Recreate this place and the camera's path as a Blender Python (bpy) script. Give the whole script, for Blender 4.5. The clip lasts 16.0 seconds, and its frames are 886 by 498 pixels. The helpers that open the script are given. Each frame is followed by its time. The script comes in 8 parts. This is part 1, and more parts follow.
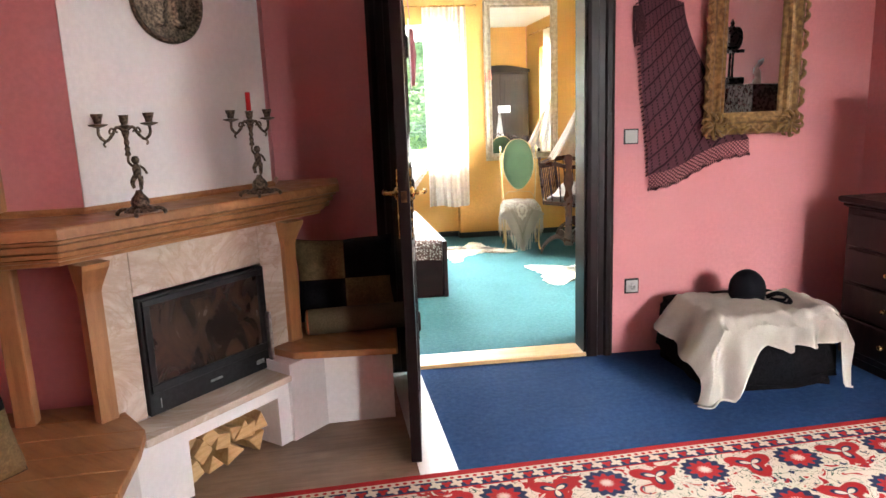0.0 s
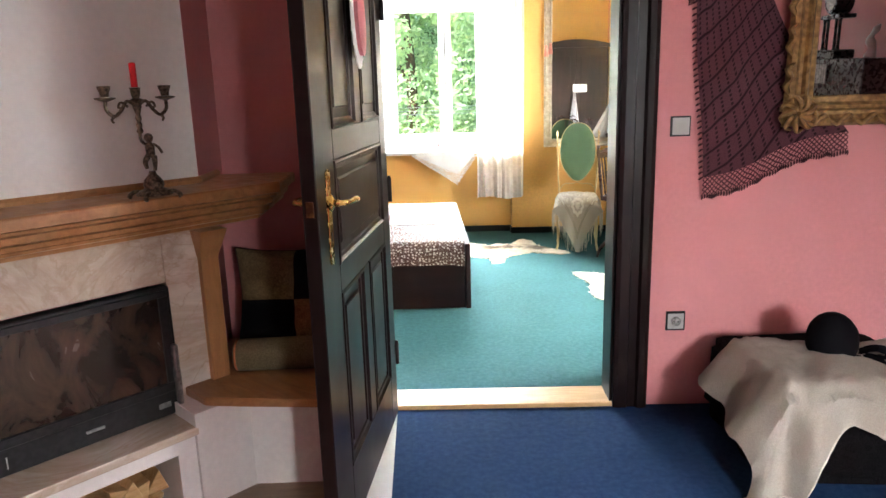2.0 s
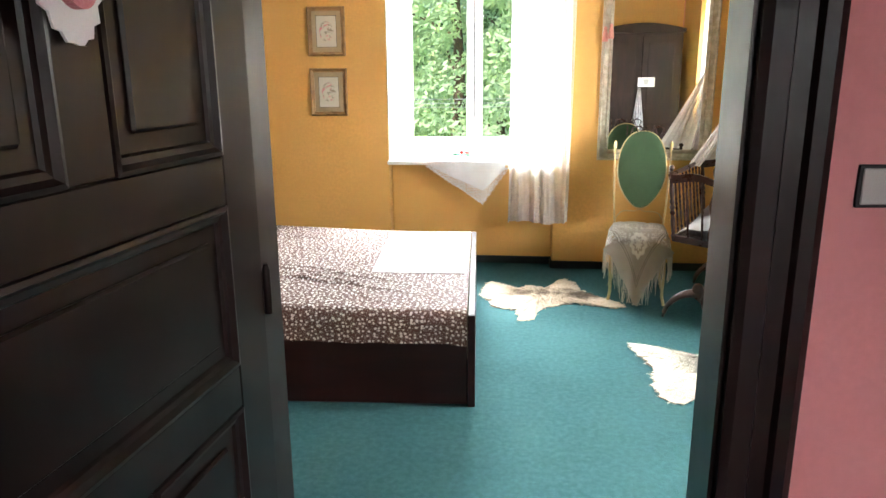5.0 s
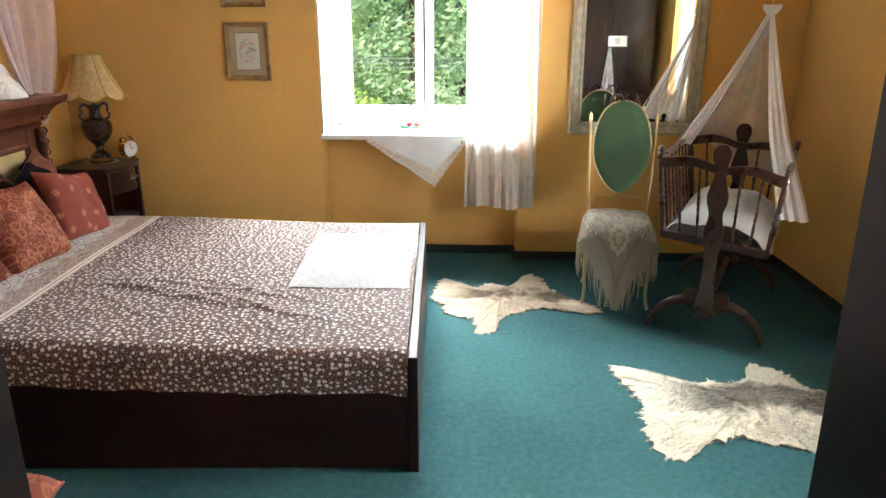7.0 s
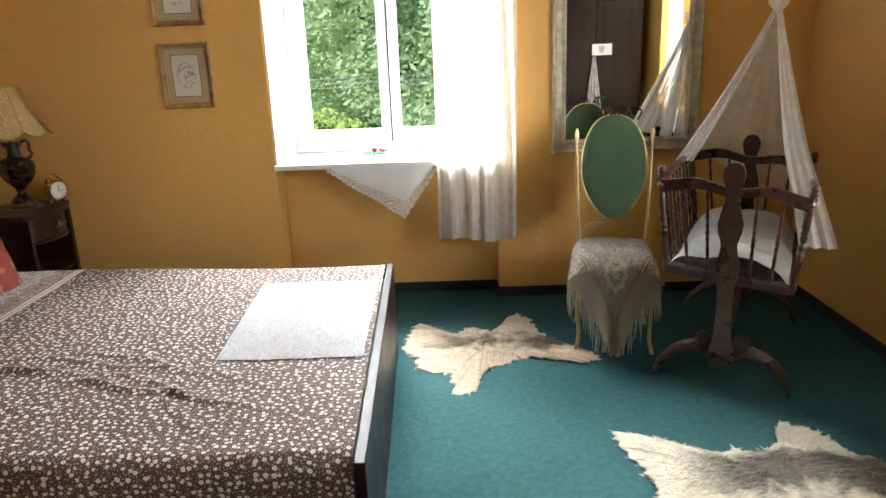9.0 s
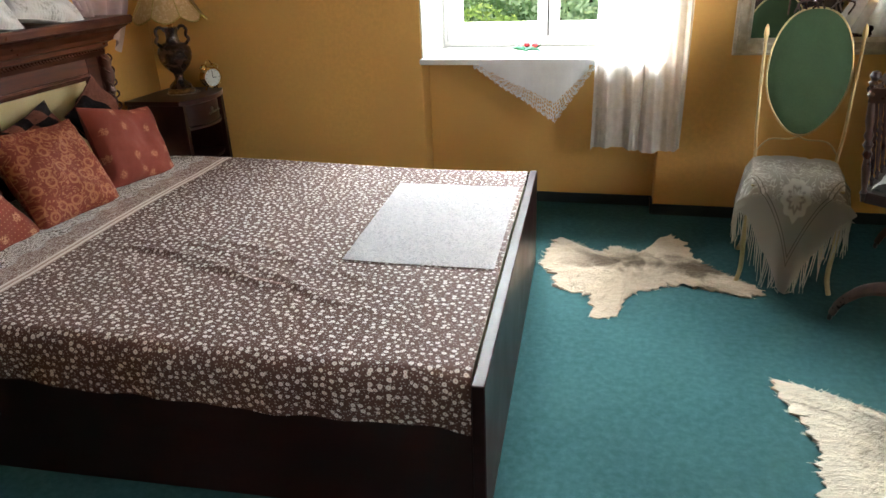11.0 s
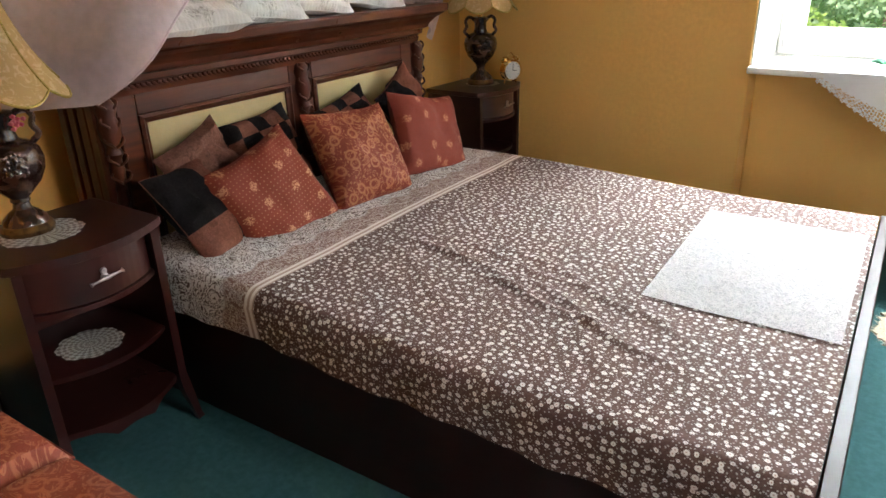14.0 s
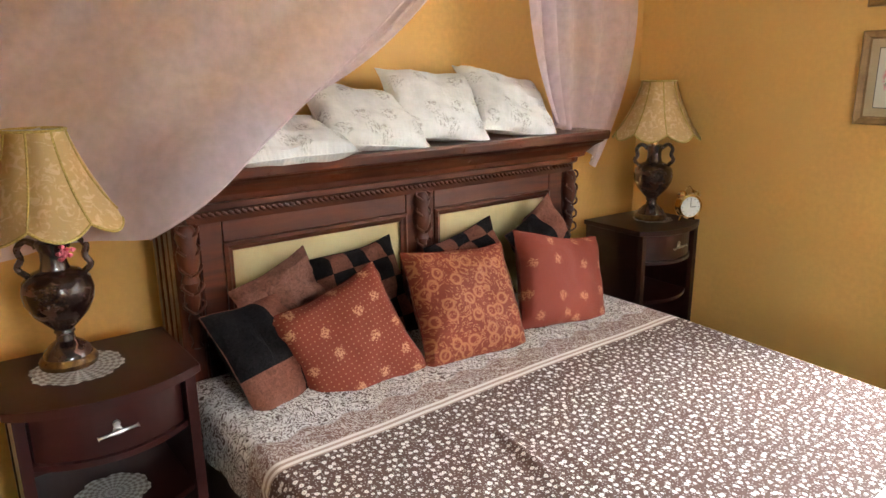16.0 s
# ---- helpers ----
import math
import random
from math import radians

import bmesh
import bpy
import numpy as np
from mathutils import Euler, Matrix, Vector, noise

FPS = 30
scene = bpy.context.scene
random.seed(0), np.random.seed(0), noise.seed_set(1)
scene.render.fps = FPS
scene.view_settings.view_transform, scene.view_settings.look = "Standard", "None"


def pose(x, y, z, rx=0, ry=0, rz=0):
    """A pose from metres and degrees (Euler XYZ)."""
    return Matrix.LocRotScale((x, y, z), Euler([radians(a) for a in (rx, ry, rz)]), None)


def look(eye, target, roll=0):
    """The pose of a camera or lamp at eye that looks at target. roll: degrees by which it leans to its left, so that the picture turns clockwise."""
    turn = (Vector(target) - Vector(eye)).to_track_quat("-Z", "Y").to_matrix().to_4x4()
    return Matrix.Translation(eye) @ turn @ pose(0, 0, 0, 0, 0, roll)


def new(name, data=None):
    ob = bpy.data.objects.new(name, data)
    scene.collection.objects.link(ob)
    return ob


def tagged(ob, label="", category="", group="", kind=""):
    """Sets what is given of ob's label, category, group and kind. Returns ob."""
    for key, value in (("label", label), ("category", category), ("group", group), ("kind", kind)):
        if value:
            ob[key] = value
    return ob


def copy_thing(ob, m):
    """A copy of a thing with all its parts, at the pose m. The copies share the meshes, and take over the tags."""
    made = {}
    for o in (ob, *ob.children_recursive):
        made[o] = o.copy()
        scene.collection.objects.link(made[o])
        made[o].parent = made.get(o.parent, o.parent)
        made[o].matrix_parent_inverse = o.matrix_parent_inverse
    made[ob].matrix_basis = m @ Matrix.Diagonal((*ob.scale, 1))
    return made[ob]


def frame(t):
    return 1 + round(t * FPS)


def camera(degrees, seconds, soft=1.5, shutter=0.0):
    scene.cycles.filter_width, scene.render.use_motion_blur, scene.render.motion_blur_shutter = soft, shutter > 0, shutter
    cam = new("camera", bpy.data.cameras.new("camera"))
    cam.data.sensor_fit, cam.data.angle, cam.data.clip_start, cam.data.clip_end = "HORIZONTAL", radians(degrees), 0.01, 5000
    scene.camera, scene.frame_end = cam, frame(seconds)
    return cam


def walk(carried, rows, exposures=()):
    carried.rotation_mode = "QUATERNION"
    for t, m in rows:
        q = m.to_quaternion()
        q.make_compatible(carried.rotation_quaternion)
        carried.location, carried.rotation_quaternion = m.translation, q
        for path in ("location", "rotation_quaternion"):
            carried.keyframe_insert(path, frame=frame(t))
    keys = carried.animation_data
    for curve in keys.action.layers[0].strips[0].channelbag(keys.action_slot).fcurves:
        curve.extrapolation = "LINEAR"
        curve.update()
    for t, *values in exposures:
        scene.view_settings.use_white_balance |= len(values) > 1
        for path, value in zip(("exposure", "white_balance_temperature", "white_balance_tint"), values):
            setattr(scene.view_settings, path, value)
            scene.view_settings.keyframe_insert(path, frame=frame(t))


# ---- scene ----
cam = camera(65.2, 16.0)
METRES, EYE, TILT, LEAN, TURN = 5.2, 1.47, 0.0, 0.0, -10.5
PATH = [
    (0, (0.088, -0.06, 1.482), (0.416, 1.872, 1.084), -2.2),
    (0.5, (0.232, 0.112, 1.453), (0.536, 2.046, 1.046), -2.1),
    (1, (0.388, 0.317, 1.459), (0.667, 2.251, 1.036), -2.1),
    (1.5, (0.569, 0.51, 1.456), (0.776, 2.45, 1.016), -2.4),
    (2, (0.717, 0.699, 1.466), (0.768, 2.647, 1.018), -1.7),
    (2.5, (0.774, 0.956, 1.467), (0.795, 2.903, 1.012), -1.4),
    (3, (0.819, 1.231, 1.476), (0.906, 3.181, 1.041), -0.7),
    (3.5, (0.92, 1.509, 1.487), (0.958, 3.461, 1.053), -1.0),
    (4, (0.984, 1.762, 1.481), (0.934, 3.71, 1.029), -0.7),
    (4.2, (0.991, 1.865, 1.485), (0.916, 3.81, 1.023), -0.8),
    (6.5, (1.096, 2.909, 1.506), (0.985, 4.833, 0.972), -0.3),
    (7, (1.092, 3.097, 1.501), (1.104, 5.007, 0.909), 0.0),
    (7.5, (1.126, 3.256, 1.492), (1.176, 5.155, 0.869), -0.8),
    (8, (1.184, 3.408, 1.509), (1.267, 5.32, 0.928), -1.4),
    (8.2, (1.198, 3.447, 1.509), (1.296, 5.371, 0.97), -1.5),
    (10.3, (1.226, 3.875, 1.404), (1.0, 5.747, 0.737), -3.8),
    (10.5, (1.229, 3.87, 1.407), (0.961, 5.723, 0.704), -3.7),
    (11, (1.224, 3.862, 1.406), (0.84, 5.661, 0.619), -2.4),
    (11.5, (1.207, 3.858, 1.394), (0.718, 5.601, 0.545), -1.5),
    (12, (1.174, 3.863, 1.393), (0.579, 5.552, 0.503), -1.2),
    (12.5, (1.12, 3.871, 1.39), (0.427, 5.538, 0.529), -1.1),
    (13, (1.055, 3.88, 1.384), (0.268, 5.521, 0.556), -1.2),
    (13.5, (1.013, 3.932, 1.385), (0.132, 5.536, 0.578), -1.3),
    (14, (0.981, 4.071, 1.385), (-0.052, 5.598, 0.612), -1.7),
    (14.5, (1.005, 4.242, 1.411), (-0.223, 5.635, 0.667), -2.4),
    (15, (1.012, 4.399, 1.445), (-0.371, 5.677, 0.773), -1.9),
    (15.5, (0.982, 4.526, 1.444), (-0.465, 5.791, 0.89), -1.0),
    (16, (0.942, 4.678, 1.456), (-0.584, 5.868, 0.949), -0.7),
]
EXPOSURES = ((0.0, 2.60), (1.5, 2.30), (2.5, 2.05), (3.5, 1.85), (4.2, 1.78), (6.5, 1.13), (8.0, 1.05), (10.5, 0.50), (12.0, 0.62), (13.5, 0.76), (14.5, 0.98), (16.0, 1.33))
walk(cam, [(t, look(eye, target, roll)) for t, eye, target, roll in PATH], EXPOSURES)

# ---- light ----
world = bpy.data.worlds.new("sky")
scene.world = world
world.use_nodes = True
wn = world.node_tree
wn.nodes.clear()
w_out = wn.nodes.new("ShaderNodeOutputWorld")
w_bg = wn.nodes.new("ShaderNodeBackground")
w_sky = wn.nodes.new("ShaderNodeTexSky")
w_sky.sky_type = "NISHITA"
w_sky.sun_disc = False
w_sky.sun_elevation = radians(42)
w_sky.sun_rotation = radians(250)
w_bg.inputs["Strength"].default_value = 0.15
wn.links.new(w_sky.outputs[0], w_bg.inputs[0])
wn.links.new(w_bg.outputs[0], w_out.inputs[0])


def lamp(name, kind, m, energy, color=(1, 1, 1), size=1.0, size_y=None, angle=None):
    d = bpy.data.lights.new(name, kind)
    d.energy, d.color = energy, color
    if kind == "AREA":
        d.shape, d.size, d.size_y = "RECTANGLE", size, size_y or size
    if angle is not None:
        d.angle = radians(angle)
    ob = new(name, d)
    ob.matrix_world = m
    return ob


lamp("sun", "SUN", look((-9, -3, 9), (0, 6, 0)), 5.0, (1.0, 0.95, 0.88), angle=3)
lamp("sky_bedroom_north", "AREA", look((0.85, 9.3, 3.1), (1.9, 6.5, 0.8)), 690, (0.93, 0.97, 1.0), 1.5, 1.5)
# three added fill lamps outside the windows, aimed to brighten walls and cradle
lamp("sky_fill_northwest", "AREA", look((-2.2, 10.0, 2.7), (2.8, 6.6, 0.9)), 950, (0.95, 0.98, 1.0), 2.0, 2.0)
lamp("sky_fill_northeast", "AREA", look((3.9, 10.0, 2.3), (-1.2, 6.6, 0.4)), 170, (0.95, 0.98, 1.0), 2.0, 2.0)
lamp("sky_fill_southeast", "AREA", look((4.9, 3.2, 2.0), (0.2, 7.7, 1.2)), 330, (0.95, 0.98, 1.0), 1.6, 1.6)
lamp("sky_bedroom_east", "AREA", look((5.3, 5.4, 3.0), (1.7, 5.5, 0.4)), 370, (0.95, 0.98, 1.0), 1.3, 1.3)
lamp("sky_parlour_east", "AREA", look((4.15, 0.75, 2.3), (0.3, 2.6, 0.7)), 43, (0.97, 0.98, 1.0), 1.3, 1.3)
lamp("sky_parlour_south", "AREA", look((2.7, -4.5, 2.7), (2.2, 3.6, 0.9)), 120, (0.97, 0.98, 1.0), 1.4, 1.4)


# ---- mesh helpers ----
def finish(name, bm, material, smooth=False):
    me = bpy.data.meshes.new(name)
    bmesh.ops.recalc_face_normals(bm, faces=bm.faces)
    if smooth:
        for f in bm.faces:
            f.smooth = True
        for e in bm.edges:
            if len(e.link_faces) == 2 and e.calc_face_angle(0) > 0.7:
                e.smooth = False
    bm.to_mesh(me)
    bm.free()
    me.materials.append(material)
    return new(name, me)


def part(name, bm, material, parent=None, label="", smooth=False):
    ob = finish(name, bm, material, smooth)
    ob.parent = parent
    return tagged(ob, label)


def solid(name, bm, material, label="", category="", group="", kind="", smooth=False, m=None):
    ob = finish(name, bm, material, smooth)
    if m is not None:
        ob.matrix_world = m
    return tagged(ob, label, category, group, kind)


def thing(name, m, label, category, group=""):
    ob = new(name)
    ob.empty_display_size = 0.1
    ob.matrix_world = m
    return tagged(ob, label, category, group)


def box(bm, x0, x1, y0, y1, z0, z1, bevel=0.0, seg=1):
    r = bmesh.ops.create_cube(bm, size=1.0, matrix=Matrix.Translation(((x0 + x1) / 2, (y0 + y1) / 2, (z0 + z1) / 2)) @ Matrix.Diagonal((x1 - x0, y1 - y0, z1 - z0, 1)))
    if bevel:
        edges = list({e for v in r["verts"] for e in v.link_edges})
        bmesh.ops.bevel(bm, geom=edges, offset=bevel, segments=seg, affect="EDGES", profile=0.5)
    return bm


def boxes(*rows, bevel=0.0):
    bm = bmesh.new()
    for r in rows:
        box(bm, *r, bevel=bevel)
    return bm


def prism(poly, z0, z1, bevel=0.0, bm=None):
    bm = bm or bmesh.new()
    low = [bm.verts.new((x, y, z0)) for x, y in poly]
    top = [bm.verts.new((x, y, z1)) for x, y in poly]
    n = len(poly)
    fs = [bm.faces.new(low[::-1]), bm.faces.new(top)]
    for i in range(n):
        fs.append(bm.faces.new((low[i], low[(i + 1) % n], top[(i + 1) % n], top[i])))
    if bevel:
        bmesh.ops.bevel(bm, geom=list({e for f in fs for e in f.edges}), offset=bevel, segments=2, affect="EDGES", profile=0.5)
    return bm


def turned(profile, n=20, bm=None, m=None):
    """A turned body: rows of (radius, z)."""
    bm = bm or bmesh.new()
    rings = []
    for r, z in profile:
        ring = []
        for i in range(n):
            a = 2 * math.pi * i / n
            p = Vector((r * math.cos(a), r * math.sin(a), z))
            ring.append(bm.verts.new(m @ p if m else p))
        rings.append(ring)
    for a, b in zip(rings, rings[1:]):
        for i in range(n):
            bm.faces.new((a[i], a[(i + 1) % n], b[(i + 1) % n], b[i]))
    bm.faces.new(rings[0][::-1])
    bm.faces.new(rings[-1])
    return bm


def loft(rings):
    """One closed body through rings of equally many points."""
    bm = bmesh.new()
    vs = [[bm.verts.new(p) for p in r] for r in rings]
    n = len(vs[0])
    for a, b in zip(vs, vs[1:]):
        for i in range(n):
            bm.faces.new((a[i], a[(i + 1) % n], b[(i + 1) % n], b[i]))
    bm.faces.new(vs[0][::-1])
    bm.faces.new(vs[-1])
    return bm


def tube(points, radius, n=8, bm=None, squash=1.0):
    """A round bar along points; radius may be a list."""
    bm = bm or bmesh.new()
    pts = [Vector(p) for p in points]
    radii = radius if isinstance(radius, (list, tuple)) else [radius] * len(pts)
    rings, up = [], None
    for i, p in enumerate(pts):
        t = (pts[min(i + 1, len(pts) - 1)] - pts[max(i - 1, 0)]).normalized()
        if up is None:
            up = t.orthogonal().normalized()
        side = t.cross(up)
        side = side.normalized() if side.length > 1e-6 else t.orthogonal().normalized()
        up = side.cross(t).normalized()
        rings.append([bm.verts.new(p + radii[i] * (math.cos(2 * math.pi * k / n) * up + squash * math.sin(2 * math.pi * k / n) * side)) for k in range(n)])
    for a, b in zip(rings, rings[1:]):
        for k in range(n):
            bm.faces.new((a[k], a[(k + 1) % n], b[(k + 1) % n], b[k]))
    bm.faces.new(rings[0][::-1])
    bm.faces.new(rings[-1])
    return bm


def curve_points(ctrl, n=24):
    """A smooth line through a few control points."""
    c = [Vector(p) for p in ctrl]
    c = [2 * c[0] - c[1]] + c + [2 * c[-1] - c[-2]]
    out = []
    spans = len(c) - 3
    for k in range(n + 1):
        s = k / n * spans
        i = min(int(s), spans - 1)
        t = s - i
        a, b, d, e = c[i:i + 4]
        out.append(0.5 * ((2 * b) + (d - a) * t + (2 * a - 5 * b + 4 * d - e) * t * t + (3 * b - a - 3 * d + e) * t ** 3))
    return out


def strip(profile, path, closed=False, bm=None):
    """A moulding: profile rows (out, up) carried along a plan path of (x, y); out is to the right of the way."""
    bm = bm or bmesh.new()
    n = len(path)
    rings = []
    for i, p in enumerate(path):
        a = Vector(path[i - 1]) if (i or closed) else None
        b = Vector(path[(i + 1) % n]) if (i < n - 1 or closed) else None
        p = Vector(p)
        d1 = (p - a).normalized() if a is not None else (b - p).normalized()
        d2 = (b - p).normalized() if b is not None else d1
        n1, n2 = Vector((d1.y, -d1.x)), Vector((d2.y, -d2.x))
        mit = (n1 + n2).normalized()
        mit = mit / max(0.3, mit.dot(n1))
        rings.append([bm.verts.new((p.x + mit.x * o, p.y + mit.y * o, z)) for o, z in profile])
    k = len(profile)
    last = n if closed else n - 1
    for i in range(last):
        a, b = rings[i], rings[(i + 1) % n]
        for j in range(k):
            bm.faces.new((a[j], b[j], b[(j + 1) % k], a[(j + 1) % k]))
    if not closed:
        bm.faces.new(rings[0])
        bm.faces.new(rings[-1][::-1])
    return bm


def sheet(nu, nv, fn, thick=0.0, uv=None, bm=None):
    """A cloth or relief surface: fn(u, v) gives a point for u, v from 0 to 1."""
    bm = bm or bmesh.new()
    lay = bm.loops.layers.uv.verify() if uv else None
    grid = [[bm.verts.new(fn(i / nu, j / nv)) for j in range(nv + 1)] for i in range(nu + 1)]
    new_faces = []
    for i in range(nu):
        for j in range(nv):
            f = bm.faces.new((grid[i][j], grid[i + 1][j], grid[i + 1][j + 1], grid[i][j + 1]))
            new_faces.append(f)
            if uv:
                for loop, (a, b) in zip(f.loops, ((i, j), (i + 1, j), (i + 1, j + 1), (i, j + 1))):
                    loop[lay].uv = uv(a / nu, b / nv)
    if thick:
        bmesh.ops.solidify(bm, geom=new_faces, thickness=thick)
    return bm


def soft_edge(x, y, seed, pinch):
    """How far a cushion's edge is drawn in or out at a place on its square."""
    e = max(abs(x), abs(y)) ** 3
    return 1 - pinch * (1 - (x * y) ** 2) * e + 0.035 * noise.noise(Vector((x * 1.6 + seed * 2.7, y * 1.6, 7.0))) * e


def cushion(w, h, t, nu=22, wrinkle=0.004, seed=0, pinch=0.085, uvs=True):
    """A stuffed square cushion with drawn-in sides and creases, lying in its own xy plane."""
    bm = bmesh.new()
    lay = bm.loops.layers.uv.verify()

    def pt(a, b, s):
        x, y = 2 * a - 1, 2 * b - 1
        k = soft_edge(x, y, seed, pinch)
        fx, fy = 1 - abs(x) ** 2.6, 1 - abs(y) ** 2.6
        z = t / 2 * (max(fx, 0) * max(fy, 0)) ** 0.42
        q = Vector((x * w / 2 * k, y * h / 2 * k, 0))
        c = noise.noise(Vector((x * 1.7 + seed * 3.1, y * 1.7, s))) * 4.5 + 2.2 * (0.5 - abs(noise.noise(Vector((x * 2.6 + seed, y * 2.2, 11.0))))) + noise.noise(Vector((x * 4 + seed, y * 5, s * 2 + 4)))
        q.z = s * (z + wrinkle * c * (1 - max(abs(x), abs(y)) ** 6))
        return q

    sides = []
    for s in (1, -1):
        g = [[None] * (nu + 1) for _ in range(nu + 1)]
        for i in range(nu + 1):
            for j in range(nu + 1):
                edge = i in (0, nu) or j in (0, nu)
                g[i][j] = sides[0][i][j] if (edge and s < 0) else bm.verts.new(pt(i / nu, j / nu, s))
        sides.append(g)
        for i in range(nu):
            for j in range(nu):
                ids = ((i, j), (i + 1, j), (i + 1, j + 1), (i, j + 1))
                if s < 0:
                    ids = ids[::-1]
                f = bm.faces.new([g[a][b] for a, b in ids])
                for loop, (a, b) in zip(f.loops, ids):
                    loop[lay].uv = (a / nu * w, b / nu * h)
    return bm


def leaning(x, y, z, yaw, back, roll):
    """The pose of a cushion that stands facing +x, turned by yaw, leant back, rolled in its plane."""
    face = Matrix(((0, 0, 1, 0), (1, 0, 0, 0), (0, 1, 0, 0), (0, 0, 0, 1)))
    return Matrix.Translation((x, y, z)) @ pose(0, 0, 0, 0, 0, yaw) @ pose(0, 0, 0, 0, -back, 0) @ face @ pose(0, 0, 0, 0, 0, roll)


# ---- materials ----
class Nodes:
    """Short forms for building a node material."""

    def __init__(self, name):
        self.mat = bpy.data.materials.new(name)
        self.mat.use_nodes = True
        self.t = self.mat.node_tree
        self.bsdf = self.t.nodes["Principled BSDF"]
        self.out = self.t.nodes["Material Output"]

    def node(self, kind, **inputs):
        n = self.t.nodes.new(kind)
        for k, v in inputs.items():
            self.put(n.inputs[k.replace("_", " ")], v)
        return n

    def put(self, socket, v):
        if isinstance(v, bpy.types.NodeSocket):
            self.t.links.new(v, socket)
        else:
            if isinstance(v, (tuple, list)) and len(v) == 3 and socket.type == "RGBA":
                v = (*v, 1)
            socket.default_value = v

    def math(self, op, a, b=0.0, c=0.0):
        n = self.t.nodes.new("ShaderNodeMath")
        n.operation = op
        for i, v in enumerate((a, b, c)):
            self.put(n.inputs[i], v)
        return n.outputs[0]

    def coords(self, kind="Object"):
        return self.t.nodes.new("ShaderNodeTexCoord").outputs[kind]

    def scaled(self, v, s):
        n = self.t.nodes.new("ShaderNodeVectorMath")
        n.operation = "MULTIPLY"
        self.put(n.inputs[0], v)
        n.inputs[1].default_value = s
        return n.outputs[0]

    def split(self, v):
        n = self.node("ShaderNodeSeparateXYZ")
        self.put(n.inputs[0], v)
        return n.outputs

    def join(self, x, y, z=0.0):
        n = self.node("ShaderNodeCombineXYZ")
        for s, v in zip(n.inputs, (x, y, z)):
            self.put(s, v)
        return n.outputs[0]

    def noise(self, v, scale, detail=3.0, rough=0.55, distort=0.0):
        n = self.node("ShaderNodeTexNoise", Vector=v, Scale=scale, Detail=detail, Roughness=rough, Distortion=distort)
        return n.outputs[0]

    def voronoi(self, v, scale, feature="F1", rand=1.0, dim="3D"):
        n = self.t.nodes.new("ShaderNodeTexVoronoi")
        n.voronoi_dimensions, n.feature = dim, feature
        self.put(n.inputs["Vector"], v)
        n.inputs["Scale"].default_value = scale
        n.inputs["Randomness"].default_value = rand
        return n.outputs

    def mix(self, f, a, b, blend="MIX"):
        n = self.t.nodes.new("ShaderNodeMix")
        n.data_type, n.blend_type = "RGBA", blend
        self.put(n.inputs[0], f)
        self.put(n.inputs[6], a)
        self.put(n.inputs[7], b)
        return n.outputs[2]

    def span(self, v, a, b, c=0.0, d=1.0):
        n = self.node("ShaderNodeMapRange")
        for s, x in zip(n.inputs, (v, a, b, c, d)):
            self.put(s, x)
        return n.outputs[0]

    def below(self, v, limit, soft=0.0):
        return self.span(self.math("SUBTRACT", v, limit), -soft, soft + 1e-5, 1.0, 0.0)

    def bump(self, h, strength=0.3, dist=0.01):
        n = self.node("ShaderNodeBump", Height=h, Strength=strength, Distance=dist)
        return n.outputs[0]

    def done(self, color, rough=0.6, normal=None, metal=0.0, spec=0.5, **more):
        self.put(self.bsdf.inputs["Base Color"], color)
        self.put(self.bsdf.inputs["Roughness"], rough)
        self.put(self.bsdf.inputs["Metallic"], metal)
        self.put(self.bsdf.inputs["Specular IOR Level"], spec)
        if normal is not None:
            self.put(self.bsdf.inputs["Normal"], normal)
        for k, v in more.items():
            self.put(self.bsdf.inputs[k.replace("_", " ")], v)
        return self.mat


def tint(c, k):
    return tuple(min(1, x * k) for x in c)


def paint_plaster(name, c, rough=0.75, mottled=0.12, bump=0.25):
    n = Nodes(name)
    o = n.coords()
    big = n.noise(o, 1.3, 4)
    fine = n.noise(o, 45, 3)
    col = n.mix(n.span(big, 0.3, 0.7), tint(c, 1 - mottled), tint(c, 1 + mottled * 0.6))
    col = n.mix(n.span(fine, 0.35, 0.7), tint(c, 0.93), col)
    h = n.math("ADD", n.math("MULTIPLY", n.noise(o, 9, 3), 2.0), n.noise(o, 120, 2))
    return n.done(col, n.span(big, 0.3, 0.7, rough - 0.08, rough + 0.08), n.bump(h, bump, 0.002))


def carpet(name, c, c2, pile=420, wear=0.25):
    n = Nodes(name)
    o = n.coords()
    fine = n.noise(o, pile, 2, 0.7)
    mid = n.noise(o, 38, 4, 0.65)
    big = n.noise(o, 2.2, 5, 0.6)
    col = n.mix(n.span(fine, 0.3, 0.7), c, c2)
    col = n.mix(n.span(mid, 0.38, 0.68), tint(c, 0.90), col)
    col = n.mix(n.math("MULTIPLY", n.span(big, 0.4, 0.75), wear), col, tint(c2, 1.35))
    h = n.math("ADD", fine, n.math("MULTIPLY", mid, 0.6))
    return n.done(col, 0.95, n.bump(h, 0.7, 0.004), spec=0.08)


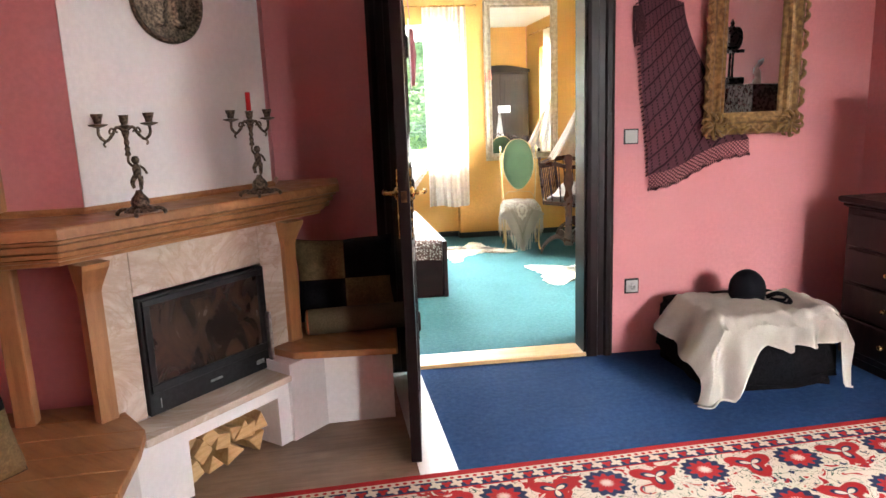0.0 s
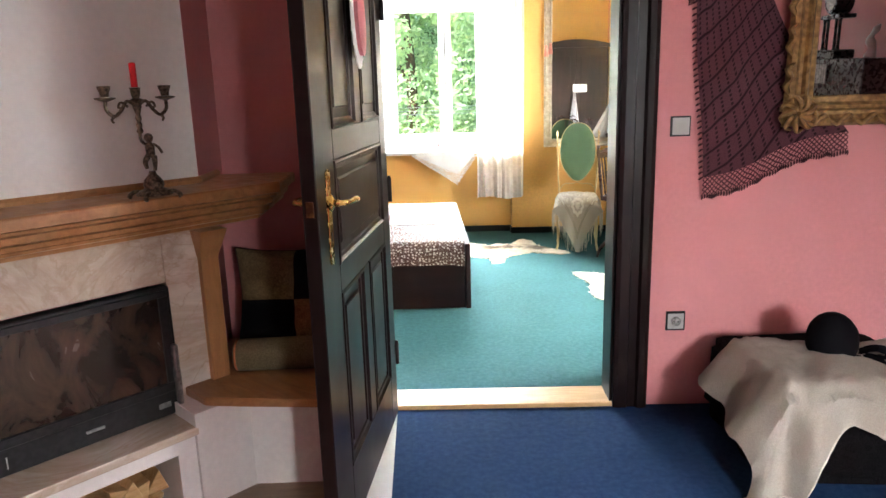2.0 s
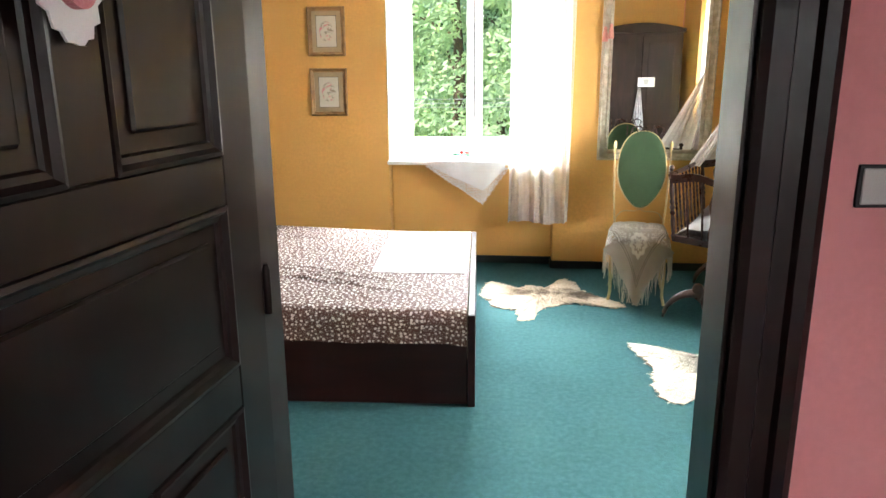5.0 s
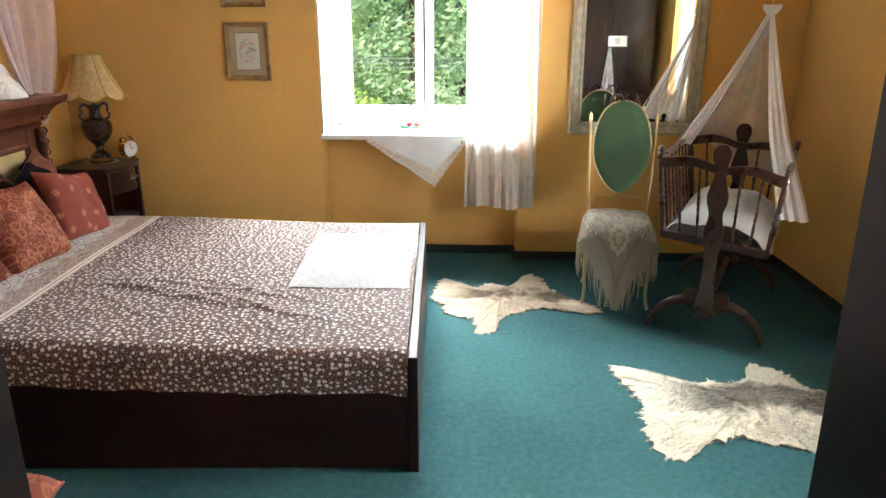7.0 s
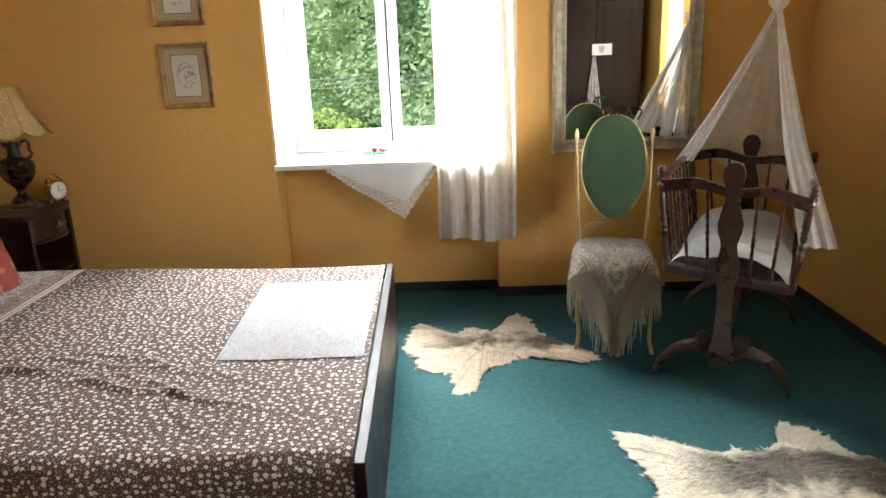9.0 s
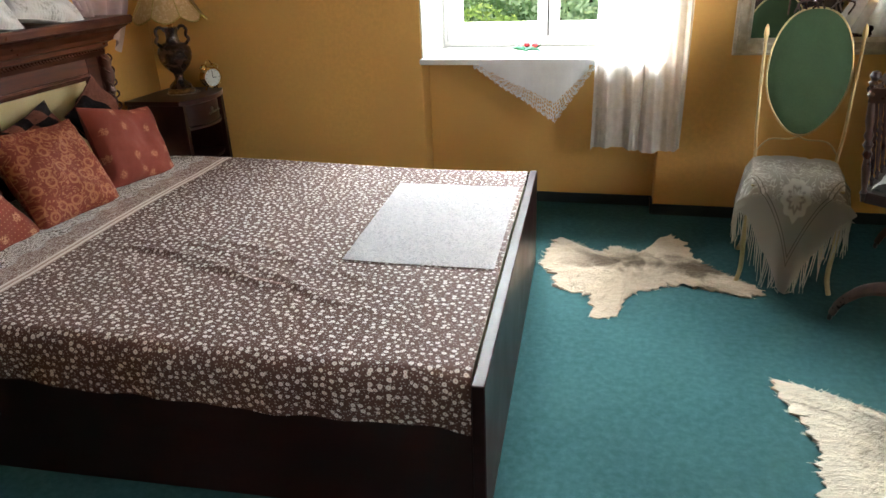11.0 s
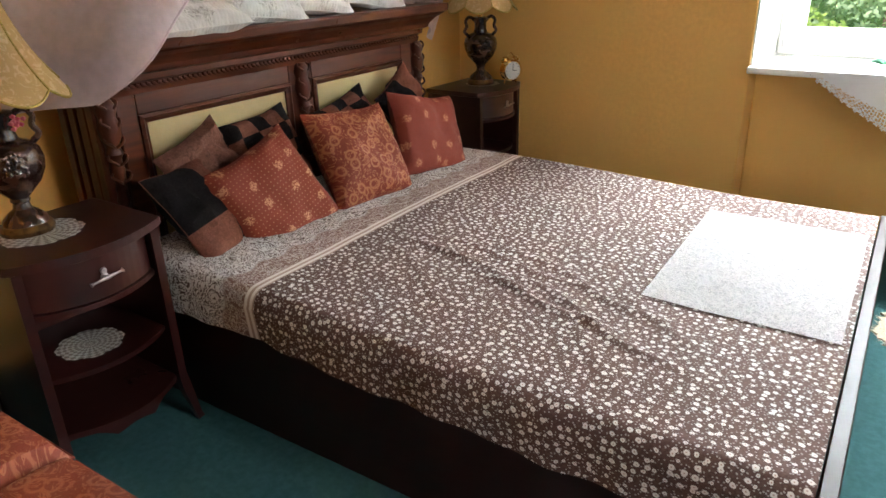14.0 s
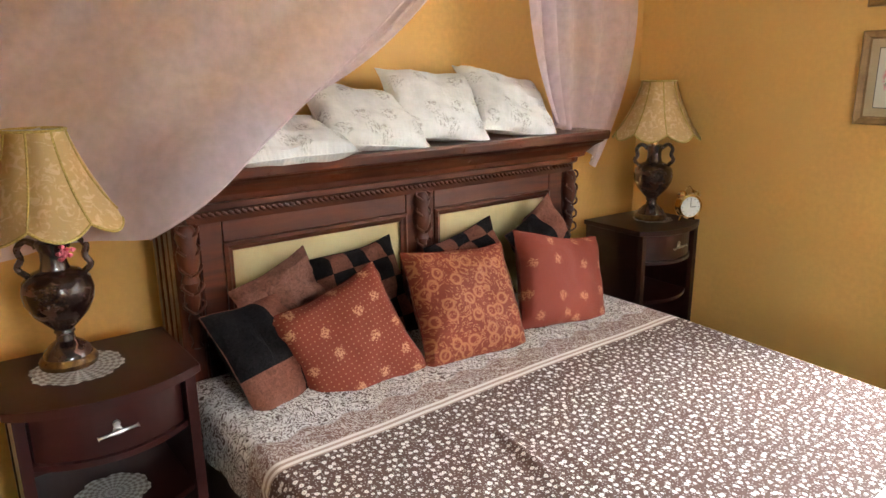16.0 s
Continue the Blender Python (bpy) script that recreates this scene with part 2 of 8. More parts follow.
def wood(name, dark, light, rough=0.4, grain=(2, 2, 30), bump=0.12, axis=None, spec=0.5, coat=0.0, rings=1.0, even=False):
    """Wood whose grain runs along the axis with the smallest stretch."""
    n = Nodes(name)
    o = n.scaled(n.coords(), grain)
    warp = n.noise(o, 1.2 * rings, 5, 0.6, 0.6)
    fib = n.noise(n.scaled(o, (3, 3, 3)), 7, 3, 0.7)
    col = n.mix(n.span(warp, 0.32, 0.68), dark, light)
    col = n.mix(n.math("MULTIPLY", n.span(fib, 0.5, 0.75), 0.45), col, tint(dark, 0.6))
    blot = n.noise(n.coords(), 3.0, 3)
    col = n.mix(n.math("MULTIPLY", n.span(blot, 0.45, 0.75), 0.3), col, tint(light, 1.25))
    if even:
        col = n.mix(n.math("MULTIPLY", n.span(warp, 0.35, 0.65), 0.5), dark, light)
    r = n.span(n.noise(n.coords(), 5, 3), 0.3, 0.7, rough - 0.03, rough + 0.04) if even else n.span(n.noise(n.coords(), 14, 4), 0.3, 0.7, rough - 0.09, rough + 0.12)
    return n.done(col, r, n.bump(n.math("ADD", warp, fib), bump, 0.002), spec=spec, Coat_Weight=coat, Coat_Roughness=0.2)


def metal(name, c, dark, rough=0.3, m=1.0, scale=60, bump=0.15):
    n = Nodes(name)
    o = n.coords()
    f = n.span(n.noise(o, scale, 4), 0.4, 0.65)
    return n.done(n.mix(f, dark, c), n.span(n.noise(o, scale * 2, 3), 0.3, 0.7, rough - 0.08, rough + 0.15), n.bump(n.noise(o, scale * 1.5, 3), bump, 0.002), m)


def cloth(name, c, c2, weave=900, rough=0.9, bump=0.3, sheen=0.2, **kw):
    n = Nodes(name)
    o = n.coords()
    f = n.noise(o, weave, 2, 0.7)
    g = n.noise(o, 9, 4)
    col = n.mix(n.span(f, 0.35, 0.65), c, c2)
    col = n.mix(n.math("MULTIPLY", n.span(g, 0.4, 0.7), 0.3), col, tint(c, 0.75))
    return n.done(col, rough, n.bump(n.math("ADD", n.math("MULTIPLY", f, 0.4), n.noise(o, 60, 3)), bump, 0.003), spec=0.15, **kw)


def fur(name, c, c2, scale=60, stretch=(1, 1, 1), extra=None):
    n = Nodes(name)
    o = n.coords()
    s = n.scaled(o, stretch)
    f = n.noise(s, scale, 5, 0.75, 1.2)
    g = n.noise(o, 6, 4, 0.6, 0.5)
    col = n.mix(n.span(f, 0.32, 0.66), c, c2)
    if extra:
        col = n.mix(n.span(g, 0.5, 0.58), col, n.mix(n.span(f, 0.3, 0.7), tint(extra, 0.45), tint(extra, 1.4)))
    return n.done(col, 0.95, n.bump(f, 0.9, 0.012), spec=0.10)


M_YELLOW = paint_plaster("ochre_plaster", (0.70, 0.395, 0.110))
M_PINK = paint_plaster("pink_plaster", (0.62, 0.240, 0.245), mottled=0.07, bump=0.15)
M_WHITE_WALL = paint_plaster("white_plaster", (0.74, 0.70, 0.67), mottled=0.05)
M_CEILING = paint_plaster("ceiling_plaster", (0.80, 0.78, 0.74), mottled=0.04)
M_TEAL = carpet("teal_carpet", (0.026, 0.080, 0.084), (0.050, 0.126, 0.130), wear=0.18)
M_BLUE = carpet("blue_carpet", (0.016, 0.044, 0.118), (0.034, 0.074, 0.165), wear=0.15)
M_OAK = wood("oak", (0.25, 0.108, 0.040), (0.40, 0.188, 0.072), 0.42, (22, 3, 22))
M_OAK_UP = wood("oak_upright", (0.25, 0.108, 0.040), (0.40, 0.188, 0.072), 0.42, (22, 22, 2.5))
M_THRESHOLD = wood("threshold_oak", (0.46, 0.26, 0.10), (0.66, 0.42, 0.20), 0.38, (2.5, 26, 26))
M_LAMINATE = wood("floor_laminate", (0.16, 0.10, 0.065), (0.26, 0.17, 0.11), 0.45, (3, 26, 26))
M_DOOR = wood("dark_door_paint", (0.008, 0.0036, 0.0034), (0.017, 0.0075, 0.007), 0.36, (10, 10, 1.2), 0.03, spec=0.22, coat=0.0, even=True)
M_BED = wood("bed_veneer", (0.014, 0.003, 0.003), (0.026, 0.006, 0.005), 0.34, (1.5, 12, 12), 0.02, spec=0.24, coat=0.0, even=True)
M_MAHOGANY = wood("mahogany", (0.026, 0.0045, 0.003), (0.110, 0.026, 0.008), 0.36, (22, 1.6, 22), 0.08, spec=0.35, coat=0.10)
M_MAHOGANY_UP = wood("mahogany_upright", (0.032, 0.006, 0.004), (0.100, 0.024, 0.009), 0.36, (20, 20, 2.5), 0.1, spec=0.35, coat=0.10)
M_STAND = wood("nightstand_veneer", (0.022, 0.0045, 0.004), (0.044, 0.009, 0.007), 0.30, (14, 1.6, 14), 0.03, coat=0.15, even=True)
M_CRADLE = wood("cradle_wood", (0.020, 0.007, 0.005), (0.055, 0.019, 0.012), 0.30, (18, 18, 3), 0.10, coat=0.2)
M_DARKWOOD = wood("black_brown_wood", (0.011, 0.006, 0.005), (0.026, 0.013, 0.010), 0.40, (18, 18, 2.5), 0.12, spec=0.3, coat=0.05)
M_BASE = paint_plaster("dark_skirting", (0.010, 0.022, 0.024), 0.7, 0.2)
M_WHITE_PAINT = paint_plaster("white_gloss", (0.78, 0.78, 0.75), 0.35, 0.04, 0.1)
M_LOG = wood("split_log", (0.42, 0.24, 0.10), (0.66, 0.44, 0.22), 0.85, (3, 22, 22), 0.6, spec=0.2)
M_BARK = wood("log_bark", (0.06, 0.035, 0.02), (0.14, 0.08, 0.045), 0.9, (6, 20, 20), 0.9, spec=0.1)
M_BRASS = metal("brass", (0.74, 0.50, 0.18), (0.60, 0.38, 0.12), 0.20, 1.0, 20, 0.01)
M_BRONZE = metal("bronze", (0.22, 0.17, 0.12), (0.05, 0.038, 0.028), 0.42, 0.85, 90, 0.4)
M_IRON = metal("black_iron", (0.020, 0.020, 0.022), (0.010, 0.010, 0.011), 0.45, 0.3)
M_STEEL = metal("brushed_steel", (0.55, 0.55, 0.55), (0.32, 0.32, 0.32), 0.35)
M_GILT = metal("old_gilt", (0.36, 0.22, 0.085), (0.17, 0.10, 0.04), 0.52, 0.6, 40, 0.4)
M_BLACK_CLOTH = cloth("black_cloth", (0.003, 0.003, 0.005), (0.007, 0.0065, 0.009))
M_BLACK_FUR = fur("black_fur", (0.002, 0.002, 0.0025), (0.010, 0.009, 0.010), 45)
M_CREAM_FUR = cloth("cream_fleece", (0.66, 0.60, 0.51), (0.80, 0.75, 0.66), 220, 0.95, 0.5)
M_AGED = metal("aged_brass", (0.24, 0.14, 0.05), (0.07, 0.035, 0.018), 0.35, 0.8, 30, 0.2)
M_CHAIR_METAL = metal("pale_gilt", (0.60, 0.48, 0.26), (0.50, 0.38, 0.19), 0.36, 0.9, 20, 0.02)
M_WHITE_CLOTH = cloth("white_cloth", (0.72, 0.72, 0.72), (0.84, 0.84, 0.84), sheen=0.1)
M_PLASTIC_GREY = cloth("grey_plastic", (0.42, 0.42, 0.40), (0.46, 0.46, 0.44), 300, 0.4, 0.02, 0.0)
M_RED_WAX = cloth("red_wax", (0.60, 0.015, 0.02), (0.66, 0.02, 0.025), 60, 0.35, 0.05, 0.0)

RM = pose(1.05, 3.705, 0, 0, 0, -2.75)   # the bedroom's own axes: its door wall runs along x


def at_room(x, y, z=0.0, turn=0.0):
    return RM @ pose(x, y, z, 0, 0, turn)


# ---- structure ----
CEIL = 2.75
solid("wall_door", boxes((-2.9, -0.545, 0, 0.15, 0, CEIL), (0.525, 2.6, 0, 0.15, 0, CEIL), (-0.545, 0.525, 0, 0.15, 2.10, CEIL)), M_PINK, "pink painted plaster wall with the doorway", kind="structure", m=RM)
solid("wall_door_bedroom", boxes((-2.65, -0.545, 0.15, 0.16, 0, CEIL), (0.525, 2.145, 0.15, 0.16, 0, CEIL), (-0.545, 0.525, 0.15, 0.16, 2.10, CEIL)), M_YELLOW, "ochre painted skin of the door wall", kind="structure", m=RM)
WY = 4.018
WX0, WX1, WTOP, SILL = -0.928, 0.378, 2.38, 0.862
solid("wall_north", boxes((-2.65, WX0, WY, WY + 0.62, 0, CEIL), (WX1, 2.145, WY, WY + 0.62, 0, CEIL), (WX0, WX1, WY, WY + 0.62, WTOP, CEIL), (WX0, WX1, WY + 0.14, WY + 0.62, 0, SILL - 0.035), bevel=0.006), M_YELLOW, "ochre painted plaster wall with a deep window niche", kind="structure", m=RM)
solid("wall_west", boxes((-3.1, -2.65, 0.2, WY + 0.62, 0, CEIL)), M_YELLOW, "ochre painted plaster wall behind the bed", kind="structure", m=RM)
EY0, EY1 = 1.0, 2.2
solid("wall_east", boxes((2.145, 2.65, 0.2, EY0, 0, CEIL), (2.145, 2.65, EY1, WY + 0.62, 0, CEIL), (2.145, 2.65, EY0, EY1, 0, 0.9), (2.145, 2.65, EY0, EY1, 2.35, CEIL)), M_YELLOW, "ochre painted plaster wall with a window", kind="structure", m=RM)
solid("floor_bedroom", boxes((-3.1, 2.65, 0.16, WY + 0.62, -0.1, 0.0)), M_TEAL, "teal wall-to-wall carpet", kind="structure", m=RM)
solid("ceiling", boxes((-3.1, 2.9, -0.2, WY + 0.7, CEIL, CEIL + 0.1)), M_CEILING, "white ceiling of the bedroom", kind="structure", m=RM)
solid("baseboard", boxes((-2.65, WX0, WY - 0.012, WY - 0.001, 0, 0.06), (WX1, 2.145, WY - 0.012, WY - 0.001, 0, 0.06), (WX0 + 0.012, WX1 - 0.012, WY + 0.128, WY + 0.139, 0, 0.06), (WX0, WX0 + 0.011, WY, WY + 0.139, 0, 0.06), (WX1 - 0.011, WX1, WY, WY + 0.139, 0, 0.06),
    (2.133, 2.144, 0.2, WY - 0.013, 0, 0.06), (-2.649, -2.638, 0.2, WY - 0.013, 0, 0.06)), M_BASE, "dark carpet skirting strip", kind="structure", m=RM)
# parlour shell
solid("floor_parlour", boxes((0.56, 3.5, -2.0, 3.75, -0.1, 0.0)), M_BLUE, "dark blue carpet", kind="structure")
solid("floor_hearth", boxes((-2.3, 0.40, -2.0, 3.75, -0.1, -0.002)), M_LAMINATE, "brown wood laminate floor by the fireplace", kind="structure")
solid("floor_edge_strip", boxes((0.40, 0.56, -2.0, 3.70, -0.1, 0.004)), M_WHITE_PAINT, "white strip between laminate and carpet", kind="structure")
solid("wall_parlour_east", boxes((3.27, 3.7, -2.0, 0.1, 0, CEIL), (3.27, 3.7, 1.4, 3.62, 0, CEIL), (3.27, 3.7, 0.1, 1.4, 0, 0.85), (3.27, 3.7, 0.1, 1.4, 2.3, CEIL)), M_PINK, "pink painted plaster wall with a window", kind="structure")
solid("wall_parlour_south", boxes((-2.3, 1.9, -2.2, -2.0, 0, CEIL), (3.5, 3.7, -2.2, -2.0, 0, CEIL), (1.9, 3.5, -2.2, -2.0, 0, 0.85), (1.9, 3.5, -2.2, -2.0, 2.3, CEIL)), M_PINK, "pink painted plaster wall with a window", kind="structure")
solid("wall_parlour_west", boxes((-2.3, -1.75, -2.0, 3.85, 0, CEIL)), M_PINK, "pink painted plaster wall", kind="structure")
solid("ceiling_parlour", boxes((-2.3, 3.7, -2.2, 3.72, CEIL + 0.004, CEIL + 0.1)), M_CEILING, "white ceiling of the parlour", kind="structure")

# doorway trim in the room's axes
solid("threshold", boxes((-0.545, 0.525, -0.012, 0.172, -0.02, 0.022), bevel=0.004), M_THRESHOLD, "pale oak door threshold", kind="structure", m=RM)


def jamb():
    bm = boxes((-0.545, -0.52, 0.0, 0.16, 0.022, 2.10), (0.503, 0.525, 0.0, 0.16, 0.022, 2.10), (-0.52, 0.503, 0.0, 0.16, 2.075, 2.10))
    return bm


solid("door_jamb", jamb(), M_DOOR, "dark brown varnished door lining", kind="structure", m=RM)
for side, y0, sg in (("parlour", 0.0, -1), ("bedroom", 0.16, 1)):
    bm = bmesh.new()
    prof = [(0.0, 0.0), (0.0, 0.022), (0.02, 0.028), (0.06, 0.028), (0.066, 0.018), (0.10, 0.020), (0.11, 0.034), (0.135, 0.038), (0.155, 0.022), (0.155, 0.0)]
    path = [(-0.53, 0.0), (-0.53, 2.085), (0.515, 2.085), (0.515, 0.0)]
    strip([(-o, z) for o, z in prof], path, bm=bm)
    # plan (x, up) and depth become x, z and y
    for v in bm.verts:
        x, y, z = v.co
        v.co = (x, y0 + sg * z, max(y, 0.0))
    solid("door_casing_" + side, bm, M_DOOR, "dark brown moulded door casing", kind="structure", m=RM)

# ---- door leaf ----
door = thing("door_leaf", Matrix.Translation((0.520, 3.684, 0)) @ pose(0, 0, 0, 0, 0, math.degrees(math.atan2(-1.05, -0.145))), "open dark brown panelled wooden door standing in the doorway", "door")
tagged(door, kind="")
DW, DT = 1.06, 0.045   # local: x from the hinge to the free edge, y through the leaf (the room side is y > 0)
bm = boxes((0, 0.13, 0, DT, 0.012, 2.07), (0.86, DW, 0, DT, 0.012, 2.07), (0.131, 0.859, 0, DT, 0.012, 0.235), (0.131, 0.859, 0, DT, 0.845, 0.935), (0.131, 0.859, 0, DT, 1.265, 1.36), (0.131, 0.859, 0, DT, 1.96, 2.07),
           (0.445, 0.545, 0, DT, 0.236, 0.844), (0.445, 0.545, 0, DT, 1.361, 1.959), bevel=0.003)
part("leaf_frame", bm, M_DOOR, door)
for x0, x1, z0, z1 in ((0.13, 0.445, 0.235, 0.845), (0.545, 0.86, 0.235, 0.845), (0.13, 0.86, 0.935, 1.265), (0.13, 0.445, 1.36, 1.96), (0.545, 0.86, 1.36, 1.96)):
    bm = boxes((x0 + 0.001, x1 - 0.001, 0.014, DT - 0.014, z0 + 0.001, z1 - 0.001))
    for s0, s1 in ((DT - 0.014, DT - 0.004), (0.014, 0.004)):
        a, b = sorted((s0, s1))
        box(bm, x0 + 0.06, x1 - 0.06, a, b, z0 + 0.06, z1 - 0.06, bevel=0.006)
    # moulding round the panel
    for flip in (0, 1):
        mb = bmesh.new()
        strip([(0, 0), (0, 0.016), (0.008, 0.018), (0.016, 0.008), (0.026, 0.006), (0.03, 0)], [(x0 + 0.001, z0 + 0.001), (x0 + 0.001, z1 - 0.001), (x1 - 0.001, z1 - 0.001), (x1 - 0.001, z0 + 0.001)], closed=True, bm=mb)
        for v in mb.verts:
            x, z, d = v.co
            v.co = (x, (DT - 0.013 + d) if not flip else (0.013 - d), z)
        tmp = bpy.data.meshes.new("t")
        mb.to_mesh(tmp)
        mb.free()
        bm.from_mesh(tmp)
        bpy.data.meshes.remove(tmp)
    part("door_panel", bm, M_DOOR, door)
for s in (1, -1):
    y = DT if s > 0 else 0.0
    handle = part("door_handle", boxes((0.955 - 0.021, 0.955 + 0.021, *sorted((y + s * 0.001, y + s * 0.007)), 0.985, 1.225), bevel=0.003), M_BRASS, door, "polished brass door handle with long plate")
    bm = turned([(0.024, 0), (0.026, 0.006), (0.020, 0.01), (0.012, 0.014)], 16, m=Matrix.Translation((0.955, y + s * 0.006, 1.15)) @ pose(0, 0, 0, -90 * s))
    tube(curve_points([(0.955, y + s * 0.01, 1.15), (0.955, y + s * 0.045, 1.15), (0.935, y + s * 0.06, 1.15), (0.88, y + s * 0.062, 1.148), (0.83, y + s * 0.062, 1.142)], 14), [0.008, 0.009, 0.012, 0.008, 0.008, 0.010, 0.009, 0.008, 0.009, 0.010, 0.010, 0.011, 0.011, 0.010, 0.006], 10, bm)
    part("lever", bm, M_BRASS, handle, smooth=True)
    part("keyhole", boxes((0.952, 0.958, *sorted((y + s * 0.0072, y + s * 0.0082)), 1.035, 1.062)), M_IRON, handle)
    for z in (1.228, 0.982):
        part("plate_end", turned([(0.021, -0.003), (0.021, 0.003)], 16, m=Matrix.Translation((0.955, y + s * 0.004, z)) @ pose(0, 0, 0, 90)), M_BRASS, handle)
part("lock_face", boxes((DW + 0.0005, DW + 0.003, 0.012, 0.034, 1.125, 1.17)), M_AGED, door)
for z in (0.3, 1.05, 1.8):
    part("hinge", turned([(0.009, -0.05), (0.009, 0.05), (0.005, 0.062)], 10, m=Matrix.Translation((-0.006, DT + 0.006, z))), M_DOOR, door, smooth=True)

# a lacy keepsake hanging on the door
M_PINK_CLOTH = cloth("pink_satin", (0.55, 0.18, 0.20), (0.66, 0.28, 0.30), 300, 0.6)
hang = thing("hanging_slipper", door.matrix_world @ Matrix.Translation((0.52, DT + 0.02, 1.56)), "pink satin keepsake with white lace edge hanging on the door", "decoration")


def slipper(k, d, ruff):
    bm = bmesh.new()
    n = 48
    ring = []
    for i in range(n):
        a = 2 * math.pi * i / n
        w = 0.066 * k + ruff * 0.005 * math.sin(22 * a)
        p = Vector((math.cos(a) * w, 0, 0.15 + math.sin(a) * (0.145 * k + ruff * 0.005 * math.sin(22 * a))))
        p.x += 0.03 * (p.z / 0.3)
        ring.append(p)
    for y in (0, d):
        vs = [bm.verts.new(p + Vector((0, y, 0))) for p in ring]
        c = bm.verts.new((0.03, y + (0.012 if y else 0), 0.16))
        for i in range(n):
            bm.faces.new((vs[i], vs[(i + 1) % n], c))
    bm.verts.ensure_lookup_table()
    for i in range(n):
        bm.faces.new((bm.verts[i], bm.verts[(i + 1) % n], bm.verts[n + 1 + (i + 1) % n], bm.verts[n + 1 + i]))
    return bm


part("lace_edge", slipper(1.15, 0.004, 1), M_WHITE_CLOTH, hang, "white lace edge", True)
part("satin_body", slipper(0.85, 0.016, 0), M_PINK_CLOTH, hang, smooth=True).location.y = 0.005
part("cord", tube([(0.06, 0.01, 0.31), (0.06, 0.0, 0.42)], 0.002), M_PINK_CLOTH, hang)

# ---- fireplace, in its own axes: x along the front, y out to the room ----
FX = Matrix.Translation((-0.661, 2.676, 0)) @ pose(0, 0, 0, 0, 0, 46.3)
FI = FX.inverted()


def f_of(x, y):
    p = FI @ Vector((x, y, 0))
    return p.x, p.y


def marble(name, c, vein, scale=3.0, rough=0.25):
    n = Nodes(name)
    o = n.coords()
    w = n.noise(n.scaled(o, (1, 1, 1.8)), scale, 7, 0.62, 1.6)
    v = n.math("ABSOLUTE", n.math("SUBTRACT", w, 0.5))
    col = n.mix(n.span(v, 0.0, 0.14), n.mix(0.75, c, vein), c)
    thin = n.math("ABSOLUTE", n.math("SUBTRACT", n.noise(n.scaled(o, (1, 1, 1.5)), scale * 1.3, 5, 0.55, 1.8), 0.5))
    col = n.mix(n.span(thin, 0.0, 0.02), n.mix(0.6, col, vein), col)
    col = n.mix(n.math("MULTIPLY", n.span(n.noise(o, 1.7, 4), 0.4, 0.7), 0.5), col, tint(vein, 1.25))
    return n.done(col, rough, n.bump(w, 0.03, 0.001), spec=0.5)


M_MARBLE = marble("cream_marble", (0.66, 0.59, 0.51), (0.42, 0.31, 0.22), 1.9)
# chimney breast
cb = [(-1.75, 2.74), (-0.807, 2.74), (-0.158, 3.42), (-0.158, 3.76), (-1.75, 3.76)]
chim = solid("chimney_breast", prism(cb, 1.141, CEIL), M_PINK, "pink sides of the plastered chimney breast", kind="structure")
solid("chimney_base", prism([(-1.75, 2.745), (-0.815, 2.745), (-0.17, 3.43), (-0.17, 3.70), (-1.75, 3.70)], 0.0, 0.988), M_PINK, "pink plastered wall under the mantel", kind="structure")
d = Vector((0.649, 0.68)).normalized()
nn = Vector((d.y, -d.x))
CH_A, CH_B = Vector((-0.807, 2.74)), Vector((-0.158, 3.42))
solid("chimney_front", prism([tuple(CH_A), tuple(CH_A + nn * 0.004), tuple(CH_B + nn * 0.004), tuple(CH_B)], 1.141, CEIL), M_WHITE_WALL, "white painted front of the chimney breast", kind="structure")

fire = thing("fireplace", FX, "corner fireplace with oak mantel, cream marble surround and white plinth", "fireplace")
BACK = -0.35
# surround: marble slabs round the stove
for x0, x1, z0, z1 in ((-0.135, 0.0, 0.325, 1.0), (0.635, 0.78, 0.325, 1.0), (0.001, 0.634, 0.82, 1.0)):
    part("marble_slab", boxes((x0, x1, -0.004, 0.05, z0, z1), bevel=0.002), M_MARBLE, fire)
part("hearth_slab", prism([(-0.14, 0.0), (-0.125, -0.178), (0.83, -0.178), (0.80, 0.0)], 0.290, 0.322, 0.004), M_MARBLE, fire, "cream marble hearth slab")
# white plinth with the log niche
niche = [(-0.20, -0.160), (0.060, -0.160), (0.060, 0.28), (0.530, 0.28), (0.530, -0.160), (0.79, -0.160), (0.79, 0.3), (-0.20, 0.3)]
part("plinth", prism(niche, 0, 0.235), M_WHITE_WALL, fire, "white painted plinth with log niche")
part("plinth_cap", boxes((-0.20, 0.79, -0.160, 0.3, 0.2352, 0.289)), M_WHITE_WALL, fire, "white painted plinth top")
# stove insert
stove = part("stove_insert", boxes((0.002, 0.634, -0.022, 0.03, 0.327, 0.81), bevel=0.004), M_IRON, fire, "black iron stove insert with glass door")


def stove_glass():
    n = Nodes("sooty_reflection_glass")
    o = n.coords()
    f = n.noise(n.scaled(o, (1, 1, 0.6)), 7, 5, 0.6, 0.8)
    # dark soot tone; the lighter brown paints in a brownish reflection
    col = n.mix(n.span(f, 0.4, 0.7), (0.014, 0.010, 0.009), (0.075, 0.042, 0.028))
    return n.done(col, n.span(f, 0.3, 0.7, 0.08, 0.3), spec=0.7)


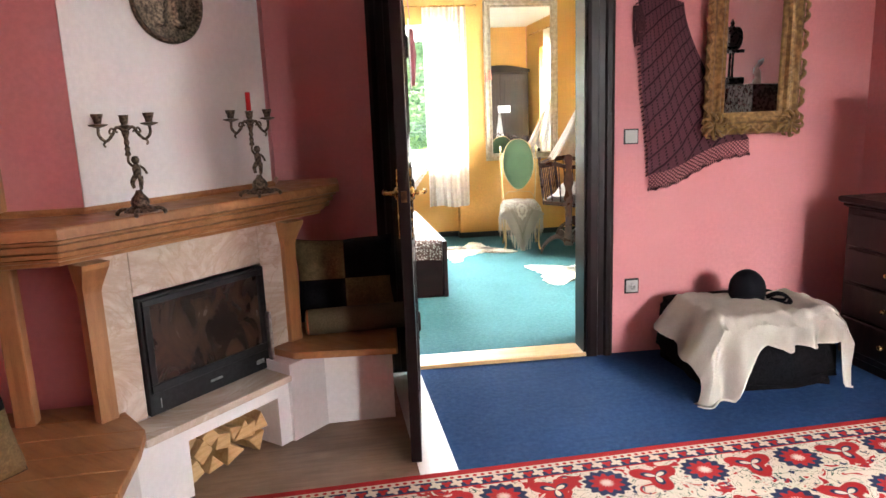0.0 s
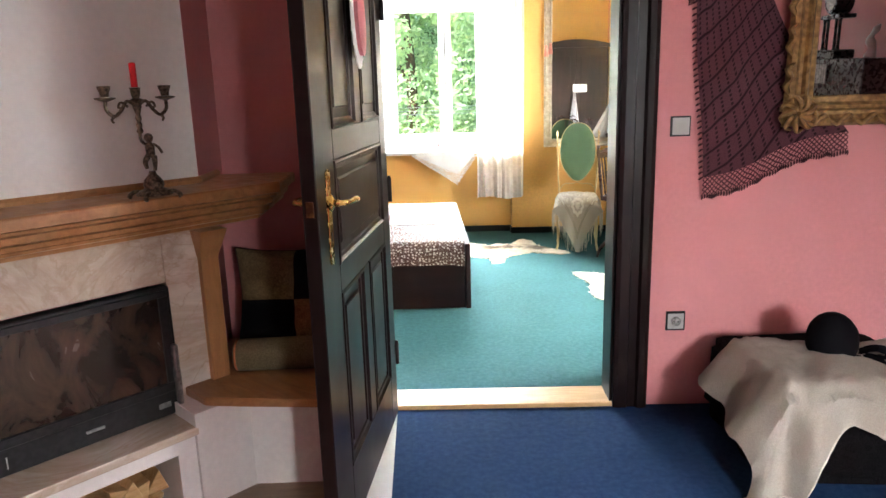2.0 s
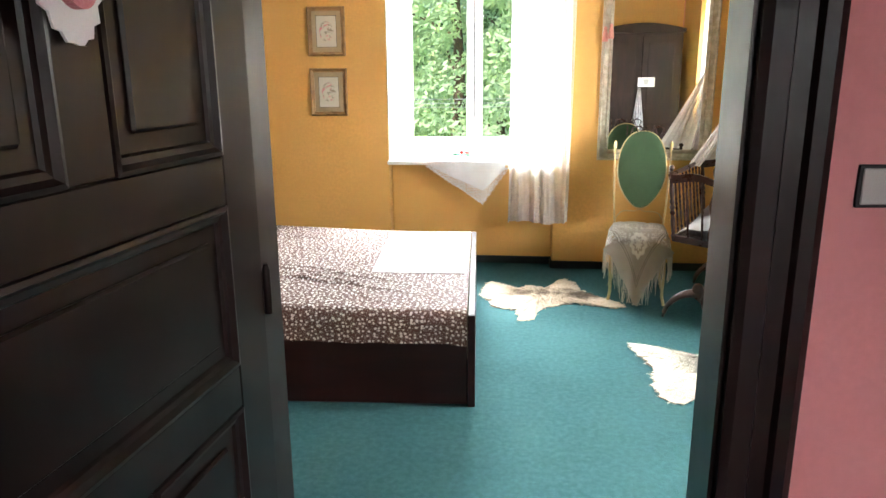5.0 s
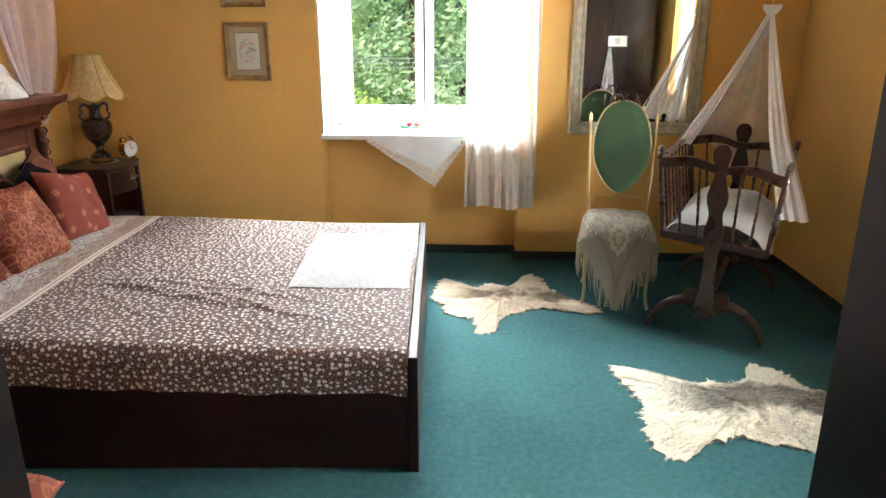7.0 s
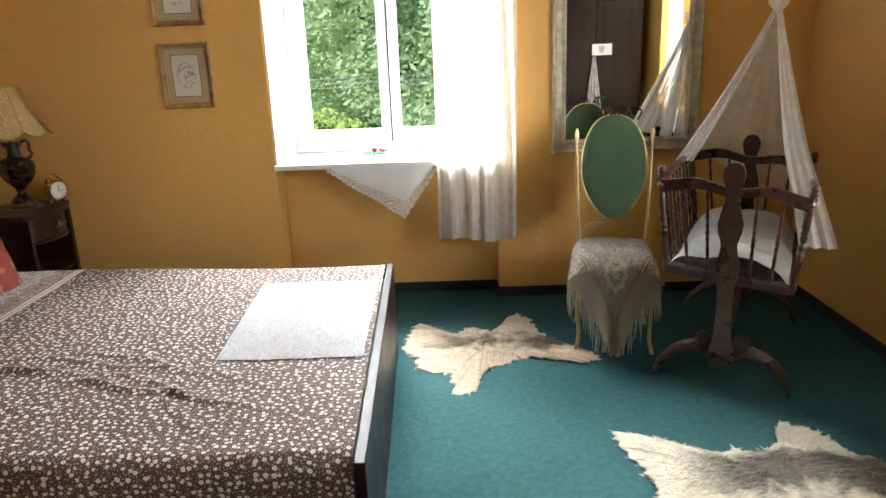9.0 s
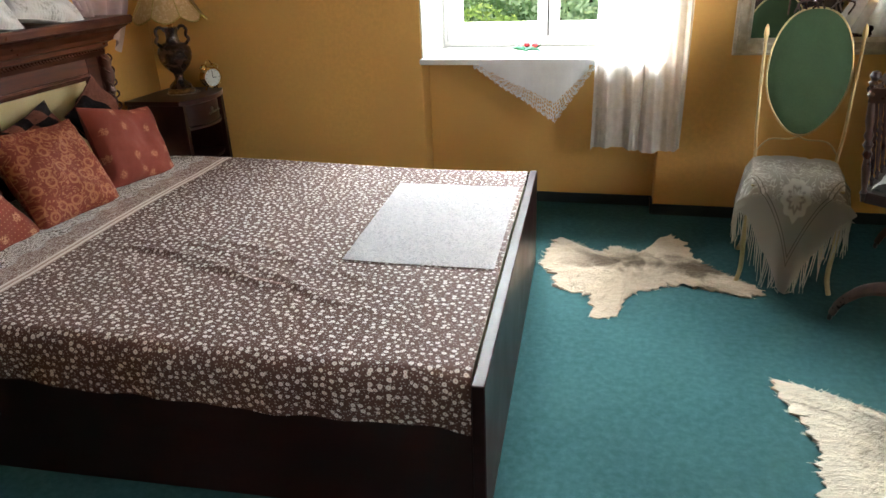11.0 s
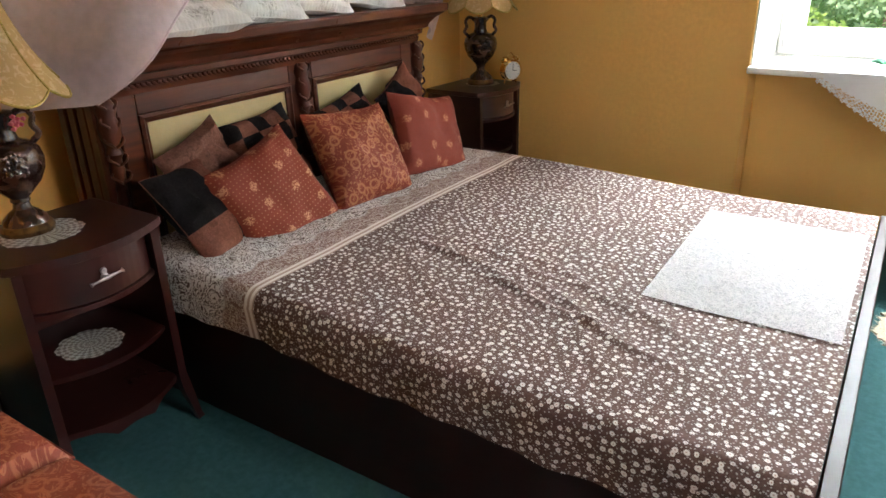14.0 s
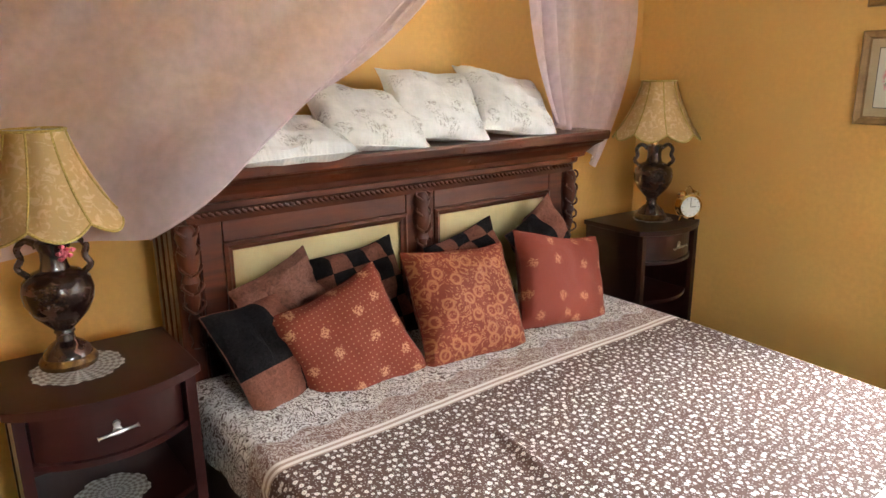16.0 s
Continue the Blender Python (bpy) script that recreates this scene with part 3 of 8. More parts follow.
part("stove_glass", boxes((0.045, 0.585, -0.026, -0.0225, 0.455, 0.775), bevel=0.001), stove_glass(), stove)
part("stove_door", boxes((0.015, 0.62, -0.034, -0.0225, 0.776, 0.80), (0.015, 0.62, -0.034, -0.0225, 0.42, 0.454), (0.015, 0.044, -0.034, -0.0225, 0.4545, 0.7755), (0.586, 0.62, -0.034, -0.0225, 0.4545, 0.7755), bevel=0.002), M_IRON, stove)
part("stove_handle", boxes((0.606, 0.624, -0.062, -0.0345, 0.37, 0.60), bevel=0.004), M_STEEL, stove, "steel stove handle")
part("stove_lever", boxes((0.29, 0.35, -0.030, -0.0225, 0.372, 0.380)), M_STEEL, stove, "small steel lever")
part("stove_badge", boxes((0.545, 0.59, -0.0245, -0.0225, 0.362, 0.382)), M_STEEL, stove, "small pale oval plate")
part("stove_vent", boxes((0.05, 0.054, -0.024, -0.0222, 0.35, 0.39)), M_STEEL, stove)
# oak columns with shaped fronts
for x0, x1 in ((-0.200, -0.132), (0.765, 0.835)):
    rows = [(0.008, 0.325, -0.040), (0.008, 0.372, -0.040), (0.0, 0.378, -0.030), (0.0, 0.88, -0.030), (0.004, 0.90, -0.036), (0.008, 0.925, -0.048), (0.012, 0.95, -0.062), (0.016, 0.972, -0.074), (0.018, 0.992, -0.080)]
    bm = loft([[Vector((x0 - w, 0.012, z)), Vector((x1 + w, 0.012, z)), Vector((x1 + w, y, z)), Vector((x0 - w, y, z))] for w, z, y in rows])
    part("column", bm, M_OAK_UP, fire, "honey oak pilaster")
# mantel: one moulded body along its plan
front = [Vector((-1.75, 2.385)), Vector((-0.79, 2.385)), Vector((0.165, 3.375)), Vector((0.165, 3.70))]


def offset_path(path, o):
    out = []
    for i, p in enumerate(path):
        d1 = (p - path[i - 1]).normalized() if i else (path[1] - path[0]).normalized()
        d2 = (path[i + 1] - p).normalized() if i < len(path) - 1 else d1
        n1, n2 = Vector((d1.y, -d1.x)), Vector((d2.y, -d2.x))
        m = (n1 + n2).normalized()
        out.append(p + m * (o / max(0.3, m.dot(n1))))
    return out


rings = []
for o, z in ((-0.115, 0.990), (-0.100, 0.995), (-0.098, 1.008), (-0.080, 1.014), (-0.076, 1.024), (-0.084, 1.028), (-0.056, 1.030), (-0.050, 1.046), (-0.062, 1.050), (-0.062, 1.054), (-0.036, 1.058), (-0.032, 1.076), (-0.044, 1.080), (-0.044, 1.084), (-0.018, 1.088), (-0.016, 1.094), (-0.026, 1.097), (-0.003, 1.100), (0.0, 1.102), (0.0, 1.134), (-0.005, 1.140)):
    rings.append([FI @ Vector((q[0], q[1], z)) for q in [tuple(v) for v in offset_path(front, o)] + [(-0.1, 3.70), (-0.25, 3.70), (-1.75, 3.0)]])
bm = loft(rings)
part("mantel", bm, M_OAK, fire, "moulded honey oak mantel shelf")
bm = bmesh.new()
strip([(0, 1.141), (0.012, 1.141), (0.014, 1.155), (0.004, 1.166), (0, 1.166)], [f_of(-1.75, 2.735), f_of(-0.81, 2.735), f_of(-0.153, 3.418), f_of(-0.153, 3.66)], bm=bm)
part("mantel_bead", bm, M_OAK, fire)
# left wing: posts and bench
part("wing_post", boxes((0, 0.07, -0.06, 0.0, 0.39, 0.995), bevel=0.004), M_OAK_UP, fire, "oak post").matrix_local = FI @ Matrix.Translation((-1.085, 2.60, 0))
bench = [(-1.75, 1.55), (-0.98, 1.55), (-0.62, 2.42), (-0.80, 2.62), (-0.80, 2.72), (-1.75, 2.72)]
for k in range(8):
    y0, y1 = 1.55 + k * 0.146, 1.55 + (k + 1) * 0.146 - 0.002
    x_of = lambda y: -0.575 - (y - 1.55) * 0.02 if y < 2.40 else -0.592 - (y - 2.40) * 0.62
    poly = [(-1.75, y0), (x_of(y0), y0), (x_of(y1), y1), (-1.75, y1)]
    part("bench_board", prism([f_of(*q) for q in poly], 0.345, 0.385, 0.004), M_OAK, fire)
part("bench_base", prism([f_of(*q) for q in ((-1.75, 1.57), (-0.61, 1.57), (-0.63, 2.36), (-0.76, 2.56), (-1.75, 2.6))], 0.0, 0.344), M_WHITE_WALL, fire, "white plastered bench base")
# right wing: seat by the door wall
seat = [(0.375, 2.985), (0.02, 3.035), (-0.10, 3.045), (-0.20, 3.15), (-0.26, 3.20), (-0.26, 3.69), (0.44, 3.69)]
part("seat_board", prism([f_of(*q) for q in seat], 0.372, 0.405, 0.008), M_OAK, fire, "honey oak fireside seat")
base = [(0.36, 3.13), (0.035, 3.135), (-0.12, 2.985), (-0.28, 3.15), (-0.28, 3.69), (0.40, 3.69)]
part("seat_base", prism([f_of(*q) for q in base], 0.0, 0.371), M_WHITE_WALL, fire, "white plastered seat base")

solid("corner_post", boxes((-1.17, -1.07, 2.64, 2.735, 1.167, CEIL), bevel=0.004), M_OAK_UP, "honey oak post beside the chimney breast", kind="structure")

# firewood
for i in range(12):
    row, col = divmod(i, 4)
    x = 0.10 + col * 0.112 + (0.05 if row % 2 else 0) + random.uniform(-0.01, 0.01)
    z = [0.052, 0.125, 0.185][row] + random.uniform(-0.006, 0.006) - (0.02 * col if row == 2 else 0)
    if x > 0.50 or z > 0.2 and col > 2:
        continue
    r = random.uniform(0.045, 0.06) * (0.8 if row == 2 else 1)
    n = random.choice((3, 4, 3))
    a0 = random.uniform(0, 6)
    poly = [(r * math.cos(a0 + 2 * math.pi * k / n + random.uniform(-.25, .25)), r * math.sin(a0 + 2 * math.pi * k / n)) for k in range(n)]
    bm = prism(poly, -0.17, 0.10, 0.004)
    log = solid("firewood_log", bm, M_LOG, "pale split beech log stacked in the niche", "firewood", "logs in the fireplace niche", m=FX @ Matrix.Translation((x, 0.0, max(z, r * 0.9))) @ pose(0, 0, 0, 90 + random.uniform(-3, 3), 0, random.uniform(-7, 7)))

# candelabra
def candelabrum(x, y, turn, candle):
    c = thing("candelabrum", Matrix.Translation((x, y, 1.141)) @ pose(0, 0, 0, 0, 0, turn), "bronze three-armed candelabrum on the mantel" + (" with one red candle" if candle else ", without candles"), "candelabrum", "candelabra on the mantel")
    bm = turned([(0.060, 0.012), (0.052, 0.022), (0.030, 0.034), (0.034, 0.045), (0.028, 0.062), (0.014, 0.078), (0.010, 0.09)], 20)
    for k in range(4):
        a = math.pi / 4 + k * math.pi / 2
        tube(curve_points([(0.04 * math.cos(a), 0.04 * math.sin(a), 0.02), (0.065 * math.cos(a), 0.065 * math.sin(a), 0.022), (0.085 * math.cos(a), 0.085 * math.sin(a), 0.008), (0.078 * math.cos(a), 0.078 * math.sin(a), 0.004)], 8), 0.007, 8, bm)
    part("foot", bm, M_BRONZE, c, smooth=True)
    bm = bmesh.new()   # the little figure: plain shapes
    tube(curve_points([(0.010, 0, 0.09), (0.013, 0, 0.115), (0.012, 0, 0.14)], 5), [0.006, 0.007, 0.008, 0.009, 0.010, 0.010], 8, bm)
    tube(curve_points([(-0.012, 0.006, 0.098), (-0.016, 0.008, 0.12), (-0.006, 0, 0.142)], 5), [0.006, 0.007, 0.008, 0.009, 0.010, 0.010], 8, bm)
    tube([(0.002, 0, 0.135), (0.002, 0, 0.15), (0.001, 0, 0.17), (0, 0, 0.185)], [0.013, 0.014, 0.015, 0.009], 10, bm)
    tube([(0, 0, 0.184), (0.001, 0, 0.190), (0.001, 0, 0.200), (0.001, 0, 0.210), (0.001, 0, 0.214)], [0.005, 0.012, 0.0145, 0.011, 0.004], 10, bm)
    tube(curve_points([(0.014, 0, 0.178), (0.032, 0.002, 0.165), (0.044, 0.004, 0.146)], 6), 0.0045, 6, bm)
    tube(curve_points([(-0.013, 0, 0.178), (-0.026, 0, 0.196), (-0.024, 0, 0.222)], 6), 0.0048, 6, bm)
    part("figure", bm, M_BRONZE, c, smooth=True)
    stem = [(0.008, 0.215), (0.011, 0.222), (0.007, 0.232), (0.010, 0.242), (0.006, 0.252), (0.010, 0.262), (0.007, 0.275), (0.011, 0.29), (0.014, 0.30), (0.010, 0.31), (0.018, 0.318), (0.022, 0.322), (0.010, 0.327), (0.014, 0.337), (0.016, 0.357), (0.018, 0.360)]
    part("stem", turned(stem, 14, m=Matrix.Translation((-0.024, 0, 0))), M_BRONZE, c, smooth=True)
    for s in (1, -1):
        bm = tube(curve_points([(-0.024, 0, 0.30), (-0.024 + s * 0.03, 0, 0.318), (-0.024 + s * 0.05, 0, 0.292), (-0.024 + s * 0.075, 0, 0.272), (-0.024 + s * 0.098, 0, 0.292), (-0.024 + s * 0.098, 0, 0.322)], 20), 0.0055, 8)
        tube(curve_points([(-0.024 + s * 0.03, 0, 0.300), (-0.024 + s * 0.05, 0, 0.315), (-0.024 + s * 0.06, 0, 0.300), (-0.024 + s * 0.045, 0, 0.296)], 10), 0.004, 6, bm)
        tube(curve_points([(-0.024 + s * 0.075, 0, 0.272), (-0.024 + s * 0.085, 0, 0.262), (-0.024 + s * 0.08, 0, 0.252)], 6), 0.004, 6, bm)
        turned([(0.006, 0.318), (0.030, 0.326), (0.032, 0.330), (0.012, 0.333), (0.014, 0.345), (0.019, 0.358), (0.020, 0.366), (0.015, 0.366)], 16, bm, Matrix.Translation((-0.024 + s * 0.098, 0, 0)))
        part("arm", bm, M_BRONZE, c, smooth=True)
    if candle:
        part("candle", turned([(0.0105, 0.361), (0.0105, 0.435), (0.006, 0.438)], 14, m=Matrix.Translation((-0.024, 0, 0))), M_RED_WAX, c, "short red wax candle", True)
    return c


candelabrum(-0.575, 2.62, 46, False)
candelabrum(-0.180, 3.03, 46, True)

# round bronze relief on the chimney breast
med = thing("wall_medallion", FX @ Matrix.Translation((0.40, -0.146, 1.955)) @ pose(0, 0, 0, 90), "round dark bronze relief plaque on the white chimney", "wall plaque")
med.matrix_world = Matrix.Translation((*(CH_A.lerp(CH_B, 0.485) + nn * 0.006), 1.955)) @ pose(0, 0, 0, 90, 0, math.degrees(math.atan2(d.y, d.x)))
bm = turned([(0.170, 0.0), (0.172, 0.008), (0.165, 0.016), (0.155, 0.012), (0.150, 0.006), (0.150, 0.002)], 40)
part("rim", bm, M_BRONZE, med, smooth=True)


def med_pt(u, v):
    r, a = 0.15 * v, 2 * math.pi * u
    x, y = r * math.cos(a), r * math.sin(a)
    z = 0.006 + 0.004 * noise.noise(Vector((x * 40, y * 40, 1)))
    for cx, lean in ((-0.035, 0.1), (0.035, -0.1)):   # two plain standing shapes in low relief
        dx = abs(x - cx - lean * y) / 0.030
        if -0.10 < y < 0.07:
            z += 0.016 * max(0, 1 - dx * dx) * (1 if y > -0.03 else 0.7 + 0.3 * math.cos(40 * x))
        hd = math.hypot(x - cx, y - 0.085) / 0.017
        z += 0.015 * max(0, 1 - hd * hd)
    return Vector((x, y, z))


bm = sheet(72, 26, med_pt)
part("relief", bm, M_BRONZE, med, smooth=True)

# ---- bed ----
bed = thing("bed", Matrix.Translation((0, 0, 0)), "large dark veneer double bed with a carved mahogany headboard", "bed")
BY0, BY1, BX1 = 5.262, 6.985, 0.985
part("side_board", boxes((-1.16, BX1 - 0.002, BY0, BY0 + 0.028, 0.0, 0.40), bevel=0.003), M_BED, bed, "dark red-brown veneer side board")
part("side_board", boxes((-1.16, BX1 - 0.002, BY1 - 0.028, BY1, 0.0, 0.40), bevel=0.003), M_BED, bed, "dark red-brown veneer side board")
part("foot_board", boxes((BX1, BX1 + 0.034, BY0 - 0.03, BY1 + 0.02, 0.0, 0.452), bevel=0.003), M_BED, bed, "dark red-brown veneer foot board")
M_TICK = cloth("cream_ticking", (0.66, 0.60, 0.42), (0.74, 0.69, 0.52), 200)
part("mattress", boxes((-1.12, BX1 - 0.004, BY0 + 0.05, BY1 - 0.05, 0.12, 0.43), bevel=0.03), M_TICK, bed, "cream mattress")
# headboard
HX = -1.17
hb = part("headboard", boxes((HX - 0.10, HX - 0.02, 5.31, 7.06, 0.05, 1.03), bevel=0.003), M_MAHOGANY, bed, "carved red mahogany headboard with yellow upholstered panels")
M_YPAD = cloth("yellow_upholstery", (0.82, 0.67, 0.35), (0.88, 0.75, 0.45), 500)
bm = boxes((HX - 0.019, HX, 5.365, 5.44, 0.42, 1.03), (HX - 0.019, HX, 6.150, 6.282, 0.42, 1.03), (HX - 0.019, HX, 6.925, 7.01, 0.42, 1.03), (HX - 0.019, HX, 5.441, 6.149, 0.925, 1.03), (HX - 0.019, HX, 6.283, 6.924, 0.925, 1.03), bevel=0.003)
part("headboard_frame", bm, M_MAHOGANY, hb)
for y0, y1 in ((5.44, 6.15), (6.282, 6.925)):
    bm = sheet(16, 8, lambda u, v: Vector((HX - 0.014 + 0.020 * (1 - (2 * u - 1) ** 6) * (1 - (2 * v - 1) ** 6), y0 + 0.012 + u * (y1 - y0 - 0.024), 0.435 + v * 0.478)), 0.004)
    part("padded_panel", bm, M_YPAD, hb, "mustard yellow upholstered panel", True)
    mb = strip([(0, 0), (0, 0.012), (0.010, 0.018), (0.018, 0.010), (0.028, 0.006), (0.030, 0)], [(y0, 0.42), (y0, 0.925), (y1, 0.925), (y1, 0.42)], closed=True)
    for v in mb.verts:
        y, z, dd = v.co
        v.co = (HX - 0.004 + dd, y, z)
    part("panel_moulding", mb, M_MAHOGANY, hb)
# cornice
prof = [(0.0, 1.03), (0.012, 1.03), (0.018, 1.045), (0.020, 1.060), (0.034, 1.066), (0.036, 1.082), (0.055, 1.088), (0.062, 1.104), (0.088, 1.128), (0.112, 1.140), (0.118, 1.146), (0.130, 1.150), (0.134, 1.172), (0.130, 1.180), (0.0, 1.180)]
prof = [(o, 1.18 - (1.18 - z) * 1.22) for o, z in prof]
bm = strip(prof, [(-1.40, 5.345), (HX, 5.345), (HX, 7.035), (-1.40, 7.035)])
box(bm, -1.40, HX + 0.001, 5.346, 7.034, 1.0005, 1.1795)
part("cornice", bm, M_MAHOGANY, hb, "moulded mahogany cornice shelf")
bm = bmesh.new()
k = 0
y = 5.34
while y < 7.05:
    turned([(0.005, -0.010), (0.0065, -0.004), (0.0065, 0.004), (0.005, 0.010)], 8, bm, Matrix.Translation((HX + 0.022, y, 1.024)) @ pose(0, 0, 0, 60, 0, 0))
    y += 0.021
tagged(part("carved_rope", bm, M_MAHOGANY, hb, smooth=True), kind="stuff")


def corbel(y):
    bm = turned([(0.012, 0.60), (0.020, 0.605), (0.012, 0.62), (0.016, 0.64), (0.024, 0.66), (0.016, 0.685), (0.020, 0.70), (0.012, 0.715), (0.018, 0.735), (0.026, 0.765), (0.020, 0.80), (0.030, 0.82), (0.022, 0.845), (0.034, 0.875), (0.038, 0.91), (0.028, 0.94), (0.036, 0.965), (0.030, 0.985), (0.02, 1.0)], 12, m=Matrix.Translation((HX + 0.004, y, 0)))
    for j in range(5):
        z = 0.72 + j * 0.06
        for s in (1, -1):
            tube(curve_points([(HX + 0.02, y, z), (HX + 0.036, y + s * 0.018, z + 0.014), (HX + 0.022, y + s * 0.034, z + 0.03), (HX + 0.014, y + s * 0.024, z + 0.04)], 8), 0.0048, 6, bm)
    return bm


for y in (5.325, 6.216, 7.052):
    part("carved_bracket", corbel(y), M_MAHOGANY_UP, hb, smooth=True)
for y, yy in ((5.285, 5.285), (7.017, 7.081)):
    bm = boxes((HX - 0.10, HX - 0.003, y, y + 0.072, 0.0, 1.03), bevel=0.006)
    box(bm, -1.39, HX - 0.099, y + 0.008, y + 0.064, 0.03, 1.03)
    for j in range(3):
        box(bm, -1.375 + j * 0.06, -1.335 + j * 0.06, yy - 0.004, yy + 0.012, 0.12, 0.98, bevel=0.003)
    part("headboard_post", bm, M_MAHOGANY_UP, hb)

# bedspread
def cover_material():
    n = Nodes("flowered_bedspread")
    uv = n.coords("UV")
    u, v = n.split(uv)[0], n.split(uv)[1]
    brown, brown2 = (0.130, 0.074, 0.062), (0.080, 0.043, 0.036)
    white = (0.74, 0.71, 0.68)
    fine = n.noise(uv, 160, 3, 0.7)
    base = n.mix(n.span(fine, 0.35, 0.65), brown2, brown)
    # white flowers on brown
    warp = n.math("MULTIPLY", n.math("SUBTRACT", n.noise(uv, 25, 2), 0.5), 0.012)
    uw = n.join(n.math("ADD", u, warp), n.math("SUBTRACT", v, warp))
    vor = n.voronoi(uw, 42, rand=0.8, dim="2D")
    rnd = n.split(vor["Color"])
    size = n.span(rnd[0], 0, 1, 0.16, 0.29)
    flower = n.below(n.math("ADD", vor["Distance"], n.math("MULTIPLY", n.math("SUBTRACT", fine, 0.5), 0.22)), size, 0.03)
    small = n.voronoi(uw, 95, rand=1.0, dim="2D")
    specks = n.math("MULTIPLY", n.below(small["Distance"], 0.19, 0.05), 0.42)
    dots = n.math("MAXIMUM", flower, specks)
    field = n.mix(dots, base, white)
    core = n.below(vor["Distance"], 0.07, 0.02)
    field = n.mix(n.math("MULTIPLY", core, flower), field, (0.45, 0.33, 0.28))
    # paisley border: white ground with brown scrolls
    sw = n.noise(uv, 17, 3, 0.5, 3.2)
    line = n.below(n.math("ABSOLUTE", n.math("SUBTRACT", n.math("FRACT", n.math("MULTIPLY", sw, 6.0)), 0.5)), 0.20, 0.03)
    scroll = n.mix(n.math("MULTIPLY", line, 0.95), (0.72, 0.70, 0.69), (0.085, 0.045, 0.038))
    tanned = n.mix(n.math("MULTIPLY", line, 0.85), (0.21, 0.125, 0.105), (0.62, 0.56, 0.52))
    band = n.span(n.math("ADD", u, n.math("MULTIPLY", n.math("SINE", n.math("MULTIPLY", v, 42.0)), 0.014)), -0.635, -0.625)
    border = n.mix(band, scroll, tanned)
    # stripes between
    st = n.math("MULTIPLY", n.math("ADD", u, 0.56), 1 / 0.055)
    stripe = n.below(n.math("ABSOLUTE", n.math("SUBTRACT", n.math("FRACT", n.math("MULTIPLY", st, 2.6)), 0.5)), 0.27, 0.04)
    stripes = n.mix(stripe, (0.40, 0.31, 0.27), (0.74, 0.69, 0.65))
    col = n.mix(n.span(u, -0.537, -0.535), border, stripes)
    col = n.mix(n.span(u, -0.496, -0.494), col, field)
    h = n.math("ADD", n.math("MULTIPLY", fine, 0.25), n.noise(uv, 12, 4, 0.6))
    return n.done(col, 0.78, n.bump(h, 0.35, 0.01), spec=0.2)


def bed_top(x):
    """The cover's height: it rises towards the pillows' end."""
    k = min(1.0, max(0.0, (0.75 - x) / 1.45))
    return 0.464 + 0.046 * k * k * (3 - 2 * k)


def wrinkle(x, y):
    z = 0.004 * noise.noise(Vector((x * 2.2, y * 2.5, 0.3))) + 0.0018 * noise.noise(Vector((x * 7, y * 9, 2)))
    for cx, cy, ang, ln, amp in ((0.10, 5.72, -18, 0.42, 0.011), (0.28, 5.84, -20, 0.30, 0.009), (0.52, 5.76, -30, 0.18, 0.006), (-0.06, 5.76, -12, 0.34, 0.007), (0.36, 5.66, -24, 0.30, 0.011), (0.02, 5.86, -8, 0.30, 0.007), (-0.15, 5.62, -30, 0.22, 0.008), (0.45, 5.50, -38, 0.18, 0.007), (0.05, 6.32, 6, 0.2, 0.005), (-0.1, 6.62, 10, 0.18, 0.005)):
        a = radians(ang)
        dx, dy = x - cx, y - cy
        s, t = dx * math.cos(a) + dy * math.sin(a), -dx * math.sin(a) + dy * math.cos(a)
        t += 0.02 * math.sin(s * 12)
        z += amp * math.exp(-(s / ln) ** 4) * math.exp(-(t / 0.016) ** 2)
    return z


def cover_point(u, v):
    x = -1.115 + u * 2.097
    top, RAD, TOPW = bed_top(x), 0.05, BY1 - BY0 + 0.012
    L0 = top - RAD - (0.328 - 0.034 * x) - 0.010 * max(0.0, -x - 0.85) * 10
    arc = RAD * math.pi / 2
    total = 2 * (L0 + arc) + TOPW - 2 * RAD
    s = v * total
    y0, y1 = BY0 - 0.012, BY1 + 0.006
    sway = 0.007 * math.sin(x * 9) + 0.004 * math.sin(x * 37) + 0.004 * math.sin(x * 23 + 1)
    if s < L0:
        z = top - RAD - (L0 - s) - 0.006 * math.sin(x * 5.2 + 0.6) * (1 - s / L0)
        return Vector((x, y0 - 0.004 + sway * (1 - s / L0), z))
    s -= L0
    if s < arc:
        a = s / RAD
        return Vector((x, y0 + RAD * (1 - math.cos(a)), top - RAD + RAD * math.sin(a)))
    s -= arc
    if s < TOPW - 2 * RAD:
        y = y0 + RAD + s
        soft = 0.006 * math.sin(math.pi * (s / (TOPW - 2 * RAD)))
        return Vector((x, y, top + soft + wrinkle(x, y) * min(1, s / 0.05)))
    s -= TOPW - 2 * RAD
    if s < arc:
        a = s / RAD
        return Vector((x, y1 - RAD * (1 - math.sin(a)), top - RAD * (1 - math.cos(a))))
    s -= arc
    return Vector((x, y1 - sway * s / L0, top - RAD - s))


spread = thing("bedspread", Matrix.Translation((0, 0, 0)), "brown bedspread with small white flowers and a paisley band", "bedspread")
M_COVER = cover_material()
for nm, u0, u1, cols in (("paisley_band", 0.0, 0.2988, 46), ("flowered_field", 0.2988, 1.0, 105)):
    part(nm, sheet(cols, 220, lambda u, v: cover_point(u0 + u * (u1 - u0), v), uv=lambda u, v: (-1.115 + (u0 + u * (u1 - u0)) * 2.075, v * 2.18)), M_COVER, spread, "white and brown paisley band" if u0 == 0 else "brown cotton with small white flowers", True)

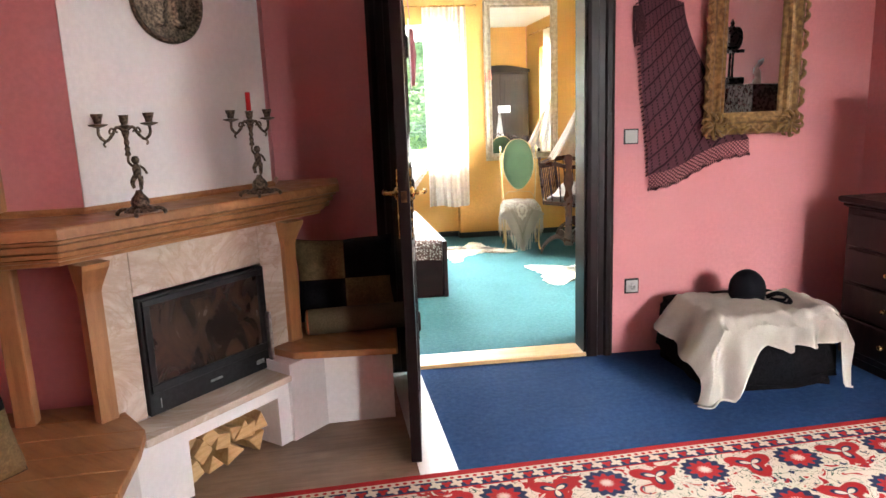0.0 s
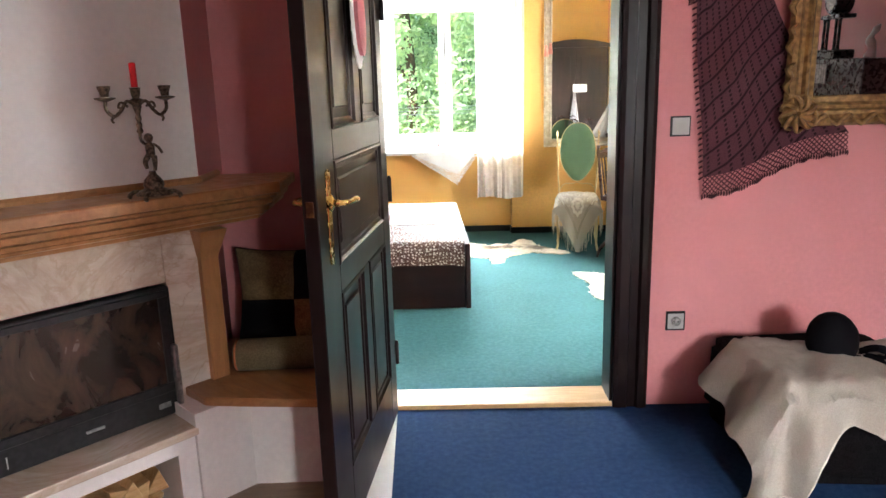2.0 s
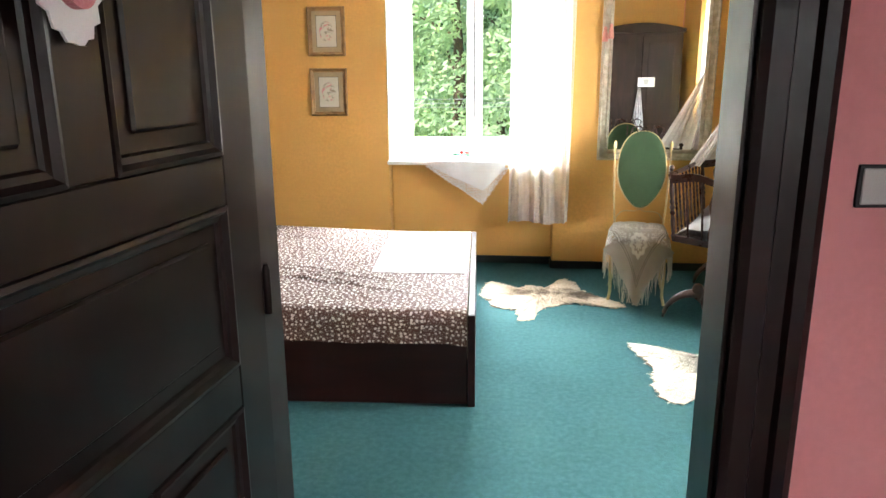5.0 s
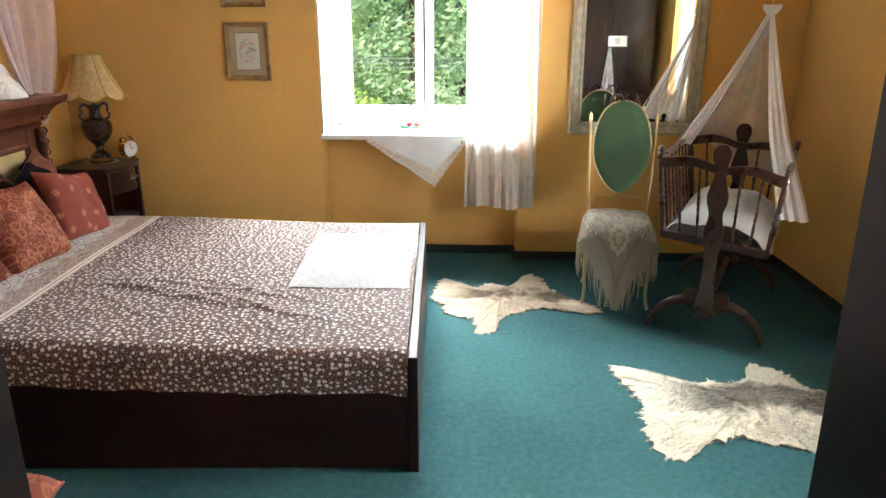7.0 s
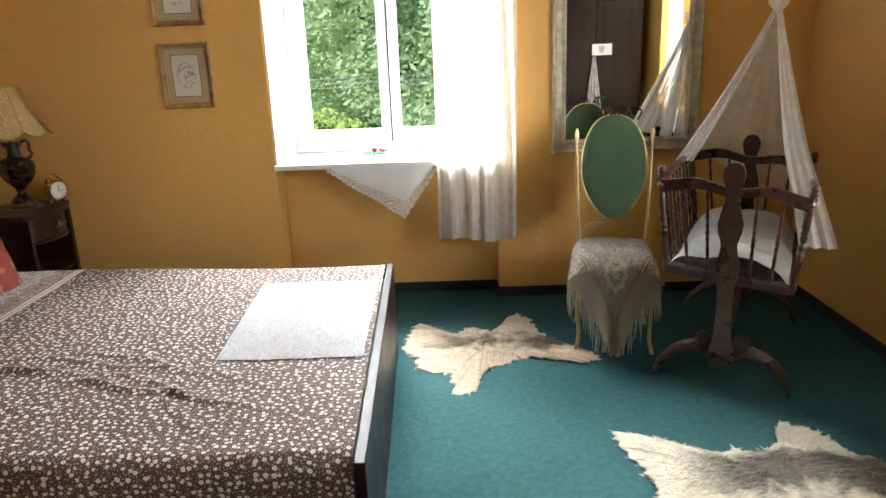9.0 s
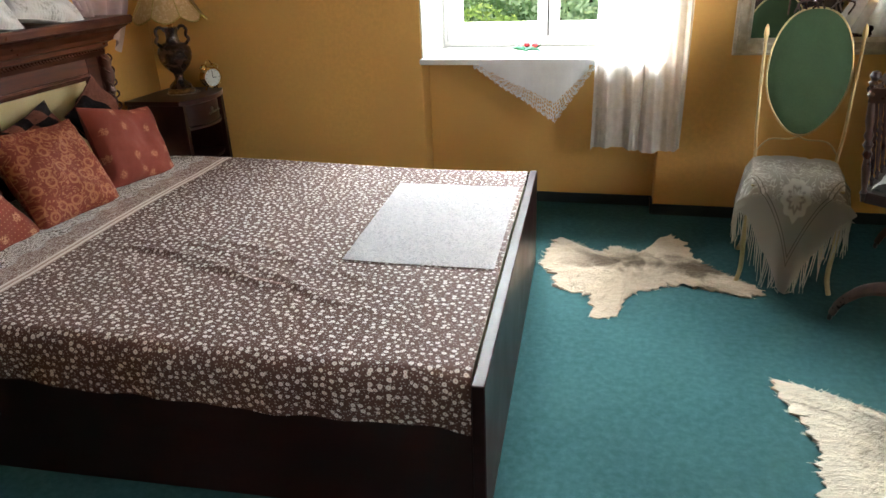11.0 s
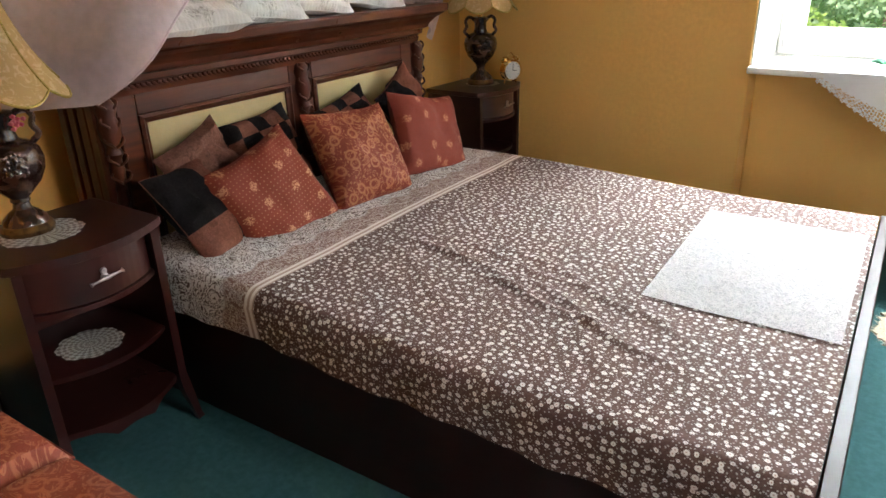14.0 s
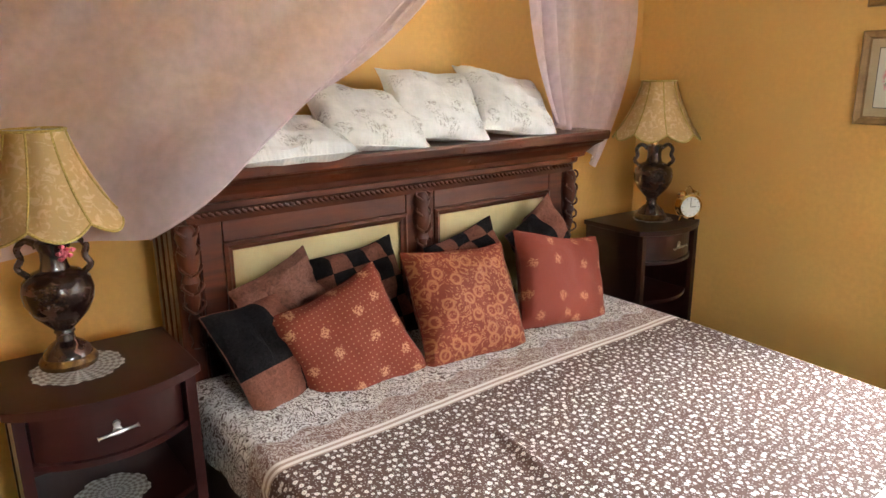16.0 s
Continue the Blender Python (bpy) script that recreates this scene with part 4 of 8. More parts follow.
# white embroidered cloth on the bed
def embroidered():
    n = Nodes("white_embroidery")
    o = n.coords()
    f = n.noise(o, 60, 4, 0.6, 1.5)
    col = n.mix(n.span(n.math("ABSOLUTE", n.math("SUBTRACT", f, 0.5)), 0.0, 0.038), (0.40, 0.41, 0.44), (0.88, 0.88, 0.89))
    return n.done(col, 0.85, n.bump(f, 0.4, 0.004), spec=0.2)


def cloth_pt(u, v):
    x = 0.452 + u * 0.512 - 0.012 * v * (1 - u)
    y = 5.862 + v * 0.828 + (0.010 * math.sin(7 * v)) * (1 - u) * 0.4 - 0.018 * u * (1 - v)
    s = y - (BY0 - 0.012)
    return Vector((x, y, bed_top(x) + 0.006 * math.sin(math.pi * (s - 0.05) / 1.634) + 0.0055 + wrinkle(x, y)))


solid("white_cloth", sheet(50, 80, cloth_pt, 0.0015), embroidered(), "white embroidered cloth laid over the foot of the bed", "tablecloth", smooth=True)

# ---- cushions ----
def flower_cushion(name, c, c2, scale, dots, dense):
    n = Nodes(name)
    uv = n.coords("UV")
    f = n.noise(uv, 500, 2)
    base = n.mix(n.span(f, 0.35, 0.65), tint(c, 0.85), c)
    if dense:
        w = n.noise(uv, 20, 3, 0.5, 2.6)
        line = n.below(n.math("ABSOLUTE", n.math("SUBTRACT", n.math("FRACT", n.math("MULTIPLY", w, 4.0)), 0.5)), 0.14, 0.04)
        vor = n.voronoi(uv, 15, rand=1.0, dim="2D")
        ring = n.below(n.math("ABSOLUTE", n.math("SUBTRACT", vor["Distance"], 0.27)), 0.06, 0.03)
        m = n.math("MULTIPLY", n.math("MAXIMUM", line, ring), 0.7)
    else:
        uvs = n.split(uv)
        sway = n.math("MULTIPLY", n.math("SUBTRACT", n.noise(uv, 60, 2), 0.5), 0.018)
        wu = n.join(n.math("ADD", uvs[0], sway), n.math("ADD", uvs[1], sway))
        vor = n.voronoi(wu, scale, rand=0.6, dim="2D")
        m = n.math("MULTIPLY", n.below(n.math("ADD", vor["Distance"], n.math("MULTIPLY", n.math("SUBTRACT", n.noise(uv, 110, 3), 0.5), 0.35)), 0.155, 0.03), n.span(n.noise(uv, 150, 3), 0.42, 0.52))
        if dots:
            small = n.voronoi(uv, 60, rand=0.0, dim="2D")
            m = n.math("MAXIMUM", m, n.math("MULTIPLY", n.below(small["Distance"], 0.13, 0.03), 0.6))
        m = n.math("MULTIPLY", m, 0.85)
    col = n.mix(m, base, c2)
    h = n.math("ADD", n.math("MULTIPLY", n.noise(uv, 9, 4, 0.6, 0.8), 1.6), n.math("MULTIPLY", f, 0.3))
    return n.done(col, n.span(m, 0, 1, 0.75, 0.4), n.bump(h, 0.5, 0.008), spec=0.3)


RUST, GOLD = (0.195, 0.034, 0.017), (0.52, 0.27, 0.15)
M_RUST_DOT = flower_cushion("rust_cushion_dots", RUST, GOLD, 10, True, False)
M_RUST_DENSE = flower_cushion("rust_cushion_brocade", (0.18, 0.030, 0.015), (0.36, 0.14, 0.055), 16, False, True)
M_RUST_PLAIN = flower_cushion("rust_cushion_sparse", (0.19, 0.032, 0.018), (0.38, 0.16, 0.08), 9, False, False)
M_RUST_SEAT = flower_cushion("rust_upholstery", (0.19, 0.036, 0.018), (0.30, 0.095, 0.04), 16, False, True)


def patch_fur(name, a, b, size=0.2, off=(0, 0)):
    n = Nodes(name)
    uv = n.coords("UV")
    u, v = n.split(uv)[0], n.split(uv)[1]
    ck = n.t.nodes.new("ShaderNodeTexChecker")
    n.put(ck.inputs["Vector"], n.join(n.math("ADD", u, off[0]), n.math("ADD", v, off[1])))
    ck.inputs["Scale"].default_value = 1 / size
    f = n.noise(n.coords(), 70, 5, 0.75, 1.5)
    ca = n.mix(n.span(f, 0.3, 0.7), tint(a, 0.5), tint(a, 1.4))
    cb_ = n.mix(n.span(f, 0.3, 0.7), tint(b, 0.5), tint(b, 1.5))
    return n.done(n.mix(ck.outputs["Fac"], cb_, ca), 0.95, n.bump(f, 1.0, 0.012), spec=0.06)


M_PATCH_BIG = patch_fur("patchwork_fur", (0.24, 0.095, 0.065), (0.014, 0.012, 0.013), 0.24, (0.30, 0.10))
M_PATCH_SMALL = patch_fur("patchwork_fur_small", (0.20, 0.080, 0.055), (0.014, 0.012, 0.013), 0.075, (0.02, 0.01))
M_PATCH_OLIVE = patch_fur("patchwork_fur_olive", (0.24, 0.165, 0.080), (0.008, 0.007, 0.009), 0.26, (0.0, 0.04))


M_SEAM = cloth("rust_seam", (0.16, 0.028, 0.016), (0.19, 0.036, 0.020), 200)


def put_cushion(name, m, w, h, t, mat_, label, group="", seed=0, wr=0.005, category="cushion"):
    c = thing(name, m, label, category, group)
    part("cushion_cover", cushion(w, h, t, seed=seed, wrinkle=wr), mat_, c, smooth=True)
    pts = []
    for i in range(81):
        s = i / 20
        k, f = int(s) % 4, s - int(s)
        x, y = [(-1 + 2 * f, -1), (1, -1 + 2 * f), (1 - 2 * f, 1), (-1, 1 - 2 * f)][k]
        q = soft_edge(x, y, seed, 0.085)
        pts.append((x * w / 2 * q, y * h / 2 * q, 0))
    part("piping", tube(pts, 0.0018, 6), M_SEAM if "rust" in label else mat_, c, smooth=True)
    return c


G = "rust cushions on the bed"
put_cushion("throw_cushion", leaning(-0.850, 5.712, 0.597, -10, 25, 19), 0.40, 0.43, 0.14, M_RUST_DOT, "rust red cushion with gold flowers leaning on the headboard", G, 1)
put_cushion("throw_cushion", leaning(-0.806, 6.140, 0.660, -4, 30, -4), 0.43, 0.42, 0.15, M_RUST_DENSE, "rust red brocade cushion leaning on the headboard", G, 2)
put_cushion("throw_cushion", leaning(-0.805, 6.618, 0.650, -2, 25, -13), 0.43, 0.38, 0.14, M_RUST_PLAIN, "rust red cushion with sparse flowers leaning on the headboard", G, 3)
G = "fur cushions on the bed"
put_cushion("fur_cushion", leaning(-0.945, 5.475, 0.615, 18, 36, 2), 0.32, 0.37, 0.10, M_PATCH_BIG, "brown and black patchwork fur cushion", G, 4, 0.01)
put_cushion("fur_cushion", leaning(-1.065, 5.60, 0.70, 0, 16, 20), 0.30, 0.30, 0.09, fur("brown_fur", (0.11, 0.045, 0.032), (0.27, 0.125, 0.09), 45), "pinkish brown fur cushion with gathered edge", G, 5, 0.012)
put_cushion("fur_cushion", leaning(-1.035, 5.875, 0.69, 0, 20, 6), 0.34, 0.36, 0.10, M_PATCH_SMALL, "brown and black chequered fur cushion", G, 6, 0.01)
put_cushion("fur_cushion", leaning(-1.045, 6.37, 0.68, 0, 16, 12), 0.36, 0.34, 0.10, M_PATCH_SMALL, "black and brown chequered fur cushion", G, 7, 0.01)
put_cushion("fur_cushion", leaning(-1.035, 6.76, 0.725, 0, 14, 26), 0.31, 0.31, 0.10, M_PATCH_BIG, "brown and black patchwork fur cushion", G, 8, 0.01)


def white_flowered():
    n = Nodes("white_flowered_cotton")
    uv = n.coords("UV")
    vor = n.voronoi(uv, 9, rand=0.7, dim="2D")
    tex = n.noise(uv, 75, 3, 0.6, 1.0)
    m = n.math("MULTIPLY", n.below(vor["Distance"], 0.28, 0.05), n.span(tex, 0.50, 0.60))
    quilt = n.voronoi(uv, 60, rand=0.2, dim="2D")["Distance"]
    col = n.mix(n.math("MULTIPLY", m, 0.7), n.mix(n.span(n.noise(uv, 20, 3), 0.3, 0.7), (0.62, 0.59, 0.55), (0.74, 0.71, 0.67)), (0.27, 0.24, 0.19))
    h = n.math("ADD", n.math("MULTIPLY", n.noise(uv, 15, 4), 1.5), n.math("MULTIPLY", quilt, 0.25))
    return n.done(col, 0.85, n.bump(h, 0.6, 0.01), spec=0.2)


M_WF = white_flowered()
G = "white cushions on the headboard shelf"
for y, z, back, roll, yaw, x, w in ((5.66, 1.232, 76, 4, -6, -1.17, 0.42), (6.00, 1.285, 56, -10, 4, -1.20, 0.42), (6.33, 1.315, 42, -7, -4, -1.225, 0.41), (6.72, 1.305, 44, -14, 6, -1.225, 0.44)):
    put_cushion("shelf_cushion", leaning(x, y, z, yaw, back, roll), w, 0.34, 0.11, M_WF, "white cotton cushion with small grey flowers on the headboard shelf", G, int(y * 10), 0.006)

# ---- nightstands ----
def nightstand(m, label, doily_low=True):
    """Bow-fronted stand; local x to its front, y along its width, centred, back at x = 0."""
    s = thing("nightstand", m, label, "nightstand", "nightstands beside the bed")
    D, W, H = 0.36, 0.44, 0.70

    def bow(x0, w, depth, bulge, n=14):
        pts = [(x0, -w / 2)]
        for i in range(n + 1):
            t = i / n * 2 - 1
            pts.append((depth + bulge * (1 - t * t), t * w / 2))
        pts.append((x0, w / 2))
        return pts

    part("stand_top", prism(bow(0, W + 0.02, D - 0.005, 0.075), H - 0.024, H, 0.005), M_STAND, s)
    part("back_panel", boxes((0.0, 0.014, -W / 2 + 0.02, W / 2 - 0.02, 0.12, H - 0.025)), M_STAND, s)
    for sg in (1, -1):
        y = sg * (W / 2 - 0.022)
        part("side_panel", boxes((0.0, D - 0.03, y - 0.009, y + 0.009, 0.12, H - 0.025)), M_STAND, s)
        for x0, sx in ((D - 0.012, 1), (0.014, -0.2)):
            bm = tube([(x0, y, H - 0.026), (x0, y, 0.17), (x0 + 0.006 * sx, y + sg * 0.003, 0.12), (x0 + 0.035 * sx, y + sg * 0.014, 0.012), (x0 + 0.042 * sx, y + sg * 0.016, 0.0)], [0.019, 0.019, 0.021, 0.014, 0.016], 4)
            part("leg", bm, M_STAND, s)
    part("drawer", prism(bow(0.016, W - 0.085, D - 0.022, 0.066), 0.545, 0.665, 0.003), M_STAND, s, "bowed drawer front")
    part("drawer_rail", prism(bow(0.016, W - 0.065, D - 0.02, 0.070), 0.525, 0.541, 0.002), M_STAND, s)
    part("shelf", prism(bow(0.016, W - 0.065, D - 0.03, 0.062), 0.325, 0.341, 0.003), M_STAND, s)
    part("low_shelf", prism(bow(0.016, W - 0.065, D - 0.02, 0.070), 0.145, 0.163, 0.003), M_STAND, s)
    bm = bmesh.new()
    n = 24
    vs = []
    for i in range(n + 1):
        t = i / n * 2 - 1
        x = D - 0.028 + 0.070 * (1 - t * t)
        low = 0.118 + 0.02 * abs(math.cos(t * 4.7)) - 0.012 * math.cos(t * 3.0)
        vs.append([bm.verts.new((x + o, t * (W - 0.07) / 2, z)) for o, z in ((0, 0.144), (0, low), (-0.012, low), (-0.012, 0.144))])
    for a, b in zip(vs, vs[1:]):
        for k in range(4):
            bm.faces.new((a[k], b[k], b[(k + 1) % 4], a[(k + 1) % 4]))
    part("apron", bm, M_STAND, s)
    bm = turned([(0.011, 0), (0.012, 0.004), (0.006, 0.008), (0.006, 0.014)], 12, m=Matrix.Translation((D + 0.044, 0, 0.605)) @ pose(0, 0, 0, 0, 90, 0))
    turned([(0.008, -0.005), (0.010, 0.0), (0.008, 0.005)], 10, bm, Matrix.Translation((D + 0.046, 0, 0.622)) @ pose(0, 0, 0, 0, 90, 0))
    tube([(D + 0.060, -0.048, 0.600), (D + 0.060, -0.044, 0.601), (D + 0.060, -0.02, 0.603), (D + 0.060, 0, 0.605), (D + 0.060, 0.02, 0.607), (D + 0.060, 0.044, 0.609), (D + 0.060, 0.048, 0.610)], [0.007, 0.004, 0.004, 0.007, 0.004, 0.004, 0.007], 8, bm)
    part("drawer_pull", bm, M_STEEL, s, "dull metal drawer pull", True)
    return s


ns_a = nightstand(Matrix.Translation((-1.170, 4.995, 0)) @ pose(0, 0, 0, 0, 0, -1), "dark mahogany bow-front nightstand with one drawer and open shelves")
copy_thing(ns_a, Matrix.Translation((-1.320, 7.590, 0)) @ pose(0, 0, 0, 0, 0, -2.75))


def doily(x, y, z, r, label="white crocheted doily"):
    n = Nodes("crochet")
    o = n.coords()
    xx, yy = n.split(o)[0], n.split(o)[1]
    rad = n.math("POWER", n.math("ADD", n.math("MULTIPLY", xx, xx), n.math("MULTIPLY", yy, yy)), 0.5)
    ang = n.math("ARCTAN2", yy, xx)
    rings = n.math("SINE", n.math("MULTIPLY", rad, 420.0))
    pet = n.math("SINE", n.math("MULTIPLY", ang, 24.0))
    m = n.span(n.math("ADD", rings, pet), -0.6, 0.4)
    col = n.mix(m, (0.42, 0.38, 0.34), (0.78, 0.76, 0.73))
    mat_ = n.done(col, 0.9, n.bump(m, 0.6, 0.003), spec=0.1)
    bm = bmesh.new()
    rings_ = []
    for k in range(7):
        ring = []
        for i in range(96):
            a = 2 * math.pi * i / 96
            rr = r * k / 6 * (1 + (0.10 * abs(math.sin(4.0 * a)) + 0.02 * math.sin(24 * a)) * (k / 6) ** 3)
            ring.append(bm.verts.new((rr * math.cos(a), rr * math.sin(a), 0.003 + 0.004 * (k / 6) ** 2 * abs(noise.noise(Vector((a * 1.5, k, x)))))) if k else None)
        rings_.append(ring)
    c = bm.verts.new((0, 0, 0.003))
    for i in range(96):
        bm.faces.new((c, rings_[1][i], rings_[1][(i + 1) % 96]))
        for k in range(1, 6):
            bm.faces.new((rings_[k][i], rings_[k + 1][i], rings_[k + 1][(i + 1) % 96], rings_[k][(i + 1) % 96]))
    bmesh.ops.solidify(bm, geom=list(bm.faces), thickness=0.002)
    return solid("doily", bm, mat_, label, "doily", smooth=True, m=Matrix.Translation((x, y, z)))


doily(-0.985, 4.955, 0.7005, 0.105, "white crocheted doily under the lamp on the nightstand")
doily(-0.93, 4.985, 0.3415, 0.088, "white crocheted doily on the nightstand shelf")
doily(-1.105, 7.62, 0.7005, 0.090, "white crocheted doily under the lamp and clock")


# ---- lamps ----
def vase_paint():
    n = Nodes("dark_glazed_vase")
    o = n.coords()
    f = n.noise(o, 16, 5, 0.6, 0.8)
    col = n.mix(n.span(f, 0.42, 0.6), (0.016, 0.007, 0.006), (0.060, 0.020, 0.010))
    return n.done(col, n.span(f, 0.3, 0.7, 0.15, 0.35), n.bump(f, 0.5, 0.006), spec=0.6, Coat_Weight=0.4)


def shade_paint():
    n = Nodes("parchment_shade")
    o = n.coords()
    f = n.noise(o, 38, 4, 0.6, 1.5)
    col = n.mix(n.span(f, 0.52, 0.60), (0.60, 0.42, 0.20), (0.72, 0.55, 0.32))
    n.done(col, 0.6, n.bump(f, 0.15, 0.002), spec=0.3)
    tr = n.node("ShaderNodeBsdfTranslucent", Color=col)
    mx = n.node("ShaderNodeMixShader")
    mx.inputs[0].default_value = 0.35
    n.t.links.new(n.bsdf.outputs[0], mx.inputs[1])
    n.t.links.new(tr.outputs[0], mx.inputs[2])
    n.t.links.new(mx.outputs[0], n.out.inputs[0])
    return n.mat


M_VASE, M_SHADE = vase_paint(), shade_paint()


def table_lamp(m, label):
    L = thing("table_lamp", m, label, "table lamp", "lamps on the nightstands")
    part("lamp_base", turned([(0.070, 0.0), (0.072, 0.012), (0.066, 0.022), (0.060, 0.026)], 32), M_AGED, L, "aged gilt base", True)
    prof = [(0.060, 0.026), (0.056, 0.04), (0.040, 0.056), (0.024, 0.068), (0.021, 0.084), (0.026, 0.090), (0.024, 0.098), (0.040, 0.114), (0.066, 0.142), (0.082, 0.175), (0.086, 0.205), (0.080, 0.232), (0.060, 0.252), (0.036, 0.262), (0.031, 0.280), (0.030, 0.305), (0.038, 0.326), (0.040, 0.334), (0.028, 0.338)]
    vase = part("vase", turned(prof, 36), M_VASE, L, "dark glazed ceramic vase", True)
    for s in (1, -1):
        bm = tube(curve_points([(0, s * 0.066, 0.246), (0, s * 0.086, 0.268), (0, s * 0.074, 0.292), (0, s * 0.080, 0.318), (0, s * 0.062, 0.338), (0, s * 0.040, 0.330), (0, s * 0.034, 0.318)], 22), 0.0085, 8)
        part("vase_handle", bm, M_VASE, vase, smooth=True)
    bm = bmesh.new()
    for cx, cz, r in ((0.0, 0.20, 0.02), (0.018, 0.185, 0.014), (-0.02, 0.212, 0.014), (0.01, 0.222, 0.012)):
        for j in range(6):
            a = j * math.pi / 3 + cx * 40
            p = Vector((0.087, cx + r * math.cos(a), cz + r * math.sin(a)))
            p.x = math.sqrt(max(0.0, 0.086 ** 2 - p.y ** 2)) * (1 - 0.15 * abs(p.z - 0.2) / 0.05)
            bmesh.ops.create_icosphere(bm, subdivisions=1, radius=r * 0.5, matrix=Matrix.Translation(p))
    tagged(part("vase_relief", bm, M_VASE, vase, smooth=True), kind="stuff")
    part("socket", turned([(0.014, 0.338), (0.012, 0.36), (0.016, 0.37), (0.016, 0.40), (0.010, 0.41)], 14), M_BRASS, L, smooth=True)
    # scalloped flared shade of eight gores
    zt, zb, rt, rb = 0.615, 0.395, 0.072, 0.186

    def shade_pt(u, v):
        a = 2 * math.pi * u
        t = v
        r = rt + (rb - rt) * (0.55 * t + 0.45 * t ** 2.6)
        g = abs(math.sin(4 * a))
        r *= 1 - 0.055 * (1 - g) * (1 if t else 0) + 0.015 * g
        z = zt - (zt - zb) * t - 0.030 * t ** 4 * g
        return Vector((r * math.cos(a), r * math.sin(a), z))

    shade = part("lampshade", sheet(96, 18, shade_pt, 0.0015), M_SHADE, L, "parchment coloured scalloped fabric shade", True)
    M_BRAID = M_GOLDBRAID
    bm = tube([shade_pt(i / 96, 1.0) for i in range(97)], 0.0038, 6)
    part("bottom_braid", bm, M_BRAID, shade, "gold braid trim", True)
    part("top_braid", tube([shade_pt(i / 96, 0.0) for i in range(97)], 0.0035, 6), M_BRAID, shade, "gold braid trim", True)
    for k in range(8):
        part("shade_rib", tube([shade_pt(k / 8, j / 10) * 1.004 for j in range(11)], 0.003, 5), M_BRAID, shade, smooth=True)
    bm = tube([(0, -rt * 0.93, zt), (0, rt * 0.93, zt)], 0.0015, 6)
    tube([(-rt * 0.93, 0, zt), (rt * 0.93, 0, zt)], 0.0015, 6, bm)
    tube([(0, 0, 0.40), (0, 0, zt)], 0.003, 6, bm)
    part("shade_wire", bm, M_STEEL, shade)
    return L


M_GOLDBRAID = cloth("gold_braid", (0.30, 0.22, 0.05), (0.62, 0.48, 0.16), 250, 0.6)
la = table_lamp(Matrix.Translation((-1.03, 4.945, 0.705)) @ pose(0, 0, 0, 0, 0, -22), "ceramic vase table lamp with scalloped parchment shade on the nightstand")
copy_thing(la, Matrix.Translation((-1.115, 7.615, 0.705)) @ pose(0, 0, 0, 0, 0, -40) @ Matrix.Scale(1.1, 4))
M_ROSE = cloth("pink_rose", (0.60, 0.07, 0.12), (0.75, 0.25, 0.30), 80, 0.6)
bm = bmesh.new()
for k in range(9):
    a = k * 2.4
    r = 0.003 + 0.0022 * k
    tube([(0.004, r * math.cos(a) - 0.006, r * math.sin(a)), (0.010, r * math.cos(a), r * math.sin(a)), (0.004, r * math.cos(a) + 0.006, r * math.sin(a))], [0.003, 0.007, 0.003], 6, bm)
solid("silk_rose", bm, M_ROSE, "small pink silk rose tied to the lamp", "artificial flower", smooth=True, m=Matrix.Translation((-0.985, 4.965, 1.015)) @ pose(0, 0, 0, 0, 0, -10))

# alarm clock
clk = thing("alarm_clock", Matrix.Translation((-0.985, 7.735, 0.701)) @ pose(0, 0, 0, 0, 0, -28) @ Matrix.Scale(1.3, 4), "small brass twin-bell alarm clock on the nightstand", "alarm clock")
part("clock_case", turned([(0.040, -0.022), (0.045, -0.018), (0.045, 0.016), (0.047, 0.020), (0.042, 0.024), (0.040, 0.018)], 28, m=Matrix.Translation((0, 0, 0.055)) @ pose(0, 0, 0, 0, 90, 0)), M_BRASS, clk, smooth=True)
part("clock_dial", turned([(0.039, 0.0), (0.039, 0.001)], 28, m=Matrix.Translation((0.0195, 0, 0.055)) @ pose(0, 0, 0, 0, 90, 0)), M_WHITE_PAINT, clk)
bm = boxes((0.021, 0.0218, -0.0012, 0.0012, 0.055, 0.085), (0.021, 0.0218, 0.0, 0.020, 0.0538, 0.0562))
for k in range(12):
    a = k * math.pi / 6
    box(bm, 0.021, 0.0216, 0.033 * math.cos(a) - 0.0014, 0.033 * math.cos(a) + 0.0014, 0.055 + 0.033 * math.sin(a) - 0.0014, 0.055 + 0.033 * math.sin(a) + 0.0014)
part("clock_hand", bm, M_IRON, clk)
for s in (1, -1):
    part("bell", turned([(0.019, 0.0), (0.017, 0.009), (0.010, 0.015), (0.002, 0.017)], 16, m=Matrix.Translation((0, s * 0.028, 0.098)) @ pose(0, 0, 0, -s * 28, 0, 0)), M_BRASS, clk, smooth=True)
    part("clock_leg", tube([(0, s * 0.024, 0.018), (0, s * 0.032, 0.0)], [0.003, 0.004], 6), M_BRASS, clk)
part("clock_grip", tube(curve_points([(0, -0.022, 0.108), (0, 0, 0.132), (0, 0.022, 0.108)], 8), 0.002, 6), M_BRASS, clk)

# ---- window ----
M_PANE = bpy.data.materials.new("window_glass")
M_PANE.use_nodes = True
pb = M_PANE.node_tree.nodes["Principled BSDF"]
pb.inputs["Base Color"].default_value = (0.95, 0.98, 0.97, 1)
pb.inputs["Roughness"].default_value = 0.02
pb.inputs["Transmission Weight"].default_value = 1.0
pb.inputs["IOR"].default_value = 1.1

